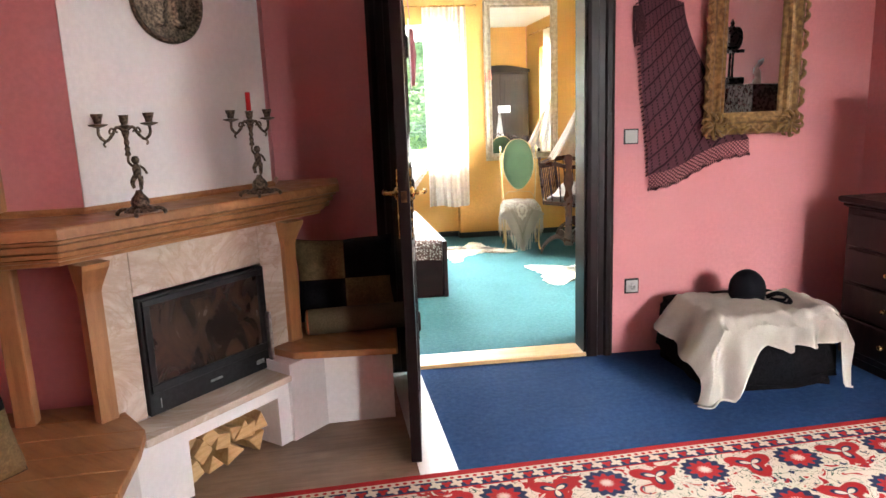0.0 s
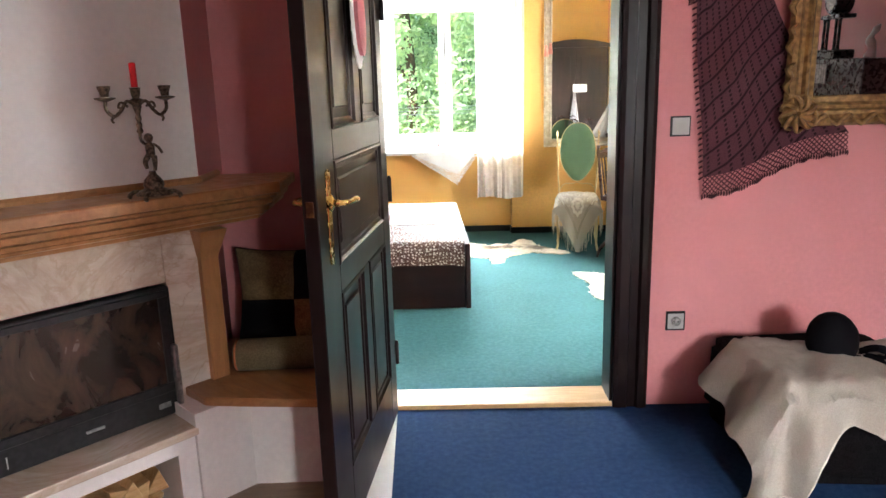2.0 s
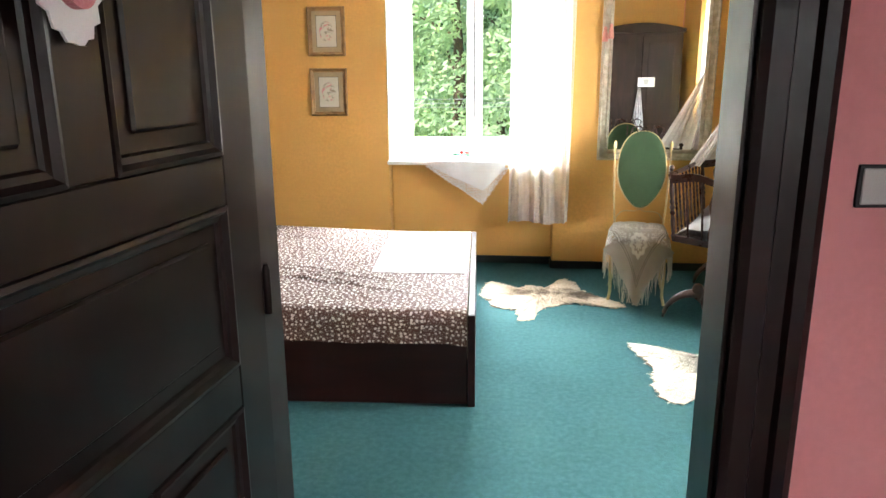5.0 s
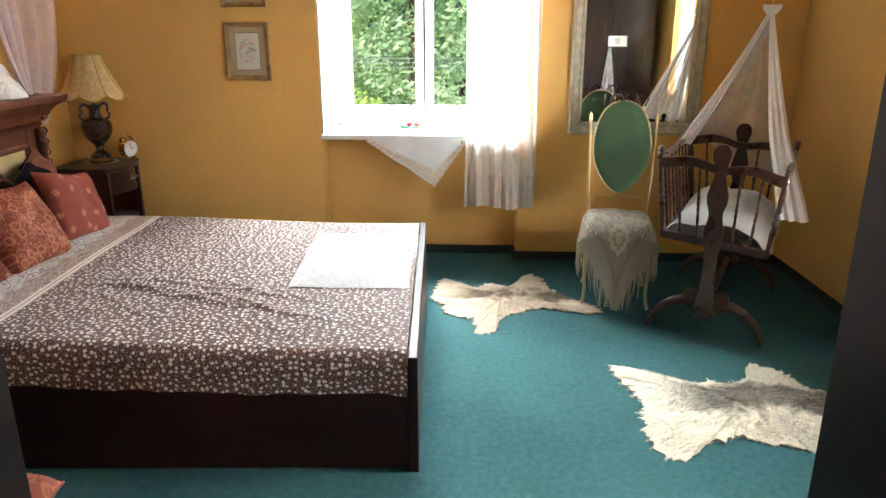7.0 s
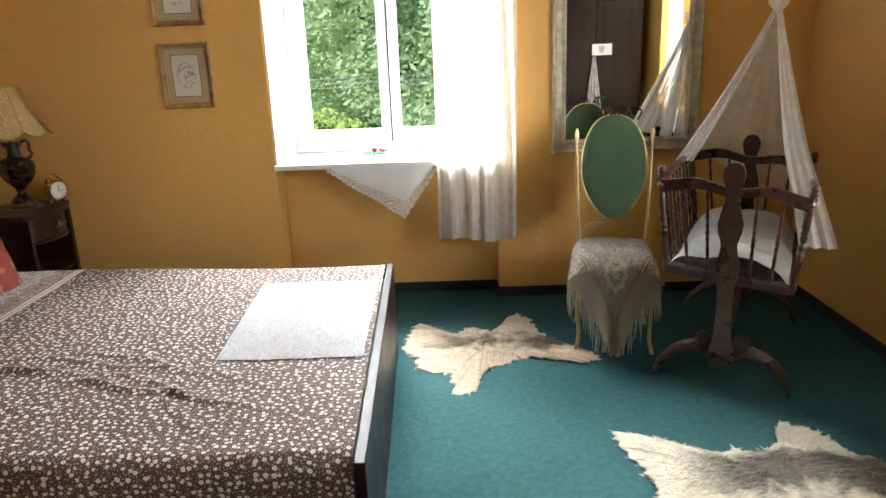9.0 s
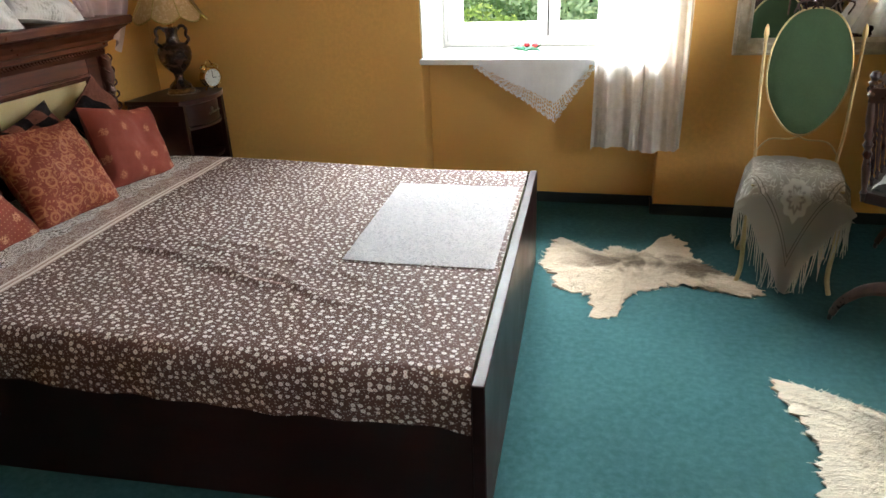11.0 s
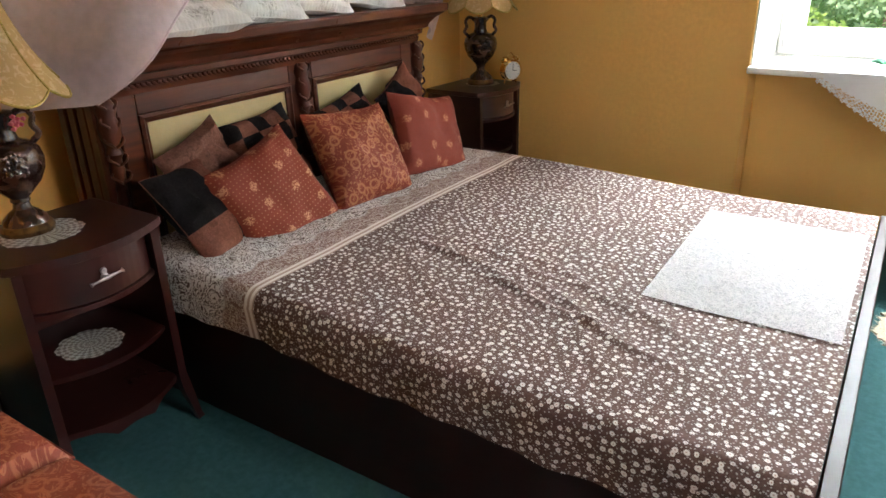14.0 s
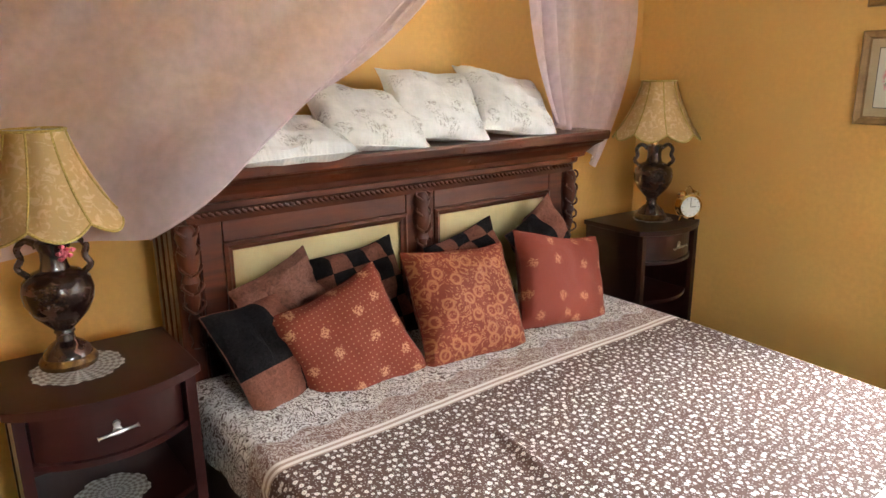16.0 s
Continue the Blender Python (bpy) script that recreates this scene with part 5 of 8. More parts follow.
solid("window_lining", boxes((WX0, WX0 + 0.008, WY + 0.004, WY + 0.615, SILL + 0.001, WTOP), (WX1 - 0.008, WX1, WY + 0.004, WY + 0.615, SILL + 0.001, WTOP), (WX0 + 0.009, WX1 - 0.009, WY + 0.004, WY + 0.615, WTOP - 0.008, WTOP)), M_WHITE_PAINT, "white painted window reveal", kind="structure", m=RM)
solid("window_sill", boxes((WX0 - 0.008, WX1 - 0.001, WY - 0.028, WY + 0.61, SILL - 0.033, SILL), bevel=0.005), M_WHITE_PAINT, "white painted wooden window sill", kind="structure", m=RM)


def window(m, x0, x1, z0, z1, label):
    """A two-leaf window in the plane y = 0, its frame 7 cm deep."""
    w = tagged(new("window"), label, kind="structure")
    w.matrix_world = m
    f = 0.055
    xm = (x0 + x1) / 2
    part("window_frame", boxes((x0, x0 + f, 0, 0.07, z0, z1), (x1 - f, x1, 0, 0.07, z0, z1), (x0 + f, x1 - f, 0, 0.07, z0, z0 + f), (x0 + f, x1 - f, 0, 0.07, z1 - f, z1)), M_WHITE_PAINT, w, "white painted window frame")
    for k, (a, b) in enumerate(((x0 + f + 0.002, xm - 0.002), (xm + 0.002, x1 - f - 0.002))):
        g = 0.062
        c, d = z0 + f + 0.002, z1 - f - 0.002
        bm = boxes((a, a + g, -0.02, 0.035, c, d), (b - g, b, -0.02, 0.035, c, d), (a + g, b - g, -0.02, 0.035, c, c + g + 0.02), (a + g, b - g, -0.02, 0.035, d - g, d))
        sash = part("window_sash", bm, M_WHITE_PAINT, w, "white painted casement sash")
        pane = part("window_pane", boxes((a + g - 0.004, b - g + 0.004, 0.006, 0.010, c + g, d - g)), M_PANE, sash)
        pane.visible_shadow = False
    part("window_strip", boxes((xm + 0.006, xm + 0.034, -0.034, -0.021, z0 + f + 0.01, z1 - f - 0.01), bevel=0.006), M_WHITE_PAINT, w)
    # black strip laid over the joint to draw the dark of the gap
    part("sash_gap_strip", boxes((xm - 0.003, xm + 0.005, -0.0225, -0.0205, z0 + f + 0.004, z1 - f - 0.004)), M_IRON, w, "dark strip drawn in for the shaded gap between the sashes")
    part("window_latch", tube(curve_points([(x0 + 0.03, -0.022, z0 + 0.03), (x0 + 0.03, -0.036, z0 + 0.05), (x0 + 0.03, -0.036, z0 + 0.13), (x0 + 0.03, -0.022, z0 + 0.15)], 10), 0.005, 6), M_STEEL, w)
    return w


window(RM @ Matrix.Translation((0, WY + 0.50, 0)), WX0 + 0.01, WX1 - 0.01, SILL + 0.003, WTOP - 0.01, "white two-leaf casement window in a deep niche").name = "window_1"
window(RM @ Matrix.Translation((2.45, EY1 - 0.01, 0)) @ pose(0, 0, 0, 0, 0, -90), 0, EY1 - EY0 - 0.02, 0.903, 2.34, "white two-leaf casement window in the east wall").name = "window_2"
window(Matrix.Translation((3.5, 1.395, 0)) @ pose(0, 0, 0, 0, 0, -90), 0, 1.29, 0.853, 2.29, "white casement window of the parlour").name = "window_3"
window(Matrix.Translation((3.495, -2.1, 0)) @ pose(0, 0, 0, 0, 0, 180), 0, 1.59, 0.853, 2.29, "white casement window behind the walk").name = "window_4"


def sheer(name, c, see, soft=0.35, weave=0.0):
    n = Nodes(name)
    n.done(c, 0.85, spec=0.1)
    tr = n.node("ShaderNodeBsdfTranslucent", Color=c)
    tp = n.node("ShaderNodeBsdfTransparent")
    a, b = n.node("ShaderNodeMixShader"), n.node("ShaderNodeMixShader")
    a.inputs[0].default_value = 0.5
    n.t.links.new(n.bsdf.outputs[0], a.inputs[1])
    n.t.links.new(tr.outputs[0], a.inputs[2])
    f = n.noise(n.coords(), 30, 3)
    n.put(b.inputs[0], n.span(f, 0.3, 0.7, see - 0.06, see + 0.06))
    n.t.links.new(a.outputs[0], b.inputs[1])
    n.t.links.new(tp.outputs[0], b.inputs[2])
    n.t.links.new(b.outputs[0], n.out.inputs[0])
    return n.mat


M_SHEER = sheer("sheer_curtain", (0.86, 0.84, 0.80), 0.22)
M_VEIL = sheer("pink_veil", (0.80, 0.67, 0.71), 0.24)
M_TULLE = sheer("white_tulle", (0.88, 0.87, 0.86), 0.38)
M_LACE = sheer("lace", (0.80, 0.79, 0.77), 0.22)


def curtain(m, w, z0, z1, folds, label, amp=0.022, name="curtain"):
    c = thing(name, m, label, "curtain")

    def pt(u, v):
        x = u * w
        ph = folds * 2 * math.pi * (u + 0.02 * math.sin(5 * v))
        return Vector((x + 0.012 * math.sin(ph * 0.5 + 3 * v), amp * math.sin(ph) * (0.55 + 0.45 * v) + 0.01 * math.sin(2.3 * ph), z1 + (z0 - z1) * v + 0.012 * math.sin(7 * u) * v))
    part("curtain_cloth", sheet(90, 24, pt), M_SHEER, c, smooth=True)

    def hem(u, v):
        p = pt(u, 0.90 + v * 0.1)
        return p + Vector((0, -0.002, 0))
    part("lace_hem", sheet(90, 3, hem), M_LACE, c, "lace hem", True)
    return c


curtain(RM @ Matrix.Translation((0.02, WY - 0.065, 0)), 0.47, 0.385, 2.55, 4.2, "sheer white curtain with lace hem beside the window niche")
curtain(RM @ Matrix.Translation((2.07, EY0 + 0.55, 0)) @ pose(0, 0, 0, 0, 0, 90), 0.30, 0.5, 2.55, 3, "sheer white curtain at the east window")
for nm, m, ln in (("north", RM @ Matrix.Translation((0, WY - 0.06, 2.56)), (-1.15, 0.6)), ("east", RM @ Matrix.Translation((2.07, 0, 2.56)) @ pose(0, 0, 0, 0, 0, 90), (0.75, 2.45))):
    solid("curtain_rod", tube([(ln[0] - 0.02, 0, 0), (ln[0], 0, 0), (ln[1], 0, 0), (ln[1] + 0.02, 0, 0)], [0.016, 0.009, 0.009, 0.016], 10), M_BRASS, "brass curtain rod above the window", "curtain rod", m=m)

# lace cloth hanging over the sill
def lace_pt(u, v):
    # corner of a square cloth: v = 0 on the sill, v = 1 at the hanging edge
    x = -0.66 + 0.70 * u
    tipu = 0.69
    drop = 0.315 * (u / tipu if u < tipu else (1 - u) / (1 - tipu)) + 0.012
    zig = 0.006 * math.sin(u * 150)
    if v < 0.3:
        return Vector((x, WY + 0.20 - (0.20 + 0.034) * (v / 0.3), SILL + 0.004))
    t = (v - 0.3) / 0.7
    return Vector((x, WY - 0.034 - 0.012 * math.sin(18 * u + 3 * t) * t, SILL - 0.002 - t * (drop + zig)))


def lace_holes():
    n = Nodes("crochet_lace")
    uv = n.coords("UV")
    vor = n.voronoi(uv, 55, rand=0.35, dim="2D")
    thread = n.span(vor["Distance"], 0.30, 0.40)
    n.done((0.78, 0.77, 0.75), 0.9, spec=0.1)
    tp = n.node("ShaderNodeBsdfTransparent")
    mx = n.node("ShaderNodeMixShader")
    n.put(mx.inputs[0], thread)
    n.t.links.new(tp.outputs[0], mx.inputs[1])
    n.t.links.new(n.bsdf.outputs[0], mx.inputs[2])
    n.t.links.new(mx.outputs[0], n.out.inputs[0])
    return n.mat


sill_cloth = thing("lace_cloth", RM.copy(), "white cloth with lace edge draped over the window sill", "lace cloth")
part("cloth_body", sheet(110, 16, lambda u, v: lace_pt(0.09 + 0.85 * u, v * 0.80)), M_WHITE_CLOTH, sill_cloth, smooth=True)


def lace_band(u, v):
    a, b = lace_pt(0.09 + 0.85 * u, 0.795), lace_pt(u, 1.0)
    p = a.lerp(b, v)
    return p + Vector((0, -0.002, 0))


part("lace_border", sheet(140, 6, lace_band, uv=lambda u, v: (u * 0.95, v * 0.075)), lace_holes(), sill_cloth, "open crochet lace border")
bm = bmesh.new()
for i in range(1, 60):
    u = i / 60
    if u < 0.05 or u > 0.97:
        continue
    p = lace_pt(u, 1.0)
    for j in range(3):
        q = lace_pt(min(1, u + 0.004 * j), 1.0)
        turned([(0.0045, -0.001), (0.0045, 0.001)], 6, bm, Matrix.Translation((q.x + 0.003 * j, q.y, q.z - 0.006 * (j != 1) - 0.012 * (j == 1) + 0.004)) @ pose(0, 0, 0, 90))
tagged(solid("lace_edging", bm, M_WHITE_CLOTH, "scalloped crochet edging of the sill cloth", "lace", kind="stuff", m=RM))
# small silk flowers on the sill
M_LEAF = cloth("silk_leaf", (0.03, 0.13, 0.07), (0.06, 0.22, 0.12), 60, 0.6)
M_RED_SILK = cloth("red_silk", (0.45, 0.02, 0.03), (0.65, 0.06, 0.06), 60, 0.6)
flw = thing("flower_sprig", RM @ Matrix.Translation((-0.36, WY + 0.16, SILL + 0.002)) @ Matrix.Scale(1.5, 4), "small artificial red and green flower sprig on the sill", "artificial flower")
for k in range(9):
    a = k * 0.8
    bm = tube([(0, 0, 0.012), (0.025 * math.cos(a), 0.02 * math.sin(a), 0.02), (0.055 * math.cos(a), 0.04 * math.sin(a), 0.010 + 0.01 * (k % 3))], [0.003, 0.011, 0.002], 6, squash=0.3)
    part("leaf", bm, M_LEAF, flw, smooth=True)
for k in range(3):
    bm = turned([(0.004, 0), (0.012, 0.006), (0.009, 0.014), (0.003, 0.016)], 10, m=Matrix.Translation((0.03 * k - 0.03, 0.012 * (k % 2), 0.022)))
    part("blossom", bm, M_RED_SILK if k else M_WHITE_CLOTH, flw, smooth=True)

# ---- outdoors beyond the window ----
def foliage(name, c, c2):
    n = Nodes(name)
    r = n.t.nodes.new("ShaderNodeNewGeometry").outputs["Random Per Island"]
    col = n.mix(r, c, c2)
    n.done(col, 0.6, spec=0.2)
    tr = n.node("ShaderNodeBsdfTranslucent", Color=n.mix(0.5, col, (0.42, 0.60, 0.25)))
    mx = n.node("ShaderNodeMixShader")
    mx.inputs[0].default_value = 0.5
    n.t.links.new(n.bsdf.outputs[0], mx.inputs[1])
    n.t.links.new(tr.outputs[0], mx.inputs[2])
    n.t.links.new(mx.outputs[0], n.out.inputs[0])
    return n.mat


M_FOL = foliage("tree_leaves", (0.34, 0.47, 0.28), (0.50, 0.61, 0.41))
# haze is mixed into this leaf colour: paler and bluer than the leaf
M_FOL_HAZE = foliage("hazed_leaves", (0.25, 0.37, 0.27), (0.38, 0.50, 0.37))
M_FOL_L = foliage("bush_leaves", (0.34, 0.48, 0.12), (0.50, 0.62, 0.20))
M_TRUNK = wood("tree_bark", (0.05, 0.035, 0.025), (0.13, 0.10, 0.07), 0.9, (8, 8, 2), 0.9, spec=0.1)
rng = np.random.default_rng(7)


def leaves(n, centres, spread, size):
    """Many small leaves round a few clump centres, as one mesh."""
    verts, faces = [], []
    c = np.array(centres)
    pick = rng.integers(0, len(c), n)
    off = rng.normal(size=(n, 3))
    off /= np.linalg.norm(off, axis=1)[:, None]
    rad = spread * (0.55 + 0.45 * rng.random(n) ** 0.5)
    pos = c[pick, :3] + off * rad[:, None] * c[pick, 3:4] * np.array([1, 1, 0.8])
    for i in range(n):
        d = Vector(rng.normal(size=3)).normalized()
        e = d.orthogonal().normalized()
        s = size * (0.6 + 0.8 * rng.random())
        p = Vector(pos[i])
        k = len(verts)
        verts += [p - d * s, p + e * s * 0.45, p + d * s, p - e * s * 0.45]
        faces.append((k, k + 1, k + 2, k + 3))
    me = bpy.data.meshes.new("leaves")
    me.from_pydata([tuple(v) for v in verts], [], faces)
    return me


def tree(x, y, h, mat_, n=23000, name="tree", label="leafy green tree behind the house"):
    t = thing(name, Matrix.Translation((x, y, -1.2)), label, "tree")
    bm = tube(curve_points([(0, 0, 0), (0.1, 0.05, h * 0.3), (-0.05, 0.1, h * 0.6), (0.1, 0, h * 0.9)], 10), [0.2 - 0.015 * i for i in range(11)], 8)
    cs = []
    for k in range(22):
        a, f = k * 2.4, (k + 1) / 23
        r = h * 0.30 * math.sin(math.pi * (0.12 + 0.8 * f)) * (0.6 + 0.4 * rng.random())
        z = h * (0.12 + 0.86 * f)
        cs.append((r * math.cos(a), r * math.sin(a), z, h * (0.10 + 0.05 * rng.random())))
        if k % 3 == 0:
            tube([(0, 0, z * 0.8), (r * 0.5 * math.cos(a), r * 0.5 * math.sin(a), z * 0.92), (r * math.cos(a), r * math.sin(a), z)], [0.07, 0.05, 0.02], 5, bm)
    part("trunk", bm, M_TRUNK, t)
    me = leaves(n, cs, 1.0, 0.088)
    me.materials.append(mat_)
    ob = new("crown", me)
    ob.parent = t
    return t


for x, y, h, mt in ((-3.6, 25, 11, M_FOL), (0.4, 21.5, 9.5, M_FOL), (3.9, 24, 12, M_FOL_HAZE), (7.6, 26, 11, M_FOL), (-7.5, 28, 13, M_FOL_HAZE), (1.9, 30, 14, M_FOL_HAZE), (11.5, 28, 13, M_FOL)):
    tree(x, y, h, mt)
for i, x in enumerate((-4.4, -2.4, -0.6, 1.2, 3.1, 5.0, 7.2)):
    cs = [(0.5 * math.cos(k * 2.4) * (0.5 + 0.1 * k), 0.4 * math.sin(k * 2.4), 0.35 + 0.17 * k, 0.42) for k in range(7)]
    t = thing("bush", Matrix.Translation((x, 17.5 + 0.6 * math.sin(i * 2), -1.2)), "light green bush at the edge of the garden", "bush")
    me = leaves(1500, cs, 1.0, 0.065)
    me.materials.append(M_FOL_L if i % 3 else M_FOL)
    ob = new("crown", me)
    ob.parent = t
M_GRASS = carpet("garden_grass", (0.05, 0.10, 0.02), (0.10, 0.17, 0.04), 40, 0.4)
solid("ground", boxes((-400, 400, -400, 400, -1.5, -1.2)), M_GRASS, "green meadow round the house", kind="structure")
bm = bmesh.new()
prev = None
hill = [[bm.verts.new((x, 70 + 12 * math.sin(k), z + (noise.noise(Vector((x * 0.05, z, 3))) * 4 if z > 5 else 0))) for k, z in enumerate((-1.4, 2.5, 5, 7.5))] for x in range(-120, 121, 5)]
for a, b in zip(hill, hill[1:]):
    for k in range(3):
        bm.faces.new((a[k], b[k], b[k + 1], a[k + 1]))
solid("backdrop", bm, fur("far_woods", (0.06, 0.10, 0.06), (0.13, 0.20, 0.10), 0.6), "far wooded hillside", kind="structure")
for k, z in enumerate((1.20, 1.135, 1.07)):
    solid("power_line", tube(curve_points([(-12, 14, z + 0.2), (0, 14, z - 0.05), (14, 14, z + 0.15)], 20), 0.005, 5), M_STEEL, "thin overhead cable outside the window", "cable", "overhead cables")

for x in (-12.0, 14.0):
    solid("utility_pole", turned([(0.13, -1.2), (0.11, 2.2), (0.06, 2.25)], 10, m=Matrix.Translation((x, 14, 0))), M_TRUNK, "wooden utility pole carrying the cables", "utility pole")

# ---- wall mirror of the bedroom ----
M_MIRROR = bpy.data.materials.new("mirror_glass")
M_MIRROR.use_nodes = True
mb_ = M_MIRROR.node_tree.nodes["Principled BSDF"]
mb_.inputs["Base Color"].default_value = (0.86, 0.88, 0.86, 1)
mb_.inputs["Metallic"].default_value = 1.0
mb_.inputs["Roughness"].default_value = 0.015
M_PALE_GILT = metal("worn_silver_frame", (0.58, 0.53, 0.41), (0.42, 0.37, 0.27), 0.5, 0.25, 25, 0.3)


def frame_of(x0, x1, z0, z1, prof, y, face=-1):
    """A moulded frame round an opening; prof rows (in from the outer edge, out from the wall)."""
    mb = strip([(o, h) for o, h in prof], [(x0, z0), (x0, z1), (x1, z1), (x1, z0)], closed=True)
    for v in mb.verts:
        a, b, d_ = v.co
        v.co = (a, y + face * d_, b)
    return mb


mir = thing("pier_mirror", RM @ Matrix.Translation((0, WY, 0)), "tall wall mirror with a worn silvery frame", "mirror")
MX0, MX1, MZ0, MZ1 = 0.70, 1.535, 0.875, 2.62
part("mirror_frame", frame_of(MX0, MX1, MZ0, MZ1, [(0, 0), (0, 0.030), (0.012, 0.040), (0.024, 0.028), (0.050, 0.026), (0.060, 0.036), (0.072, 0.024), (0.080, 0.008), (0.080, 0)], -0.001), M_PALE_GILT, mir, "worn silvery moulded frame")
part("mirror_glass", boxes((MX0 + 0.078, MX1 - 0.078, -0.008, -0.002, MZ0 + 0.078, MZ1 - 0.078)), M_MIRROR, mir)
M_TASSEL = cloth("pink_cord", (0.62, 0.25, 0.20), (0.75, 0.38, 0.30), 300, 0.7)
for dx, zt in ((0.0, 1.80), (0.042, 1.82)):
    cordt = thing("tassel_cord", RM @ Matrix.Translation((0.715 + dx, WY - 0.055, 0)), "pale cord with a pink tassel hanging beside the mirror", "tassel", "tassels beside the mirror")
    part("cord", tube([(0, 0, 2.56), (0.002, 0, 2.2), (0, 0, zt + 0.05)], 0.004, 6), M_PALE_GILT, cordt, "pale twisted cord")
    part("tassel", turned([(0.006, zt + 0.055), (0.014, zt + 0.045), (0.010, zt + 0.03), (0.014, zt + 0.024), (0.020, zt - 0.02), (0.022, zt - 0.05)], 14), M_TASSEL, cordt, "pink tassel", True)

# ---- framed prints ----
def print_paper():
    n = Nodes("botanical_print")
    g = n.coords("Object")
    x, _, z = n.split(g)
    r = n.math("SQRT", n.math("ADD", n.math("MULTIPLY", x, x), n.math("MULTIPLY", z, n.math("MULTIPLY", z, 0.55))))
    f = n.noise(g, 48, 3, 0.6, 0.8)
    inside = n.below(r, 0.055, 0.006)
    bloom = n.math("MULTIPLY", inside, n.span(f, 0.50, 0.56))
    col = n.mix(bloom, (0.60, 0.57, 0.48), n.mix(n.span(n.noise(g, 25, 2), 0.45, 0.55), (0.62, 0.22, 0.24), (0.26, 0.24, 0.17)))
    return n.done(col, 0.6, spec=0.4)


M_PRINT, M_MAT = print_paper(), cloth("olive_mount", (0.40, 0.30, 0.17), (0.46, 0.36, 0.22), 300, 0.8)
M_WOODGOLD = wood("gilt_wood_frame", (0.20, 0.10, 0.03), (0.42, 0.24, 0.08), 0.4, (12, 12, 12), 0.2)
for z in (1.395, 1.85):
    pf = thing("framed_print", at_room(-1.389, WY - 0.001, z), "small framed flower print with gilt wood frame on the ochre wall", "picture", "flower prints beside the window")
    w, h = 0.146, 0.183
    part("picture_frame", frame_of(-w, w, -h, h, [(0, 0), (0, 0.016), (0.006, 0.022), (0.014, 0.018), (0.026, 0.010), (0.030, 0.013), (0.034, 0.006), (0.034, 0)], 0), M_WOODGOLD, pf, "gilt wooden frame")
    part("mount", boxes((-w + 0.03, w - 0.03, -0.007, -0.003, -h + 0.03, h - 0.03)), M_MAT, pf, "golden olive mount")
    part("print_line", boxes((-0.080, 0.080, -0.0078, -0.0072, -0.117, 0.117)), M_IRON, pf)
    part("print_sheet", boxes((-0.077, 0.077, -0.0085, -0.0080, -0.114, 0.114)), M_PRINT, pf, "cream botanical print")

# ---- chair with green oval back ----
def green_cloth():
    return cloth("green_velour", (0.047, 0.086, 0.044), (0.070, 0.116, 0.060), 400, 0.8)


M_GREEN = green_cloth()
ch = thing("oval_back_chair", Matrix.Translation((2.135, 6.985, 0)) @ pose(0, 0, 0, 0, 0, -12), "gilt metal chair with green oval back, standing by the mirror", "chair")


def oval_pad(u, v, side):
    a = 2 * math.pi * u
    ex = 0.166 * (1 - 0.34 * max(0, -math.sin(a)) ** 2.0)
    ca, sa = math.cos(a), math.sin(a)
    x, z = ex * math.copysign(abs(ca) ** 0.86, ca) * v, 0.268 * math.copysign(abs(sa) ** 0.94, sa) * v
    return Vector((x, 0.235 + side * 0.022 * math.sqrt(max(0, 1 - v ** 4)) + 0.05 * (z / 0.3), 0.858 + z))


bm = sheet(44, 8, lambda u, v: oval_pad(u, v, -1))
sheet(44, 8, lambda u, v: oval_pad(u, v, 1), bm=bm)
bmesh.ops.remove_doubles(bm, verts=list(bm.verts), dist=0.0004)
part("chair_back", bm, M_GREEN, ch, "green padded oval back", True)
part("back_rim", tube([oval_pad(i / 60, 1.0, 1) for i in range(61)], 0.0045, 8), M_CHAIR_METAL, ch, "gilt rim", True)
for s in (1, -1):
    part("back_post", tube([(s * 0.165, 0.19, 0.46), (s * 0.178, 0.205, 0.60), (s * 0.185, 0.225, 0.80), (s * 0.190, 0.24, 1.00), (s * 0.190, 0.242, 1.02), (s * 0.190, 0.244, 1.045), (s * 0.190, 0.245, 1.062)], [0.008, 0.007, 0.007, 0.007, 0.012, 0.009, 0.003], 8), M_CHAIR_METAL, ch, "slim gilt post", True)
    part("back_scroll", tube(curve_points([(s * 0.17, 0.20, 0.50), (s * 0.12, 0.205, 0.56), (s * 0.04, 0.21, 0.565), (0, 0.21, 0.58)], 12), 0.004, 6), M_CHAIR_METAL, ch, smooth=True)
    for yy in (-0.17, 0.18):
        part("leg", tube(curve_points([(s * 0.165, yy, 0.455), (s * 0.175, yy * 1.05, 0.25), (s * 0.17, yy * 1.02, 0.08), (s * 0.185, yy * 1.15, 0.0)], 10), 0.010, 8), M_CHAIR_METAL, ch, smooth=True)
bm = bmesh.new()
for k in range(11):
    a = (k - 5) * 0.07
    x = 0.115 * a / 0.35
    tube(curve_points([(x, 0.265, 1.125 - 2 * x * x), (x + 0.02 * math.sin(k * 2), 0.255, 1.145), (x + 0.03 * math.sin(k), 0.25, 1.162 + 0.014 * math.sin(k * 3.1))], 5), 0.0042, 5, bm)
part("twig_crest", bm, M_CRADLE, ch, "dry twig wreath on the chair back")
part("seat", prism([(0.18 * math.cos(k * math.pi / 12) * (1.02 if abs(math.cos(k * math.pi / 12)) > .7 else 1), 0.165 * math.sin(k * math.pi / 12)) for k in range(24)], 0.435, 0.468, 0.01), M_GREEN, ch, "green padded seat")


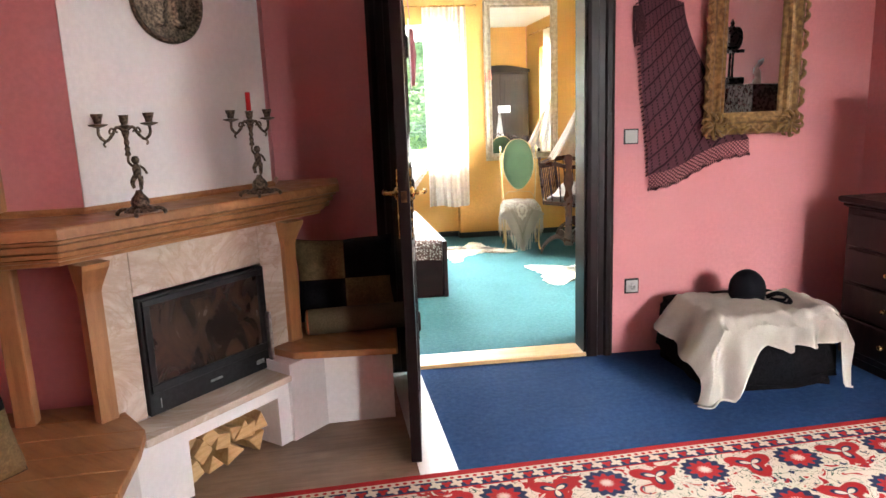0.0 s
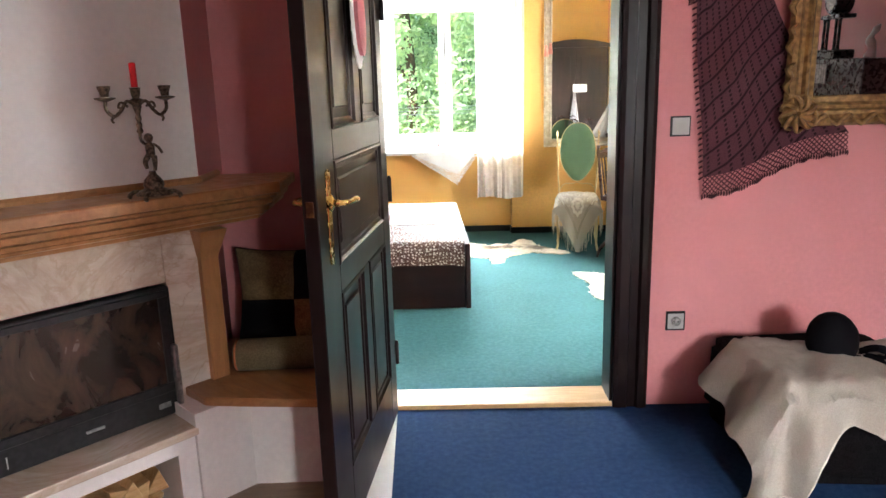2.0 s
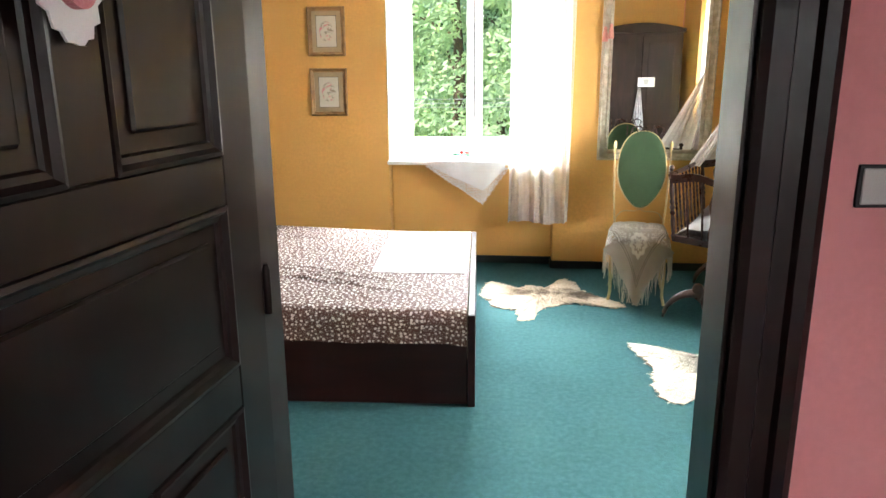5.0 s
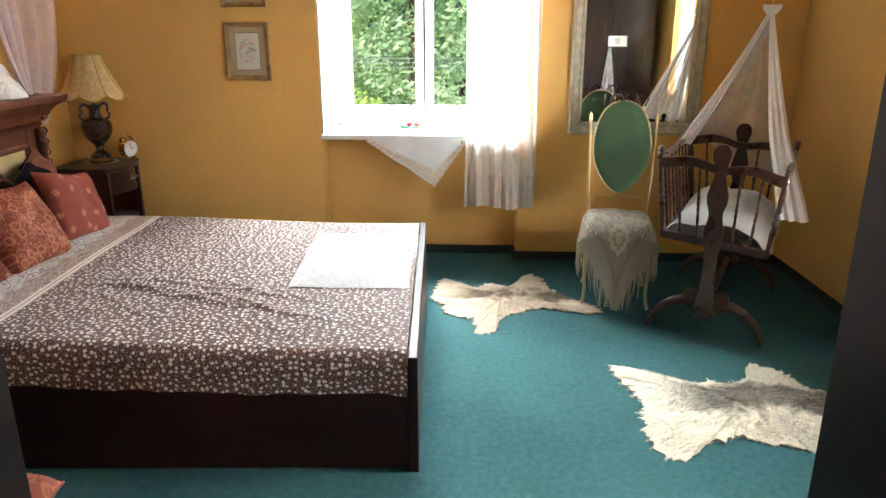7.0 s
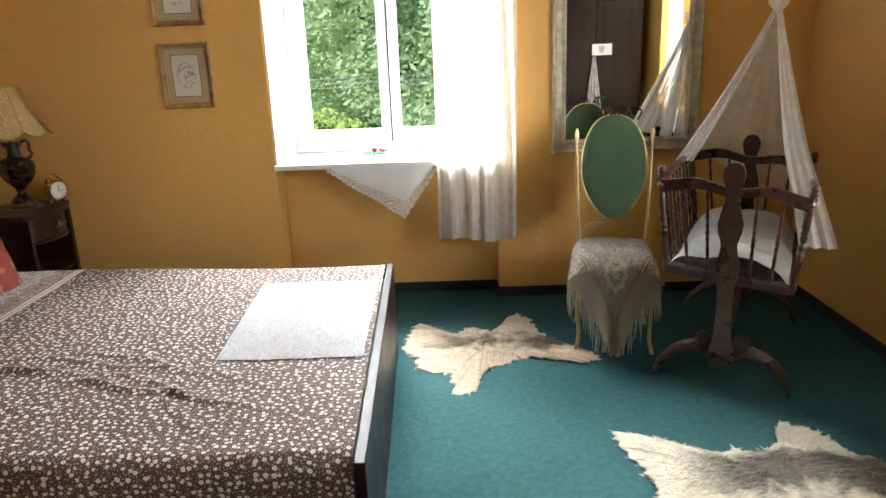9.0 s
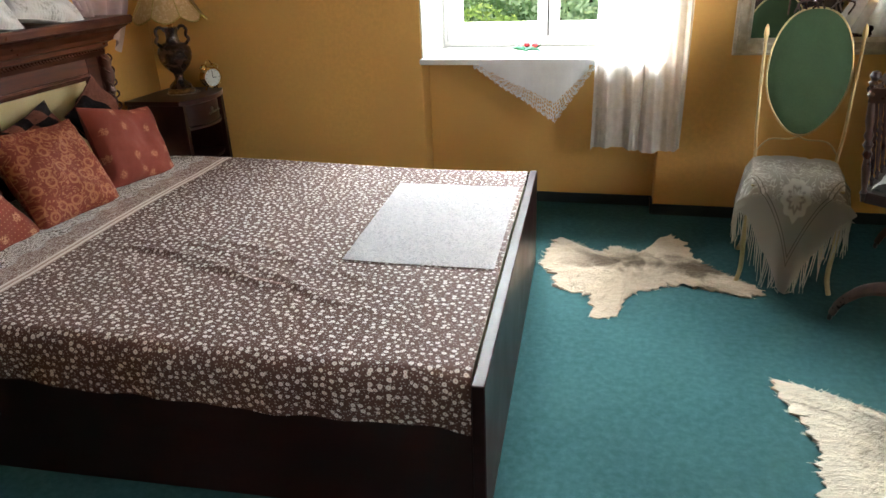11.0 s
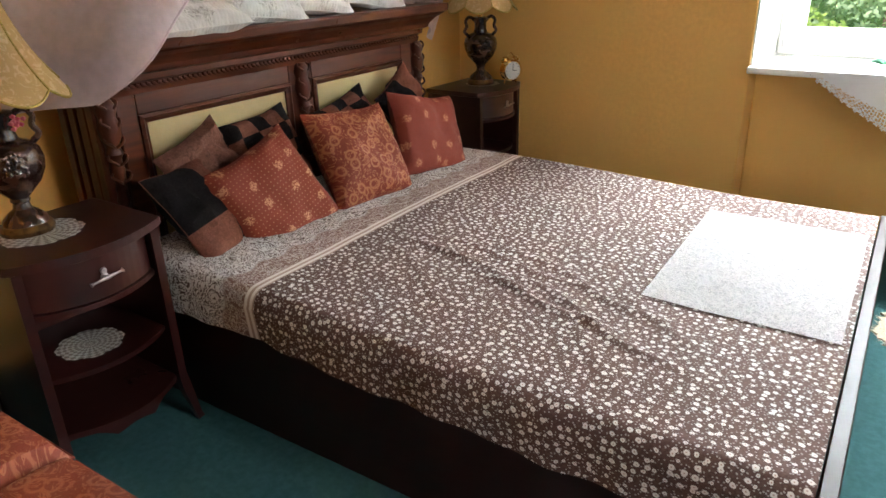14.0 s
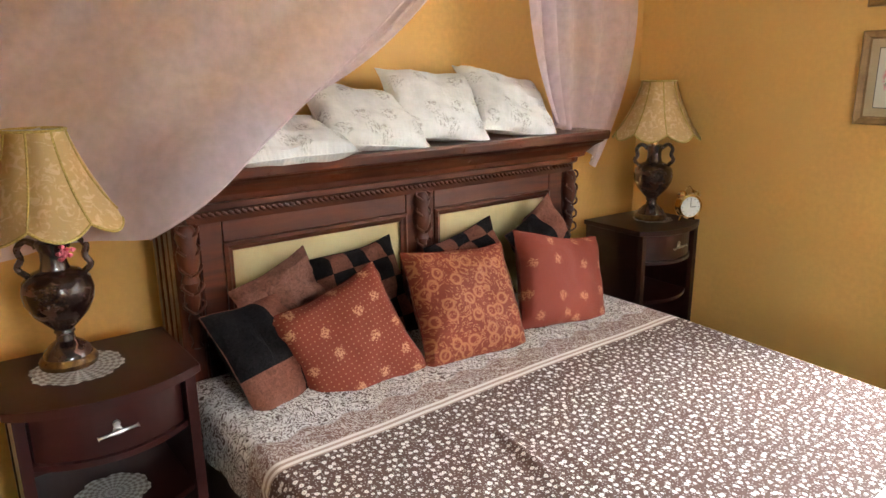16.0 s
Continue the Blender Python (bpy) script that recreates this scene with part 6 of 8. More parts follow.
def shawl_material():
    n = Nodes("embroidered_shawl")
    uv = n.coords("UV")
    x, y = n.split(uv)[0], n.split(uv)[1]
    ax = n.math("ABSOLUTE", x)
    r = n.math("SQRT", n.math("ADD", n.math("MULTIPLY", x, x), n.math("MULTIPLY", n.math("ADD", y, 0.16), n.math("ADD", y, 0.16))))
    petal = n.math("MULTIPLY", n.math("SINE", n.math("MULTIPLY", n.math("ARCTAN2", n.math("ADD", y, 0.16), x), 9.0)), 0.006)
    rose = n.below(n.math("ABSOLUTE", n.math("SUBTRACT", n.math("ADD", r, petal), 0.055)), 0.014, 0.004)
    core = n.below(n.math("ADD", r, petal), 0.026, 0.005)
    w = n.noise(n.join(ax, y), 17, 3, 0.5, 2.0)
    scroll = n.below(n.math("ABSOLUTE", n.math("SUBTRACT", w, 0.5)), 0.028, 0.012)
    m = n.math("MAXIMUM", n.math("MAXIMUM", rose, core), n.math("MULTIPLY", scroll, n.below(n.math("ABSOLUTE", n.math("ADD", y, 0.02)), 0.15, 0.02)))
    # stripes parallel to the two hanging edges
    edge = n.math("ADD", n.math("MULTIPLY", ax, 1.35), n.math("MULTIPLY", y, -1.0))
    s1 = n.below(n.math("ABSOLUTE", n.math("SUBTRACT", edge, 0.345)), 0.004, 0.002)
    s2 = n.below(n.math("ABSOLUTE", n.math("SUBTRACT", edge, 0.375)), 0.004, 0.002)
    col = n.mix(m, (0.44, 0.40, 0.34), (0.76, 0.73, 0.66))
    col = n.mix(n.math("MULTIPLY", n.math("MAXIMUM", s1, s2), 0.7), col, (0.10, 0.08, 0.06))
    fine = n.noise(uv, 500, 2)
    n.done(col, 0.85, n.bump(n.math("ADD", m, fine), 0.4, 0.003), spec=0.12)
    tr = n.node("ShaderNodeBsdfTranslucent", Color=col)
    mx = n.node("ShaderNodeMixShader")
    mx.inputs[0].default_value = 0.55
    n.t.links.new(n.bsdf.outputs[0], mx.inputs[1])
    n.t.links.new(tr.outputs[0], mx.inputs[2])
    n.t.links.new(mx.outputs[0], n.out.inputs[0])
    return n.mat


M_SHAWL = shawl_material()


def shawl_pt(u, v):
    """u across (-1 to 1), v from the back of the seat to the hanging point."""
    a = (u * 2 - 1)
    s = v * 0.80                       # length of cloth from the back edge
    front = 0.40
    half = 0.185
    x = a * (half + 0.02)
    hang = 0.0
    if s < front:
        y, z = 0.19 - s, 0.487 + 0.006 * noise.noise(Vector((a * 3, s * 12, 1)))
        z -= 0.055 * max(0, (s - front + 0.11) / 0.11) ** 2 + 0.03 * abs(a) ** 4 + 0.012 * max(0, noise.noise(Vector((a * 5, s * 9, 4)))) - 0.004
        y -= 0.0
    else:
        t = s - front
        reach = 0.47 * (1 - abs(a) * 0.95)
        t = t / 0.40 * reach
        y = 0.19 - front - 0.012 * math.sin(a * 9) * (t / 0.3) - 0.02 * math.sin(min(1, t / 0.1) * 1.57)
        z = 0.436 - t - 0.03 * abs(a) ** 4
        x *= 1 - 0.25 * (t / 0.42) ** 2 if abs(a) < 0.5 else 1 - 0.05 * t
    if abs(a) > 0.86:
        k = (abs(a) - 0.86) / 0.14
        drop = 0.19 * k * (0.8 + 0.3 * math.sin(s * 12)) * (1 if s < front else 0.25)
        z -= drop
        x = math.copysign(0.190 + 0.03 * k + 0.008 * math.sin(s * 30), a)
    return Vector((x, y, z))


shawl = thing("fringed_shawl", ch.matrix_world.copy(), "cream embroidered shawl with long fringe draped over the seat", "shawl")
part("shawl_cloth", sheet(56, 44, shawl_pt, uv=lambda u, v: ((u * 2 - 1) * 0.26, 0.19 - v * 0.68)), M_SHAWL, shawl, smooth=True)
M_FRINGE = cloth("cream_fringe", (0.42, 0.38, 0.31), (0.62, 0.58, 0.50), 500, 0.9)
bm = bmesh.new()
for k in range(58):
    u = (k + 0.5) / 58
    p = shawl_pt(u, 1.0)
    ln = min(random.uniform(0.09, 0.16), p.z - 0.012)
    sway = random.uniform(-0.02, 0.02)
    tube(curve_points([p + Vector((0, 0, 0.006)), p + Vector((sway * 0.3, -0.004, -ln * 0.4)), p + Vector((sway, random.uniform(-0.012, 0.004), -ln))], 5), [0.0038, 0.003, 0.003, 0.0025, 0.002, 0.0015], 4, bm)
for s in (0.0, 1.0):
    for k in range(20):
        p = shawl_pt(s, 0.03 + 0.47 * k / 20)
        ln = random.uniform(0.10, 0.17)
        tube(curve_points([p + Vector((0, 0, 0.006)), p + Vector((0, random.uniform(-0.01, 0.01), -ln * 0.5)), p + Vector((random.uniform(-0.01, 0.01), random.uniform(-0.02, 0.02), -ln))], 5), [0.0038, 0.003, 0.003, 0.0025, 0.002, 0.0015], 4, bm)
tagged(part("fringe", bm, M_FRINGE, shawl, "knotted cream fringe"), kind="stuff")

# ---- cradle ----
cr = thing("cradle", Matrix.Translation((2.46, 6.40, 0)) @ pose(0, 0, 0, 0, 0, -28.7), "dark turned wood swinging cradle on a pedestal stand", "cradle")
LEN = 0.88
for y, nm in ((0.0, "near"), (LEN, "far")):
    outline = [(0.040, 0.10), (0.050, 0.13), (0.052, 0.18), (0.034, 0.24), (0.030, 0.36), (0.032, 0.46), (0.044, 0.54), (0.046, 0.58), (0.030, 0.63), (0.028, 0.66), (0.046, 0.71), (0.050, 0.75), (0.038, 0.80), (0.024, 0.84), (0.022, 0.875), (0.026, 0.895), (0.037, 0.920), (0.043, 0.945), (0.042, 0.965), (0.034, 0.985), (0.020, 0.997), (0.006, 1.001)]
    poly = [(x, z) for x, z in outline] + [(-x, z) for x, z in outline[::-1]]
    bm = prism(poly, -0.012, 0.012, 0.003)
    part("stand_post", bm, M_CRADLE, cr, smooth=False).matrix_local = Matrix.Translation((0, y - (0.025 if y == 0 else -0.025), 0)) @ pose(0, 0, 0, 90)
    for s in (1, -1):
        pts = curve_points([(s * 0.03, y, 0.15), (s * 0.09, y, 0.185), (s * 0.18, y, 0.16), (s * 0.25, y, 0.09), (s * 0.275, y, 0.03)], 12)
        part("stand_foot", tube(pts, [0.034, 0.034, 0.034, 0.032, 0.030, 0.027, 0.026, 0.024, 0.022, 0.020, 0.019, 0.018, 0.018], 8, squash=0.6), M_CRADLE, cr, smooth=True)
        part("boss", turned([(0.012, -0.006), (0.034, -0.002), (0.034, 0.012), (0.026, 0.016), (0.010, 0.010)], 18, m=Matrix.Translation((s * 0.075, y - 0.012, 0.225)) @ pose(0, 0, 0, 90)), M_CRADLE, cr, smooth=True)
        part("castor", turned([(0.010, -0.008), (0.014, -0.006), (0.014, 0.006), (0.010, 0.008)], 12, m=Matrix.Translation((s * 0.278, y, 0.014)) @ pose(0, 0, 0, 0, 90)), M_IRON, cr, "small black castor")
part("stretcher", tube([(0, 0.0, 0.17), (0, LEN * 0.5, 0.17), (0, LEN, 0.17)], [0.016, 0.02, 0.016], 8), M_CRADLE, cr, smooth=True)

TILT_C = pose(0, 0, 0, 0, 5)


def in_crib(x, y, z):
    return Matrix.Translation((0, 0, 0.90)) @ TILT_C @ Vector((x, y, z - 0.90))


def baluster(a, b, fat=1.0, n=8):
    """A turned bar with beads between two points."""
    a, b = Vector(a), Vector(b)
    rows = [(0, .8), (.05, .8), (.08, 1.25), (.11, .7), (.2, .95), (.3, 1.15), (.38, .8), (.42, 1.3), (.46, .8), (.5, 1.4), (.54, .8), (.58, 1.3), (.62, .8), (.7, 1.15), (.8, .95), (.89, .7), (.92, 1.25), (.95, .8), (1, .8)]
    return tube([a.lerp(b, t) for t, _ in rows], [0.0068 * fat * r for _, r in rows], n)


ZB, ZT, WB, WT, OFF = 0.515, 0.885, 0.248, 0.292, 0.036
body = part("crib", boxes((OFF - WB, OFF + WB, 0.02, LEN - 0.02, 0.495, 0.507)), M_CRADLE, cr, "dark turned wood crib")
body.matrix_local = Matrix.Translation((0, 0, 0.90)) @ TILT_C @ Matrix.Translation((0, 0, -0.90))
for s in (1, -1):
    part("side_rail", tube([(s * WT, 0, ZT), (s * WT, LEN, ZT)], 0.016, 8), M_CRADLE, body, smooth=True)
    part("side_rail", tube([(s * WB + OFF, 0, ZB - 0.012), (s * WB + OFF, LEN, ZB - 0.012)], 0.017, 8), M_CRADLE, body, smooth=True)
    for y in (0, LEN):
        part("corner_post", baluster((s * WB + OFF, y, ZB - 0.03), (s * WT, y, ZT + 0.015), 1.9, 10), M_CRADLE, body, smooth=True)
        part("post_knob", turned([(0.010, 0), (0.017, 0.008), (0.010, 0.018), (0.019, 0.032), (0.014, 0.048), (0.004, 0.052)], 12, m=Matrix.Translation((s * WT, y, ZT + 0.012))), M_CRADLE, body, smooth=True)
    for k in range(1, 9):
        y = LEN * k / 9
        part("baluster", baluster((s * WB + OFF, y, ZB), (s * WT, y, ZT)), M_CRADLE, body, smooth=True)
for y in (0, LEN):
    bm = bmesh.new()
    pts = []
    n = 20
    top = [(-WT + 2 * WT * i / n, ZT + 0.018 - 0.012 * math.cos(i / n * 4 * math.pi)) for i in range(n + 1)]
    bot = [(x, z - 0.045 - 0.008 * math.cos(i / n * 2 * math.pi)) for i, (x, z) in enumerate(top)]
    pb_ = prism(top + bot[::-1], -0.011, 0.011, 0.003)
    ob = part("end_rail", pb_, M_CRADLE, body)
    ob.matrix_local = Matrix.Translation((0, y, 0)) @ pose(0, 0, 0, 90)
    part("end_rail", boxes((OFF - WB, OFF + WB, y - 0.012, y + 0.012, ZB - 0.032, ZB + 0.008), bevel=0.004), M_CRADLE, body)
    for k in range(1, 6):
        if k == 3:
            continue
        f = k / 6 * 2 - 1
        part("baluster", baluster((f * WB + OFF, y, ZB), (f * WT, y, ZT - 0.02)), M_CRADLE, body, smooth=True)


def bed_pt(u, v):
    x, y = OFF + (u * 2 - 1) * (WB - 0.012), 0.015 + v * (LEN - 0.03)
    z = 0.5200 + 0.070 * (1 - abs(u * 2 - 1) ** 6) + 0.03 * noise.noise(Vector((x * 6, y * 6, 0))) + 0.012 * noise.noise(Vector((x * 16, y * 14, 3))) + 0.07 * math.exp(-((v - 0.75) / 0.2) ** 2) * (1 - abs(u * 2 - 1) ** 4)
    return Vector((x, y, z))


bedding = solid("cradle_bedding", sheet(30, 40, bed_pt, 0.012), M_WHITE_CLOTH, "white mattress and bedding lying in the cradle", "bedding", smooth=True, m=Matrix.Translation((2.46, 6.40, 0)) @ pose(0, 0, 0, 0, 0, -28.7) @ Matrix.Translation((0, 0, 0.90)) @ TILT_C @ Matrix.Translation((0, 0, -0.90)))
# tulle over the cradle
veil = thing("cradle_veil", cr.matrix_world.copy(), "white tulle veil hanging in a tent over the cradle", "veil")
TOP = Vector((0.075, 0.74, 1.63))


M_BAND = sheer("white_gathered_tulle", (0.88, 0.87, 0.86), 0.06)


def veil_side(s):
    def pt(u, v):
        # u runs along the cradle, v from the top down
        low = Vector((0.315, 0.26 + 0.74 * u, 0.60)) if s > 0 else Vector((-0.29, 0.62 + 0.38 * u, 0.90))
        mid = TOP.lerp(low, 0.5) + Vector((-s * 0.02, 0, -0.03))
        a = (1 - v) ** 2 * TOP + 2 * v * (1 - v) * mid + v * v * low
        if s > 0 and v > 0.6:
            a.x += 0.02 * math.sin((v - 0.6) * 4)
        return a + Vector((s * 0.014 * math.sin(u * 26) * (0.25 + v), 0.008 * math.sin(u * 26 + 1.5), 0.006 * math.sin(u * 31) * v))
    return pt


for s in (1, -1):
    part("veil_side", sheet(70, 26, veil_side(s)), M_TULLE, veil, smooth=True)
    part("veil_band", sheet(16, 26, lambda u, v, s=s: veil_side(s)(0.0, v) + Vector((-s * (0.02 + 0.13 * v * (1 if s > 0 else 0.5)) * (u - 0.5), -0.012 - 0.012 * math.sin(u * 19 + v * 3) * (0.3 + v), 0.0))), M_BAND, veil, "gathered white edge of the veil", True)


def veil_back(u, v):
    a, b = veil_side(-1)(1.0, v), veil_side(1)(1.0, v)
    p = a.lerp(b, u)
    return p + Vector((0, 0.015 * math.sin(u * 20) * v + 0.02 * v, 0))


part("veil_back", sheet(40, 24, veil_back), M_TULLE, veil, smooth=True)
bm = bmesh.new()
for k in range(12):
    a = k * math.pi / 6
    tube([TOP + Vector((0.01 * math.cos(a), 0.01 * math.sin(a), -0.03)), TOP + Vector((0.035 * math.cos(a), 0.035 * math.sin(a), 0.004)), TOP + Vector((0.045 * math.cos(a + .3), 0.045 * math.sin(a + .3), 0.022))], [0.008, 0.012, 0.004], 6, bm)
part("veil_gather", bm, M_WHITE_CLOTH, veil, "gathered tulle top", True)
part("veil_cord", tube([(TOP.x, TOP.y, TOP.z - 0.01), (TOP.x, TOP.y, 2.2), (TOP.x, TOP.y, CEIL)], 0.002, 6), M_WHITE_CLOTH, veil, smooth=True)

# ---- hides on the carpet ----
def hide(name, ctrl, label, belly, back, centre, seed):
    n = Nodes(name)
    o = n.coords()
    f = n.noise(n.scaled(o, (0.7, 3.6, 1.0)), 26, 5, 0.75, 1.2)
    g = n.noise(o, 5.0, 4, 0.6, 0.6)
    x, y = n.split(o)[0], n.split(o)[1]
    ridge = n.math("SUBTRACT", n.math("ABSOLUTE", n.math("SUBTRACT", y, centre)), n.math("MULTIPLY", n.math("SUBTRACT", g, 0.45), 0.5))
    m = n.math("MULTIPLY", n.below(ridge, 0.10 if seed == 2 else 0.05, 0.045), n.below(n.math("ABSOLUTE", n.math("SUBTRACT", x, 0.12)), 0.36, 0.10))
    col = n.mix(n.span(f, 0.3, 0.7), tint(belly, 0.70), tint(belly, 1.18))
    col = n.mix(m, col, n.mix(n.span(f, 0.36, 0.66), tint(back, 0.5), tint(belly, 0.36)))
    mat_ = n.done(col, 0.95, n.bump(f, 0.8, 0.012), spec=0.08)
    cx = sum(p[0] for p in ctrl) / len(ctrl)
    cy = sum(p[1] for p in ctrl) / len(ctrl)
    out = []
    k = len(ctrl)
    for i in range(k):
        a, b = Vector(ctrl[i]), Vector(ctrl[(i + 1) % k])
        steps = max(3, int((b - a).length / 0.012))
        nrm = Vector((-(b - a).y, (b - a).x)).normalized()
        for j in range(steps):
            p = a.lerp(b, j / steps) + nrm * (0.022 * noise.noise(Vector((i * 7 + j * 0.9, seed, 0))) + 0.030 * noise.noise(Vector((i * 7 + j * 0.35, seed, 5))) + 0.034 * abs(noise.noise(Vector((i * 5 + j * 1.3, seed, 9)))) + 0.006 * math.sin(j / steps * math.pi) * (1 if i % 2 else -1))
            out.append(p - Vector((cx, cy)))
    bm = bmesh.new()
    rings = []
    R = 9
    for r in range(1, R + 1):
        t = r / R
        rings.append([bm.verts.new((p.x * t, p.y * t, 0.003 + 0.013 * (1 - t ** 4) + 0.020 * abs(noise.noise(Vector((p.x * t * 9, p.y * t * 7, seed)))) * (1.3 - t * 0.4))) for p in out])
    c = bm.verts.new((0, 0, 0.02))
    m_ = len(out)
    for i in range(m_):
        bm.faces.new((c, rings[0][i], rings[0][(i + 1) % m_]))
        for r in range(R - 1):
            bm.faces.new((rings[r][i], rings[r + 1][i], rings[r + 1][(i + 1) % m_], rings[r][(i + 1) % m_]))
    low = [bm.verts.new((v.co.x, v.co.y, 0.0)) for v in rings[-1]]
    for i in range(m_):
        bm.faces.new((rings[-1][i], low[i], low[(i + 1) % m_], rings[-1][(i + 1) % m_]))
    t_ = thing("animal_hide", Matrix.Translation((cx, cy, 0.0005)), label, "rug", "hides on the bedroom carpet")
    part("hide_skin", bm, mat_, t_, smooth=True)
    # tufts of hair over the skin
    hb_ = bmesh.new()
    for _ in range(5200):
        i = random.randrange(m_)
        q = math.sqrt(random.random()) * 1.01
        p = out[i] * q
        z = 0.003 + 0.013 * (1 - min(1, q) ** 4) + 0.010
        ang = 0.15 * math.sin(p.x * 9) + random.uniform(-0.5, 0.5) + (math.pi * 0.04)
        l = random.uniform(0.008, 0.026)
        if q > 0.93:
            ang = math.atan2(p.y, p.x) + random.uniform(-0.5, 0.5)
        dx, dy = math.cos(ang) * l, math.sin(ang) * l
        wx, wy = -math.sin(ang) * 0.0028, math.cos(ang) * 0.0028
        a, b, c_ = hb_.verts.new((p.x - wx, p.y - wy, z - 0.008)), hb_.verts.new((p.x + wx, p.y + wy, z - 0.008)), hb_.verts.new((p.x + dx, p.y + dy, max(0.003, z + (0.003 if q < 0.93 else -0.006))))
        hb_.faces.new((a, b, c_))
    tagged(part("hide_hair", hb_, mat_, t_), kind="stuff")


hide("tan_hide", [(1.05, 6.93), (1.07, 7.05), (1.12, 7.27), (1.19, 7.10), (1.28, 7.06), (1.40, 7.18), (1.52, 7.10), (1.62, 7.25), (1.69, 7.37), (1.74, 7.28), (1.76, 7.10), (1.84, 6.96), (2.02, 6.72), (1.94, 6.69), (1.70, 6.80), (1.46, 6.68), (1.41, 6.62), (1.39, 6.46), (1.30, 6.43), (1.28, 6.64), (1.13, 6.70), (1.11, 6.86)],
     "pale cream and tan deer hide lying on the teal carpet", (0.58, 0.48, 0.36), (0.16, 0.11, 0.07), 0.04, 1)
hide("grey_hide", [(1.90, 6.06), (1.97, 6.03), (2.10, 5.93), (2.25, 5.87), (2.42, 5.87), (2.52, 5.95), (2.57, 6.07), (2.66, 6.00), (2.70, 5.85), (2.80, 5.76), (2.86, 5.60), (2.98, 5.47), (2.80, 5.48), (2.74, 5.38), (2.68, 5.22), (2.60, 5.33), (2.42, 5.385), (2.24, 5.45), (2.12, 5.42), (2.00, 5.29), (1.91, 5.36), (1.91, 5.48), (1.96, 5.68), (1.93, 5.86)],
     "cream and grey furry hide lying on the teal carpet", (0.70, 0.64, 0.51), (0.085, 0.078, 0.075), 0.07, 2)

# ---- canopy veil over the headboard ----
can = thing("bed_canopy", Matrix.Translation((0, 0, 0)), "pinkish sheer canopy veil draped over the headboard", "canopy")
APEX = Vector((-1.20, 6.95, 2.62))


def left_drape(u, v):
    # u = 0 at the wall edge, u = 1 at the front edge that crosses the shelf
    low = Vector((-1.42, 4.25, 0.90)).lerp(Vector((-0.95, 5.15, 1.045)), u)
    sag = Vector((-1.36, 4.35, 2.15)).lerp(Vector((-0.98, 6.10, 1.56)), u)
    p = (1 - v) ** 2 * APEX + 2 * v * (1 - v) * sag + v * v * low
    p.x += 0.11 * math.exp(-((p.y - 5.25) / 0.22) ** 2 - ((p.z - 1.18) / 0.22) ** 2)
    return p + Vector(((0.018 * math.sin(u * 21 + v * 2) + 0.004 * math.sin(u * 50 + 4 * v)) * (0.3 + 0.7 * math.sin(v * 3)), 0, 0.01 * math.sin(u * 17)))


def right_drape(u, v):
    low = Vector((-1.16, 6.93, 1.22)).lerp(Vector((-1.30, 7.40, 0.98)), u)
    sag = Vector((-1.14, 6.55, 1.8)).lerp(Vector((-1.24, 8.02, 1.97)), u)
    p = (1 - v) ** 2 * APEX + 2 * v * (1 - v) * sag + v * v * low
    return p + Vector((0.028 * math.sin(u * 24 + v), 0, 0.015 * math.sin(u * 11)))


def loose_fold(u, v):
    """A narrow second layer that leaves the front edge of the veil above the shelf."""
    p = (1 - v) ** 2 * APEX + 2 * v * (1 - v) * Vector((-1.08, 6.22, 1.57)) + v * v * Vector((-1.02, 5.58, 1.34))
    w = (u - 0.5) * 0.085 * math.sin(math.pi * min(1, v * 1.05)) ** 0.5
    return p + Vector((0.010 * math.sin(u * 15), w * 0.75, -w * 0.65))


part("veil_drape", sheet(120, 40, left_drape), M_VEIL, can, smooth=True)
part("veil_fold", sheet(14, 40, loose_fold), M_VEIL, can, smooth=True)
part("veil_drape", sheet(60, 40, right_drape), M_VEIL, can, smooth=True)
part("veil_hem", tube([left_drape(1.0, j / 40) for j in range(41)], 0.004, 6), M_VEIL, can, smooth=True)
part("gathered_strand", tube([right_drape(0.15, j / 30) + Vector((0.03, 0, 0)) for j in range(31)], [0.05 - 0.0008 * j for j in range(31)], 10, squash=0.5), M_VEIL, can, "gathered strand of veil", True)
part("canopy_ring", turned([(0.10, 2.62), (0.11, 2.63), (0.10, 2.64), (0.09, 2.63)], 24, m=Matrix.Translation((APEX.x, APEX.y, 0))), M_BRASS, can)
part("canopy_cord", tube([(APEX.x, APEX.y, 2.63), (APEX.x, APEX.y, CEIL)], 0.004, 6), M_WHITE_CLOTH, can)

# ---- rust upholstered seats ----
def round_box(x0, x1, y0, y1, z0, z1, r=0.04, seg=3):
    return box(bmesh.new(), x0, x1, y0, y1, z0, z1, bevel=r, seg=seg)


bs = thing("upholstered_bench", Matrix.Translation((0, 0, 0)), "rust red brocade upholstered bench with loose seat cushions", "bench")
part("bench_body", round_box(-1.02, 0.045, 4.02, 4.56, 0.10, 0.345, 0.03), M_RUST_SEAT, bs, "rust brocade bench body")
for x in (-0.95, -0.03):
    for y in (4.10, 4.48):
        part("leg", turned([(0.02, 0), (0.028, 0.03), (0.022, 0.10)], 12, m=Matrix.Translation((x, y, 0))), M_DARKWOOD, bs)


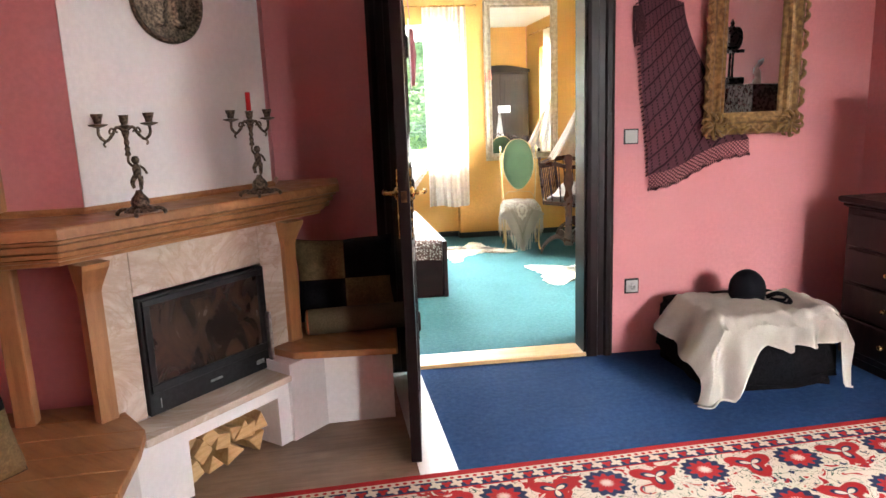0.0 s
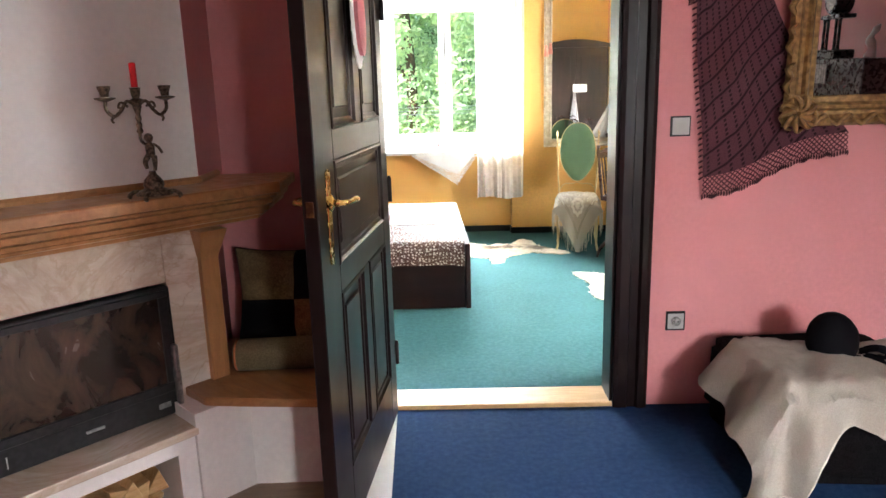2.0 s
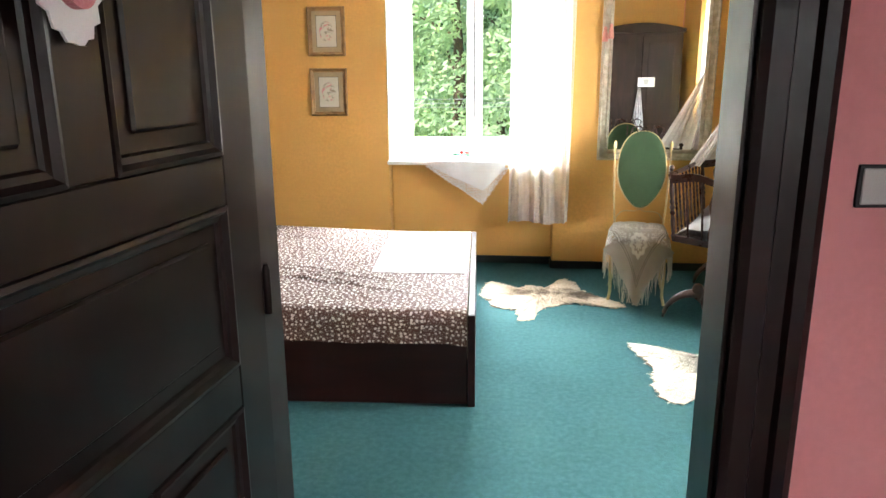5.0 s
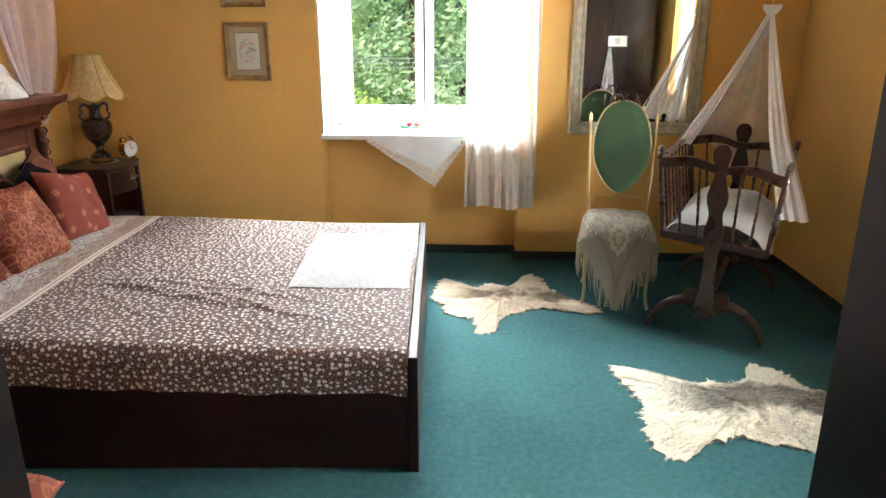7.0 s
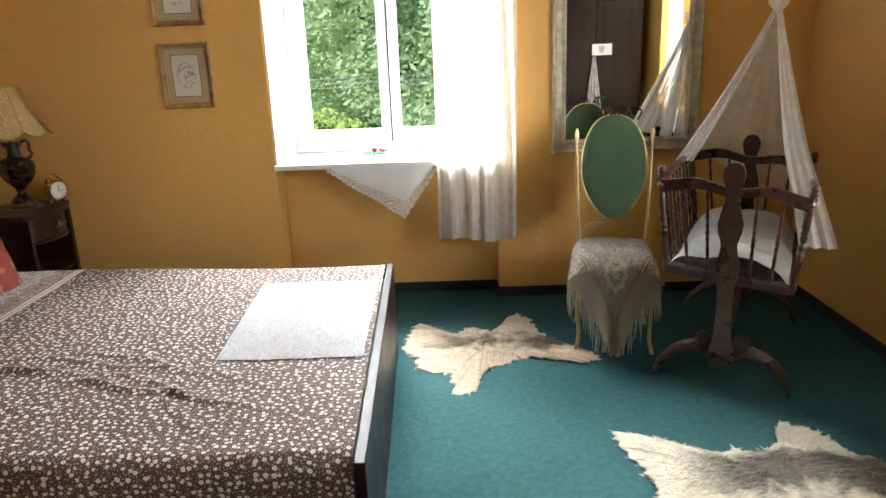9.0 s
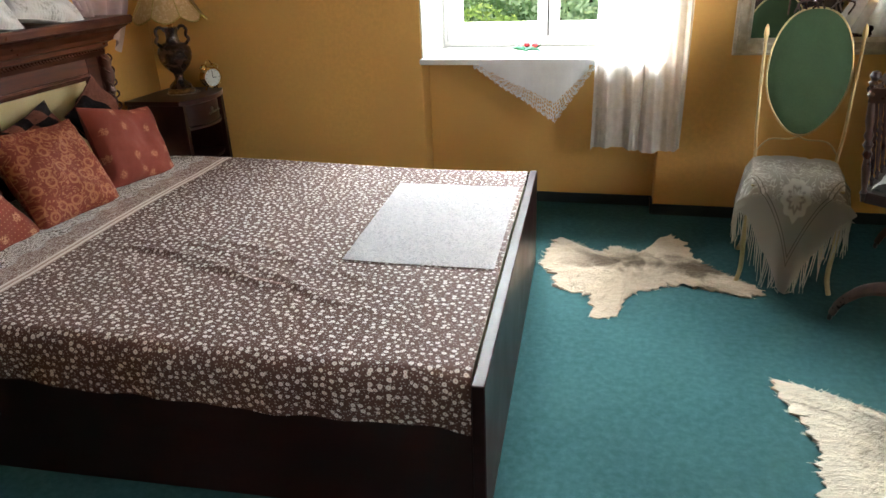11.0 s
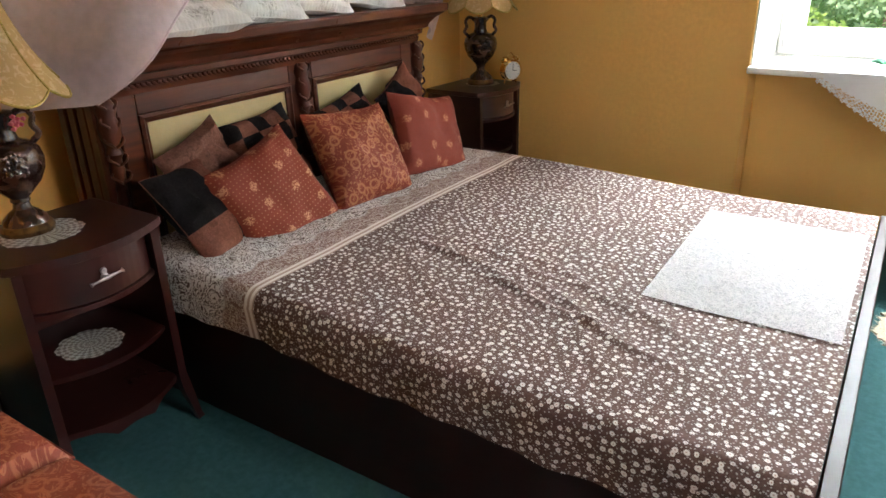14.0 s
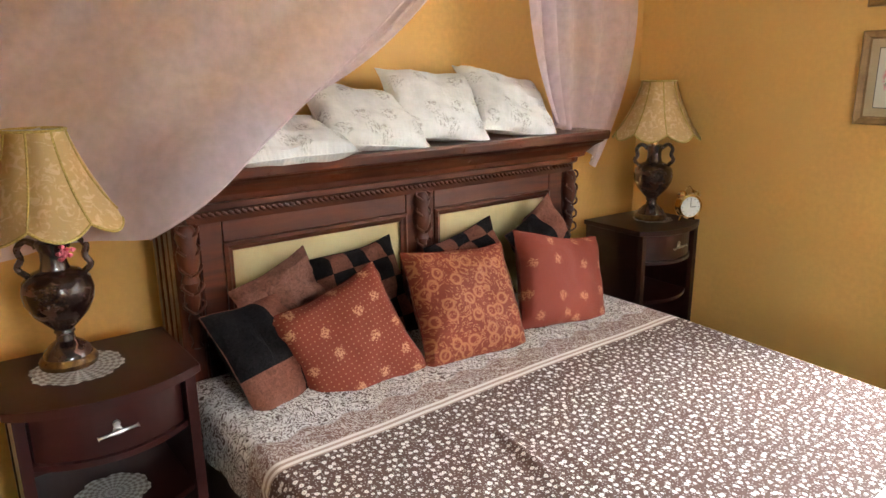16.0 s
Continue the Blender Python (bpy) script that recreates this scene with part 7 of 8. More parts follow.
def seat_cushion(x0, x1, y0, y1, z0, z1, seed):
    def pt(u, v, top):
        a, b = u * 2 - 1, v * 2 - 1
        e = (1 - abs(a) ** 10) * (1 - abs(b) ** 10)
        zm = (z0 + z1) / 2
        z = zm + (1 if top else -1) * (z1 - z0) / 2 * e ** 0.35 + (0.012 * noise.noise(Vector((a * 2, b * 2, seed))) * e if top else 0)
        return Vector((x0 + (x1 - x0) * u, y0 + (y1 - y0) * v, z))
    bm_ = sheet(24, 24, lambda u, v: pt(u, v, True), uv=lambda u, v: (u * (x1 - x0), v * (y1 - y0)))
    sheet(24, 24, lambda u, v: pt(u, v, False), uv=lambda u, v: (u * (x1 - x0), v * (y1 - y0)), bm=bm_)
    bmesh.ops.remove_doubles(bm_, verts=list(bm_.verts), dist=0.0005)
    return bm_


for x0, x1, z1 in ((-0.37, 0.125, 0.458), (-1.06, -0.38, 0.47)):
    c = thing("seat_cushion", Matrix.Translation((0, 0, 0)), "rust red brocade seat cushion with piped edge on the bench", "cushion", "bench cushions")
    part("cushion_cover", seat_cushion(x0, x1, 3.99, 4.625, 0.345, z1, x0), M_RUST_SEAT, c, smooth=True)
    zz = (0.345 + z1) / 2
    part("piping", tube([(x0, 3.99, zz), (x1, 3.99, zz), (x1, 4.625, zz), (x0, 4.625, zz), (x0, 3.99, zz)], 0.005, 6), M_RUST_SEAT, c)
po = thing("pouffe", RM @ Matrix.Translation((1.83, 1.85, 0)), "rust red upholstered low seat under the east window", "footstool")
part("pouffe_body", round_box(-0.03, 0.29, -0.65, 0.42, 0.03, 0.43, 0.07, 4), M_RUST_PLAIN, po, smooth=True)
for x in (0.05, 0.22):
    for y in (-0.55, 0.32):
        part("leg", turned([(0.02, 0), (0.022, 0.035)], 10, m=Matrix.Translation((x, y, 0))), M_DARKWOOD, po)

# ---- wardrobe by the door wall ----
wd = thing("wardrobe", RM @ Matrix.Translation((1.10, 0.205, 0)), "dark brown panelled wooden wardrobe with arched top", "wardrobe")
part("body", boxes((0, 0.95, 0, 0.46, 0.06, 2.0), bevel=0.004), M_DARKWOOD, wd)
part("plinth", boxes((-0.01, 0.96, 0, 0.475, 0, 0.0595), bevel=0.004), M_DARKWOOD, wd)
n = 24
arc = [(x / n * 0.99 - 0.02, 2.045 + 0.07 * math.sin(math.pi * x / n)) for x in range(n + 1)]
part("crest", prism(arc + [(0.97, 2.001), (-0.02, 2.001)], -0.485, 0.0, 0.004), M_DARKWOOD, wd).matrix_local = pose(0, 0, 0, 90)
for x0, x1 in ((0.03, 0.472), (0.478, 0.92)):
    dr_ = part("wardrobe_door", boxes((x0, x1, 0.461, 0.482, 0.09, 1.97), bevel=0.004), M_DARKWOOD, wd)
    for z0, z1 in ((0.16, 0.85), (0.95, 1.88)):
        part("door_panel", boxes((x0 + 0.07, x1 - 0.07, 0.4825, 0.489, z0, z1), bevel=0.003), M_DARKWOOD, dr_)
part("escutcheon", boxes((0.50, 0.52, 0.4825, 0.487, 0.98, 1.06)), M_BRASS, wd, "brass escutcheon")
note = thing("notice", RM @ Matrix.Translation((1.10, 0.205, 0)), "white notice card fixed to the wardrobe door", "notice")
part("card", boxes((0.44, 0.64, 0.491, 0.493, 1.375, 1.485)), M_WHITE_PAINT, note)
part("print_mark", boxes((0.51, 0.56, 0.4935, 0.4942, 1.40, 1.465), (0.50, 0.57, 0.4935, 0.4942, 1.44, 1.455)), M_PLASTIC_GREY, note)
M_SCARF = fur("grey_print_scarf", (0.24, 0.22, 0.24), (0.66, 0.63, 0.62), 14)
hs = thing("hanging_scarf", RM @ Matrix.Translation((1.10, 0.205, 0)), "grey and white scarf hanging from the wardrobe door", "scarf")
part("scarf_cloth", sheet(24, 24, lambda u, v: Vector((0.46 + (u - 0.5) * (0.03 + 0.16 * v), 0.50 + 0.02 * math.sin(u * 22) * (0.2 + v), 1.365 - 0.62 * v))), M_SCARF, hs, smooth=True)

# ---- parlour: right of the doorway ----
DWP = RM   # the door wall's own axes; its parlour face is y = 0
sw = thing("light_switch", DWP @ Matrix.Translation((0.775, 0, 1.285)), "grey plastic light switch beside the doorway", "light switch")
part("switch_frame", boxes((-0.043, 0.043, -0.008, 0, -0.043, 0.043), bevel=0.002), M_IRON, sw, "dark switch frame")
part("rocker", boxes((-0.036, 0.036, -0.013, -0.0085, -0.036, 0.036), bevel=0.002), M_PLASTIC_GREY, sw)
so = thing("power_socket", DWP @ Matrix.Translation((0.793, 0, 0.411)), "grey plastic wall socket beside the doorway", "power socket")
part("socket_frame", boxes((-0.043, 0.043, -0.008, 0, -0.045, 0.045), bevel=0.002), M_IRON, so, "dark socket frame")
bm = turned([(0.021, 0.0), (0.023, 0.002), (0.021, 0.004), (0.019, 0.001), (0.018, 0.0005)], 24, m=Matrix.Translation((0, -0.012, 0)) @ pose(0, 0, 0, 90))
part("socket_face", boxes((-0.036, 0.036, -0.012, -0.0085, -0.036, 0.036), bevel=0.002), M_PLASTIC_GREY, so)
part("socket_well", bm, M_STEEL, so)
for dx in (-0.0095, 0.0095):
    part("socket_hole", turned([(0.0025, 0), (0.0025, 0.002)], 8, m=Matrix.Translation((dx, -0.0165, 0)) @ pose(0, 0, 0, 90)), M_IRON, so)

# dark knitted shawl pinned to the wall
def knit():
    n = Nodes("dark_knitted_lace")
    uv = n.coords("UV")
    u, v = n.split(uv)[0], n.split(uv)[1]
    warp = n.math("MULTIPLY", n.math("SUBTRACT", n.noise(uv, 4, 2), 0.5), 0.06)
    vv = n.math("ADD", n.math("ADD", v, warp), n.math("MULTIPLY", u, 0.5))
    rib = n.below(n.math("ABSOLUTE", n.math("SUBTRACT", n.math("FRACT", n.math("MULTIPLY", vv, 12.0)), 0.5)), 0.055, 0.03)
    cols = n.math("ABSOLUTE", n.math("SUBTRACT", n.math("FRACT", n.math("MULTIPLY", u, 22.0)), 0.5))
    dots = n.math("ABSOLUTE", n.math("SUBTRACT", n.math("FRACT", n.math("MULTIPLY", vv, 60.0)), 0.5))
    hole = n.math("MULTIPLY", n.below(cols, 0.13, 0.04), n.below(dots, 0.28, 0.06))
    fine = n.noise(uv, 220, 3, 0.7)
    col = n.mix(n.span(fine, 0.3, 0.7), (0.075, 0.028, 0.038), (0.135, 0.054, 0.068))
    col = n.mix(n.math("MULTIPLY", n.math("MAXIMUM", rib, hole), 0.85), col, (0.018, 0.008, 0.010))
    return n.done(col, 0.95, n.bump(n.math("ADD", fine, rib), 0.8, 0.006), spec=0.1)


def net():
    n = Nodes("dark_net_fringe")
    uv = n.coords("UV")
    u, v = n.split(uv)[0], n.split(uv)[1]
    a = n.math("ABSOLUTE", n.math("SUBTRACT", n.math("FRACT", n.math("ADD", n.math("MULTIPLY", u, 46.0), n.math("MULTIPLY", v, 46.0))), 0.5))
    b = n.math("ABSOLUTE", n.math("SUBTRACT", n.math("FRACT", n.math("SUBTRACT", n.math("MULTIPLY", u, 46.0), n.math("MULTIPLY", v, 46.0))), 0.5))
    thread = n.below(n.math("MINIMUM", a, b), 0.17, 0.03)
    n.done((0.11, 0.040, 0.048), 0.95, spec=0.1)
    tp = n.node("ShaderNodeBsdfTransparent")
    mx = n.node("ShaderNodeMixShader")
    n.put(mx.inputs[0], thread)
    n.t.links.new(tp.outputs[0], mx.inputs[1])
    n.t.links.new(n.bsdf.outputs[0], mx.inputs[2])
    n.t.links.new(mx.outputs[0], n.out.inputs[0])
    return n.mat


ws = thing("wall_shawl", DWP.copy(), "dark purple knitted lace shawl hung on the pink wall", "shawl")
TL, TR, BL_, BR_ = Vector((0.785, 2.15)), Vector((1.065, 2.00)), Vector((0.872, 1.065)), Vector((1.478, 1.255))


def wall_cloth(u, v):
    right = Vector((TR.x + (BR_.x - TR.x) * v ** 1.7, TR.y + (BR_.y - TR.y) * v ** 1.15))
    p = TL.lerp(BL_, v).lerp(right, u)
    p.y -= 0.02 * math.sin(u * math.pi) * (1 - v) + 0.018 * math.sin(u * 7) * v
    p.x += 0.012 * math.sin(v * 9) * (1 - u) * 0.5
    return Vector((p.x, -0.008 - 0.008 * abs(math.sin(u * 9 + v * 2)) - 0.006 * v, p.y))


part("shawl_cloth", sheet(60, 60, wall_cloth, uv=lambda u, v: (u * 0.55, v * 0.95)), knit(), ws, smooth=True)
M_NET = net()


def wall_fringe(u, v):
    a = wall_cloth(u, 1.0)
    return a + Vector((0.004 * math.sin(u * 40) * v, -0.002, -0.075 * v + 0.004 * math.sin(u * 60) * v))


part("net_fringe", sheet(60, 6, wall_fringe, uv=lambda u, v: (u * 0.62, v * 0.075)), M_NET, ws, "dark purple net fringe")
bm = bmesh.new()
for k in range(64):
    p = wall_fringe(k / 63, 1.0)
    tube([p, p + Vector((0.002, 0, -0.012)), p + Vector((0, 0, -0.022))], [0.0025, 0.0045, 0.002], 5, bm)
for k in range(46):
    p = wall_cloth(0.0, k / 45)
    tube([p, p + Vector((-0.010, -0.002, -0.004)), p + Vector((-0.018, -0.002, -0.010))], [0.003, 0.005, 0.003], 5, bm)
for k in range(16):
    x = 0.775 + 0.004 * k
    tube([(x, -0.012, 1.99), (x + random.uniform(-0.004, 0.004), -0.016, 1.88), (x + random.uniform(-0.008, 0.008), -0.014, random.uniform(1.77, 1.80))], [0.004, 0.004, 0.003], 4, bm)
tagged(part("bobble_edge", bm, cloth("dark_bobble", (0.04, 0.015, 0.02), (0.09, 0.035, 0.04), 200), ws), kind="stuff")

# gilt mirror
gm = thing("gilt_mirror", DWP @ Matrix.Translation((1.470, -0.022, 1.272)) @ pose(0, 0, 0, 1.0), "wall mirror with ornate old gilt frame on the pink wall", "mirror")
GW, GH = 0.285, 1.02
part("mirror_frame", frame_of(-GW, GW, 0.0, GH, [(0.01, 0), (0.0, 0.016), (0.012, 0.038), (0.030, 0.046), (0.048, 0.032), (0.062, 0.030), (0.072, 0.044), (0.085, 0.040), (0.098, 0.022), (0.118, 0.020), (0.125, 0.010), (0.125, 0)], 0), M_GILT, gm, "ornate old gilt frame")
part("mirror_glass", boxes((-GW + 0.122, GW - 0.122, -0.009, -0.003, 0.122, GH - 0.122)), M_MIRROR, gm)


def flourish(cx, cz, r, seed):
    bm = bmesh.new()
    rnd = random.Random(seed)
    for k in range(9):
        a = k * 2 * math.pi / 9
        q = [(cx + r * 0.15 * math.cos(a), -0.045, cz + r * 0.15 * math.sin(a)), (cx + r * 0.6 * math.cos(a + .2), -0.060, cz + r * 0.6 * math.sin(a + .2)), (cx + r * math.cos(a + .5), -0.046, cz + r * math.sin(a + .5)), (cx + r * 0.95 * math.cos(a + .9), -0.036, cz + r * 0.95 * math.sin(a + .9))]
        tube(curve_points(q, 8), [0.006, 0.010, 0.013, 0.012, 0.011, 0.009, 0.008, 0.007, 0.005], 6, bm)
    return bm


for i, (cx, cz, r) in enumerate(((-GW + 0.055, 0.055, 0.075), (GW - 0.055, 0.055, 0.075), (-GW + 0.055, GH - 0.055, 0.075), (GW - 0.055, GH - 0.055, 0.075))):
    tagged(part("corner_carving", flourish(cx, cz, r, i), M_GILT, gm, smooth=True), kind="stuff")
for i in range(5):
    for s in (1, -1):
        z = 0.20 + i * 0.155
        q = [(s * (GW - 0.02), -0.030, z - 0.07), (s * (GW + 0.008), -0.040, z - 0.03), (s * (GW - 0.010), -0.052, z), (s * (GW + 0.006), -0.044, z + 0.035), (s * (GW - 0.025), -0.040, z + 0.06)]
        part("side_carving", tube(curve_points(q, 12), [0.006, 0.009, 0.012, 0.014, 0.013, 0.010, 0.009, 0.010, 0.013, 0.013, 0.010, 0.007, 0.005], 6), M_GILT, gm, smooth=True)
for i in range(4):
    x = -0.15 + i * 0.10
    q = [(x - 0.05, -0.040, 0.035), (x - 0.02, -0.050, 0.010), (x, -0.055, 0.028), (x + 0.03, -0.048, 0.045), (x + 0.05, -0.040, 0.03)]
    part("rail_carving", tube(curve_points(q, 12), [0.005, 0.008, 0.011, 0.012, 0.011, 0.009, 0.009, 0.011, 0.012, 0.010, 0.008, 0.006, 0.004], 6), M_GILT, gm, smooth=True)

# ottoman with throw, cap and bow
ot = thing("fur_ottoman", Matrix.Translation((2.29, 3.235, 0)) @ pose(0, 0, 0, 0, 0, -2), "low ottoman covered with black fur by the pink wall", "ottoman")


def lumpy(x0, x1, y0, y1, z0, z1, seed, amp=0.02, n=26):
    """A soft box with rounded sides and an uneven fur surface."""
    bm = bmesh.new()
    bmesh.ops.create_icosphere(bm, subdivisions=4, radius=1.0)
    c = Vector(((x0 + x1) / 2, (y0 + y1) / 2, (z0 + z1) / 2))
    h = Vector(((x1 - x0) / 2, (y1 - y0) / 2, (z1 - z0) / 2))
    for v in bm.verts:
        p = v.co.copy()
        q = Vector([math.copysign(abs(k) ** 0.42, k) for k in p])
        m = max(abs(q.x), abs(q.y), abs(q.z))
        q = q / (0.35 + 0.65 * m)
        d = 1 + amp * 4 * noise.noise(p * 3.5 + Vector((seed, 0, 0))) + amp * 2 * noise.noise(p * 11)
        w = Vector((q.x * h.x, q.y * h.y, q.z * h.z)) * d + c
        w.z = max(z0, w.z)
        v.co = w
    return bm


part("fur_body", lumpy(-0.345, 0.37, -0.30, 0.345, 0.0, 0.345, 3, 0.022), M_BLACK_FUR, ot, smooth=True)
part("seat_pad", lumpy(-0.33, 0.36, -0.26, 0.345, 0.25, 0.368, 5, 0.010), M_BLACK_FUR, ot, "black fur seat pad", True)


def throw_pt(u, v):
    # u along the ottoman's width, v from the back, over the top, to the uneven front hem
    x = -0.40 + 0.80 * u
    topz = 0.412 + 0.014 * noise.noise(Vector((u * 5, v * 6, 9))) + 0.010 * math.sin(u * 14 + v * 3)
    y_back, y_front = 0.14 + 0.03 * math.sin(u * 7), -0.325
    hem = 0.115 + 0.26 / (1 + math.exp((u - 0.19) * 36)) + 0.075 / (1 + math.exp((u - 0.36) * 34)) + 0.20 / (1 + math.exp((0.925 - u) * 60)) + 0.010 * math.sin(u * 27)
    total = (y_back - y_front) + hem
    s = v * total
    if s < y_back - y_front:
        y, z = y_back - s, topz
        z -= 0.04 * max(0, 1 - (y - y_front) / 0.06) ** 2
        z += 0.010 * math.sin(u * 30 + 1.5 * math.sin(u * 9)) * max(0, 1 - (y - y_front) / 0.25)
    else:
        t = s - (y_back - y_front)
        fold = math.sin(u * 30 + 1.5 * math.sin(u * 9))
        y = y_front - 0.028 - 0.038 * fold * min(1, t / 0.12) - 0.12 * t
        z = topz - 0.04 - t
    if u < 0.12:
        k = (0.12 - u) / 0.12
        z -= 0.34 * k * (0.45 + 0.55 * v)
        x -= 0.045 * k + 0.022 * math.sin(v * 20) * k
    z += 0.009 * noise.noise(Vector((u * 16, v * 13, 2))) + 0.005 * noise.noise(Vector((u * 34, v * 30, 6)))
    if u > 0.92:
        k = (u - 0.92) / 0.08
        z -= 0.16 * k * (0.5 + 0.5 * v)
    return Vector((x, y, max(z, 0.010)))


thr = thing("fleece_throw", ot.matrix_world.copy(), "cream fleece throw draped over the black ottoman", "throw")
part("throw_cloth", sheet(70, 60, throw_pt, 0.012), M_CREAM_FUR, thr, smooth=True)
part("throw_hem", tube([throw_pt(i / 60, 1.0) for i in range(61)], [0.004 + 0.001 * math.sin(i * 1.7) for i in range(61)], 6), M_CREAM_FUR, thr, smooth=True)
cap = thing("velvet_hat", ot.matrix_world @ Matrix.Translation((0.03, 0.02, 0.385)), "black velvet cap with ribbon bow lying on the throw", "hat")
bm = bmesh.new()
bmesh.ops.create_uvsphere(bm, u_segments=28, v_segments=14, radius=1.0)
for v in bm.verts:
    p = v.co
    v.co = Vector((p.x * 0.094 * (1 + 0.04 * noise.noise(p * 3)), p.y * 0.10, max(-0.02, p.z * 0.115 + 0.045) + 0.02))
part("cap_crown", bm, M_BLACK_CLOTH, cap, smooth=True)
part("cap_brim", turned([(0.100, 0.004), (0.110, 0.008), (0.106, 0.016), (0.096, 0.016)], 28), M_BLACK_CLOTH, cap, smooth=True)
for k, (dx, dy, a) in enumerate(((0.16, -0.02, 0), (0.15, -0.05, -30), (0.13, -0.09, -65))):
    q = [(0.09, -0.04, 0.03), (dx * 0.9, dy - 0.02, 0.045 + 0.01 * k), (dx + 0.05, dy * 1.2, 0.030), (dx + 0.01, dy * 1.4 - 0.02, 0.018), (0.10, -0.06, 0.022)]
    part("ribbon_loop", tube(curve_points(q, 16), 0.013, 6, squash=0.22), M_BLACK_CLOTH, cap, smooth=True)

# dark cabinet at the east wall, with the clock seen in the mirror
cb_ = thing("dark_cabinet", Matrix.Translation((2.90, 0, 0)), "dark brown wooden cabinet with drawers at the pink wall", "cabinet")
part("body", boxes((0.0, 0.355, 1.95, 3.25, 0.05, 0.872), bevel=0.006), M_DARKWOOD, cb_)
part("plinth", boxes((0.015, 0.355, 1.97, 3.235, 0.0, 0.0495)), M_DARKWOOD, cb_)
bm = loft([[Vector((0.36 if i in (1, 2) else -o, 1.95 - o if i in (0, 1) else 3.25 + o, z)) for i in range(4)] for o, z in ((0.004, 0.8725), (0.018, 0.885), (0.014, 0.892), (0.034, 0.905), (0.036, 0.925), (0.028, 0.932))])
part("cabinet_top", bm, M_DARKWOOD, cb_)
for k in range(4):
    z0 = 0.09 + k * 0.192
    for y0, y1 in ((1.98, 2.59), (2.61, 3.22)):
        dr = part("drawer_front", boxes((-0.014, -0.0005, y0, y1, z0, z0 + 0.178), bevel=0.005), M_DARKWOOD, cb_)
        part("drawer_knob", turned([(0.006, 0), (0.007, 0.012), (0.014, 0.018), (0.012, 0.028), (0.004, 0.031)], 12, m=Matrix.Translation((-0.014, (y0 + y1) / 2, z0 + 0.089)) @ pose(0, 0, 0, 0, -90)), M_BRASS, dr, smooth=True)
for yy in (3.2505,):
    part("side_panel", boxes((0.05, 0.31, yy, yy + 0.008, 0.12, 0.80), bevel=0.003), M_DARKWOOD, cb_)
M_GLOSSBLACK = metal("black_lacquer", (0.012, 0.012, 0.014), (0.02, 0.02, 0.022), 0.25, 0.0, 20, 0.02)
sb = thing("black_box_shelf", Matrix.Translation((3.09, 2.35, 0.933)), "black lacquered small cabinet standing on the dark cabinet", "cabinet")
part("body", boxes((-0.12, 0.14, -0.40, 0.42, 0, 0.60), bevel=0.006), M_GLOSSBLACK, sb)
part("front_grille", boxes(*[(-0.126, -0.1205, -0.36 + 0.03 * k, -0.342 + 0.03 * k, 0.46, 0.57) for k in range(13)]), M_STEEL, sb, "pale grille")
ck_ = thing("mantel_clock", Matrix.Translation((3.08, 2.20, 1.534)) @ pose(0, 0, 0, 0, 0, 180), "dark column clock standing on the black cabinet", "clock")
part("clock_foot", boxes((-0.06, 0.06, -0.12, 0.12, 0, 0.05), bevel=0.006), M_GLOSSBLACK, ck_)
for y in (-0.095, -0.05, 0.05, 0.095):
    part("clock_column", turned([(0.012, 0.05), (0.009, 0.065), (0.008, 0.21), (0.012, 0.225)], 12, m=Matrix.Translation((0.03, y, 0))), M_GLOSSBLACK, ck_, smooth=True)
part("clock_head", boxes((-0.05, 0.05, -0.115, 0.115, 0.226, 0.25), bevel=0.004), M_GLOSSBLACK, ck_)
part("clock_drum", turned([(0.075, -0.05), (0.085, -0.045), (0.085, 0.04), (0.078, 0.05)], 28, m=Matrix.Translation((0, 0, 0.335)) @ pose(0, 0, 0, 0, 90)), M_GLOSSBLACK, ck_, smooth=True)
part("clock_dial", turned([(0.062, 0.0505), (0.062, 0.052)], 28, m=Matrix.Translation((0, 0, 0.335)) @ pose(0, 0, 0, 0, 90)), M_BRONZE, ck_)
part("clock_finial", turned([(0.02, 0.42), (0.012, 0.43), (0.018, 0.445), (0.003, 0.475)], 12), M_GLOSSBLACK, ck_, smooth=True)
fg = solid("white_figurine", tube(curve_points([(0, 0, 0), (0.01, 0, 0.05), (-0.01, 0.01, 0.10), (0.0, 0.03, 0.14), (0.01, 0.06, 0.17)], 12), [0.03, 0.028, 0.024, 0.02, 0.022, 0.025, 0.02, 0.014, 0.012, 0.016, 0.018, 0.012, 0.006], 12), M_WHITE_PAINT, "small white porcelain figurine on the black cabinet", "figurine", smooth=True, m=Matrix.Translation((3.08, 2.60, 1.534)))

# cushions on the fireside seats
put_cushion("seat_cushion", Matrix.Translation((0.17, 3.535, 0.625)) @ pose(0, 0, 0, 78, 0, -2) @ pose(0, 0, 0, 0, 0, 0), 0.52, 0.44, 0.13, M_PATCH_OLIVE, "olive and black patchwork cushion standing on the fireside seat", "", 21, 0.008)
bo = thing("bolster", Matrix.Translation((0.215, 3.29, 0.472)), "olive grey bolster cushion lying on the fireside seat", "cushion")
M_OLIVE = cloth("olive_velour", (0.095, 0.075, 0.040), (0.15, 0.12, 0.07), 200, 0.95, 0.5)
part("bolster_body", turned([(0.02, -0.262), (0.052, -0.258), (0.063, -0.24), (0.065, 0.0), (0.064, 0.24), (0.052, 0.258), (0.02, 0.262)], 24, m=pose(0, 0, 0, 0, 90)), M_OLIVE, bo, smooth=True)
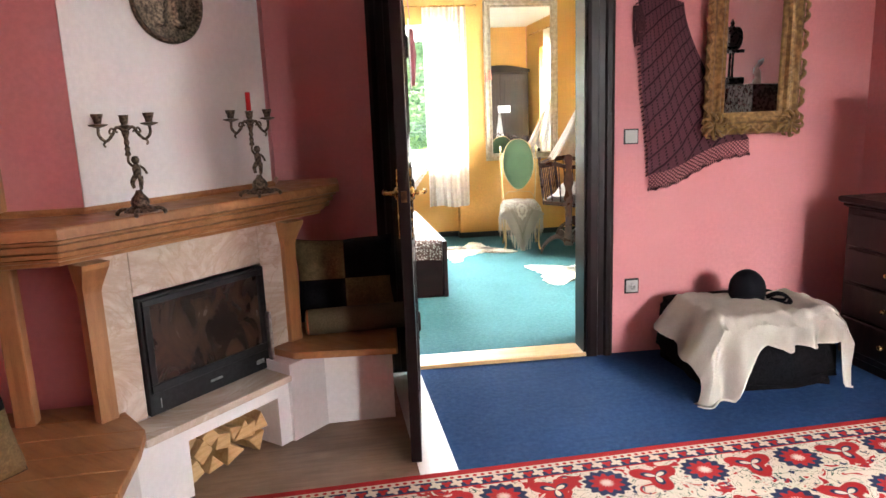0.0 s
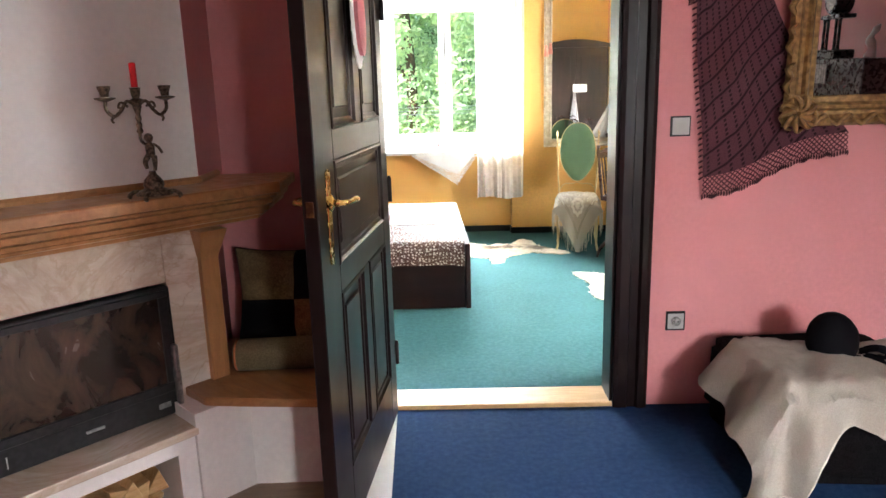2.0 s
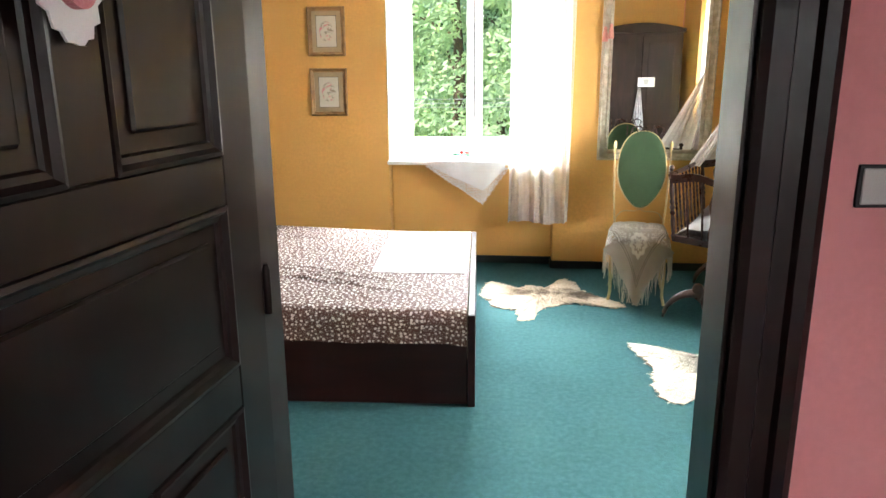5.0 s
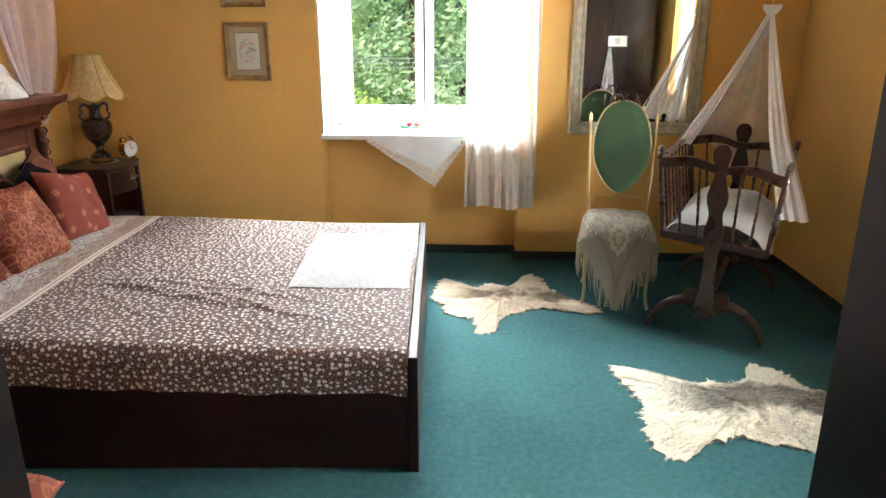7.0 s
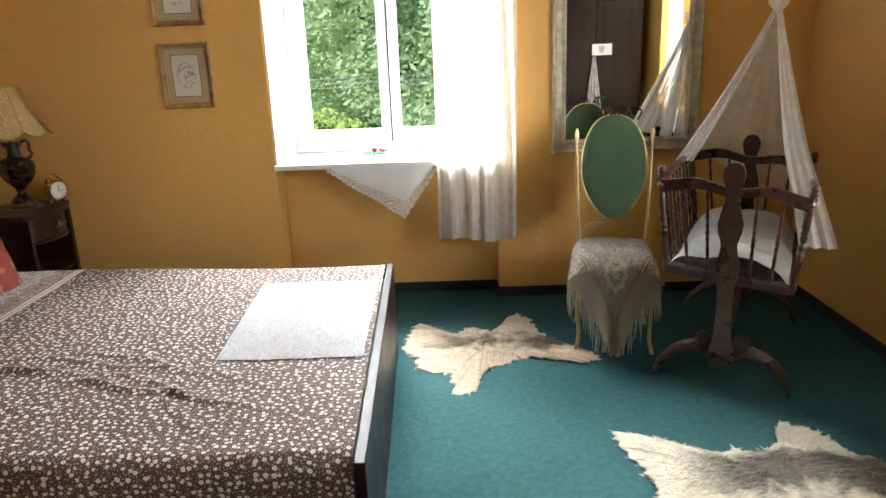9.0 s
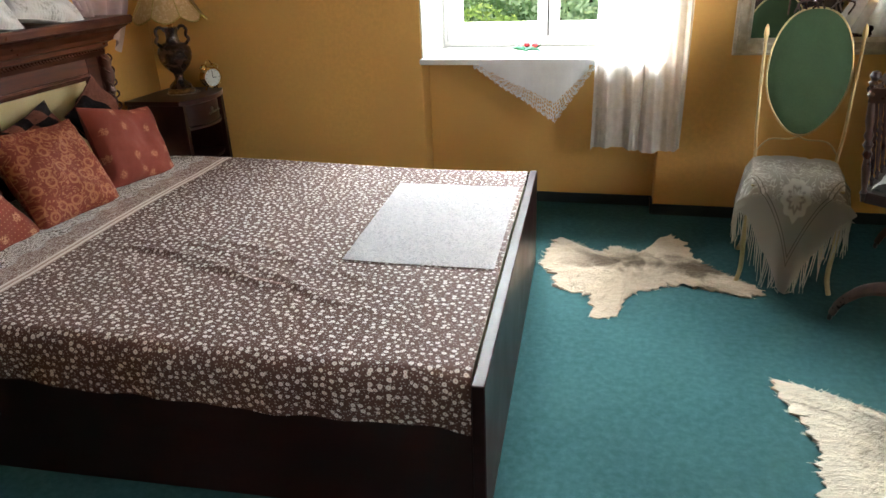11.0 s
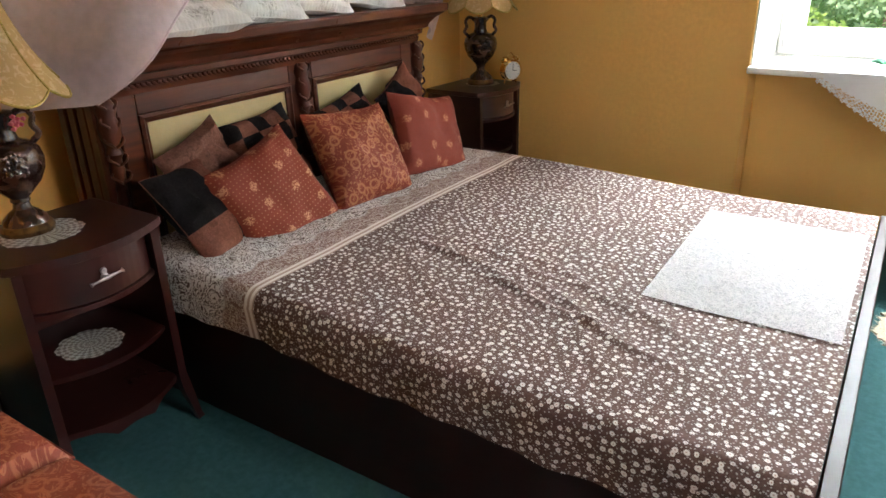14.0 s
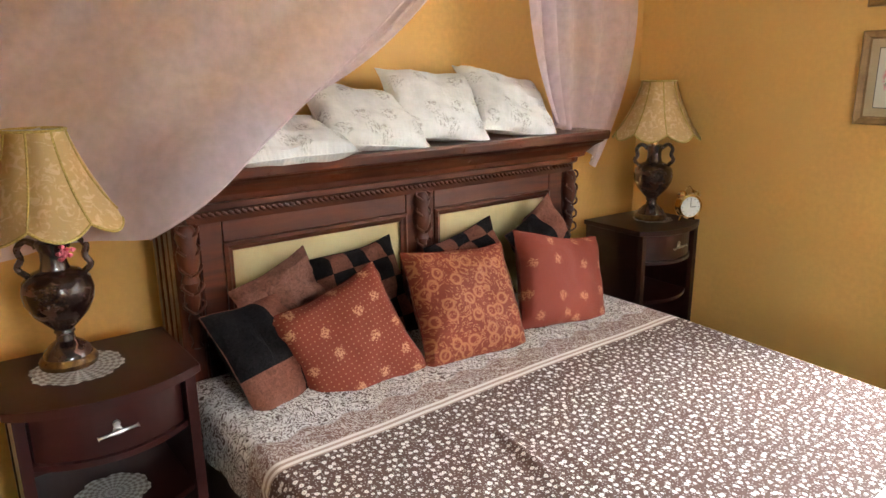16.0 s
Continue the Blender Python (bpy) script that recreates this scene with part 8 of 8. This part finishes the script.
for s in (-1, 1):
    part("piping", tube([(s * 0.248, 0.058 * math.cos(k * math.pi / 12), 0.058 * math.sin(k * math.pi / 12)) for k in range(25)], 0.005, 6), cloth("rust_piping", (0.3, 0.08, 0.03), (0.4, 0.12, 0.05), 200) if s < 0 else M_OLIVE, bo, smooth=True)
put_cushion("seat_cushion", Matrix.Translation((-1.06, 2.02, 0.60)) @ pose(0, 0, 0, 75, 0, 62), 0.44, 0.42, 0.14, M_PATCH_OLIVE, "cream and black patchwork fur cushion on the oak bench", "", 22, 0.01)


# ---- patterned rug ----
def rug_material():
    n = Nodes("red_flowered_rug")
    uv = n.coords("UV")
    u, v = n.split(uv)[0], n.split(uv)[1]       # v grows inwards from the edge, in metres
    red, navy, cream, green = (0.36, 0.018, 0.020), (0.020, 0.030, 0.075), (0.60, 0.52, 0.40), (0.03, 0.09, 0.07)

    def rep(x, period, off=0.0):
        return n.math("MULTIPLY", n.math("SUBTRACT", n.math("FRACT", n.math("MULTIPLY", n.math("ADD", x, off), 1 / period)), 0.5), period)

    def dist(x, y):
        return n.math("SQRT", n.math("ADD", n.math("MULTIPLY", x, x), n.math("MULTIPLY", y, y)))

    def flower(period, off, cv, rad, petals, soft=0.2):
        x, y = rep(u, period, off), n.math("SUBTRACT", v, cv)
        r = dist(x, y)
        w = n.math("MULTIPLY", n.math("SINE", n.math("MULTIPLY", n.math("ARCTAN2", y, x), petals)), rad * soft)
        return n.math("ADD", r, w)

    col = cream
    # leaf scrolls in the field
    w = n.noise(uv, 11, 2, 0.5, 1.6)
    leaf = n.span(w, 0.58, 0.60)
    col = n.mix(leaf, cream, red)
    w2 = n.noise(n.join(n.math("ADD", u, 7.3), v), 16, 2, 0.5, 1.8)
    col = n.mix(n.span(w2, 0.64, 0.655), col, navy)
    col = n.mix(n.below(n.math("ABSOLUTE", n.math("SUBTRACT", w, 0.47)), 0.010, 0.003), col, green)
    for cv, off in ((0.235, 0.0), (0.52, 0.21), (0.80, 0.0), (1.08, 0.21), (1.36, 0.0), (1.65, 0.21)):
        f = flower(0.42, off, cv, 0.075, 14.0, 0.10)
        col = n.mix(n.below(f, 0.102, 0.003), col, cream)
        col = n.mix(n.below(f, 0.090, 0.003), col, navy)
        col = n.mix(n.below(flower(0.42, off, cv, 0.075, 10.0, 0.13), 0.060, 0.003), col, red)
        col = n.mix(n.below(f, 0.022, 0.003), col, cream)
        g = flower(0.42, off + 0.21, cv, 0.06, 3.0, 0.5)
        col = n.mix(n.below(g, 0.078, 0.003), col, red)
        col = n.mix(n.below(g, 0.034, 0.003), col, navy)
        col = n.mix(n.below(g, 0.016, 0.003), col, cream)
    # border
    border = n.mix(n.below(flower(0.085, 0.0, 0.095, 0.02, 4.0, 0.35), 0.022, 0.002), navy, cream)
    border = n.mix(n.below(flower(0.085, 0.0425, 0.095, 0.02, 3.0, 0.3), 0.017, 0.002), border, red)
    white = n.mix(n.below(flower(0.032, 0.0, 0.052, 0.01, 4.0, 0.0), 0.009, 0.002), cream, red)
    col = n.mix(n.below(v, 0.135, 0.001), col, red)
    col = n.mix(n.below(v, 0.127, 0.001), col, border)
    col = n.mix(n.below(v, 0.068, 0.001), col, white)
    col = n.mix(n.below(v, 0.036, 0.001), col, red)
    fine = n.noise(uv, 260, 3, 0.7)
    col = n.mix(n.span(fine, 0.3, 0.7, 0.0, 0.35), col, n.mix(0.6, col, (0.05, 0.03, 0.03)))
    return n.done(col, 0.95, n.bump(n.math("ADD", fine, n.noise(uv, 60, 2)), 0.6, 0.004), spec=0.06)


def rug_pt(u, v):
    x, y = -0.36 + 3.2 * u, 2.535 - 1.95 * v
    return Vector((x, y, 0.006 + 0.0015 * noise.noise(Vector((x * 3, y * 3, 0)))))


bm = sheet(64, 40, rug_pt, uv=lambda u, v: (u * 3.2, v * 1.95))
edge = [e for e in bm.edges if len(e.link_faces) == 1]
r = bmesh.ops.extrude_edge_only(bm, edges=edge)
for v in r["geom"]:
    if isinstance(v, bmesh.types.BMVert):
        v.co.z = 0.001
solid("patterned_rug", bm, rug_material(), "red, navy and cream flowered woven rug on the blue carpet", "rug", smooth=True)
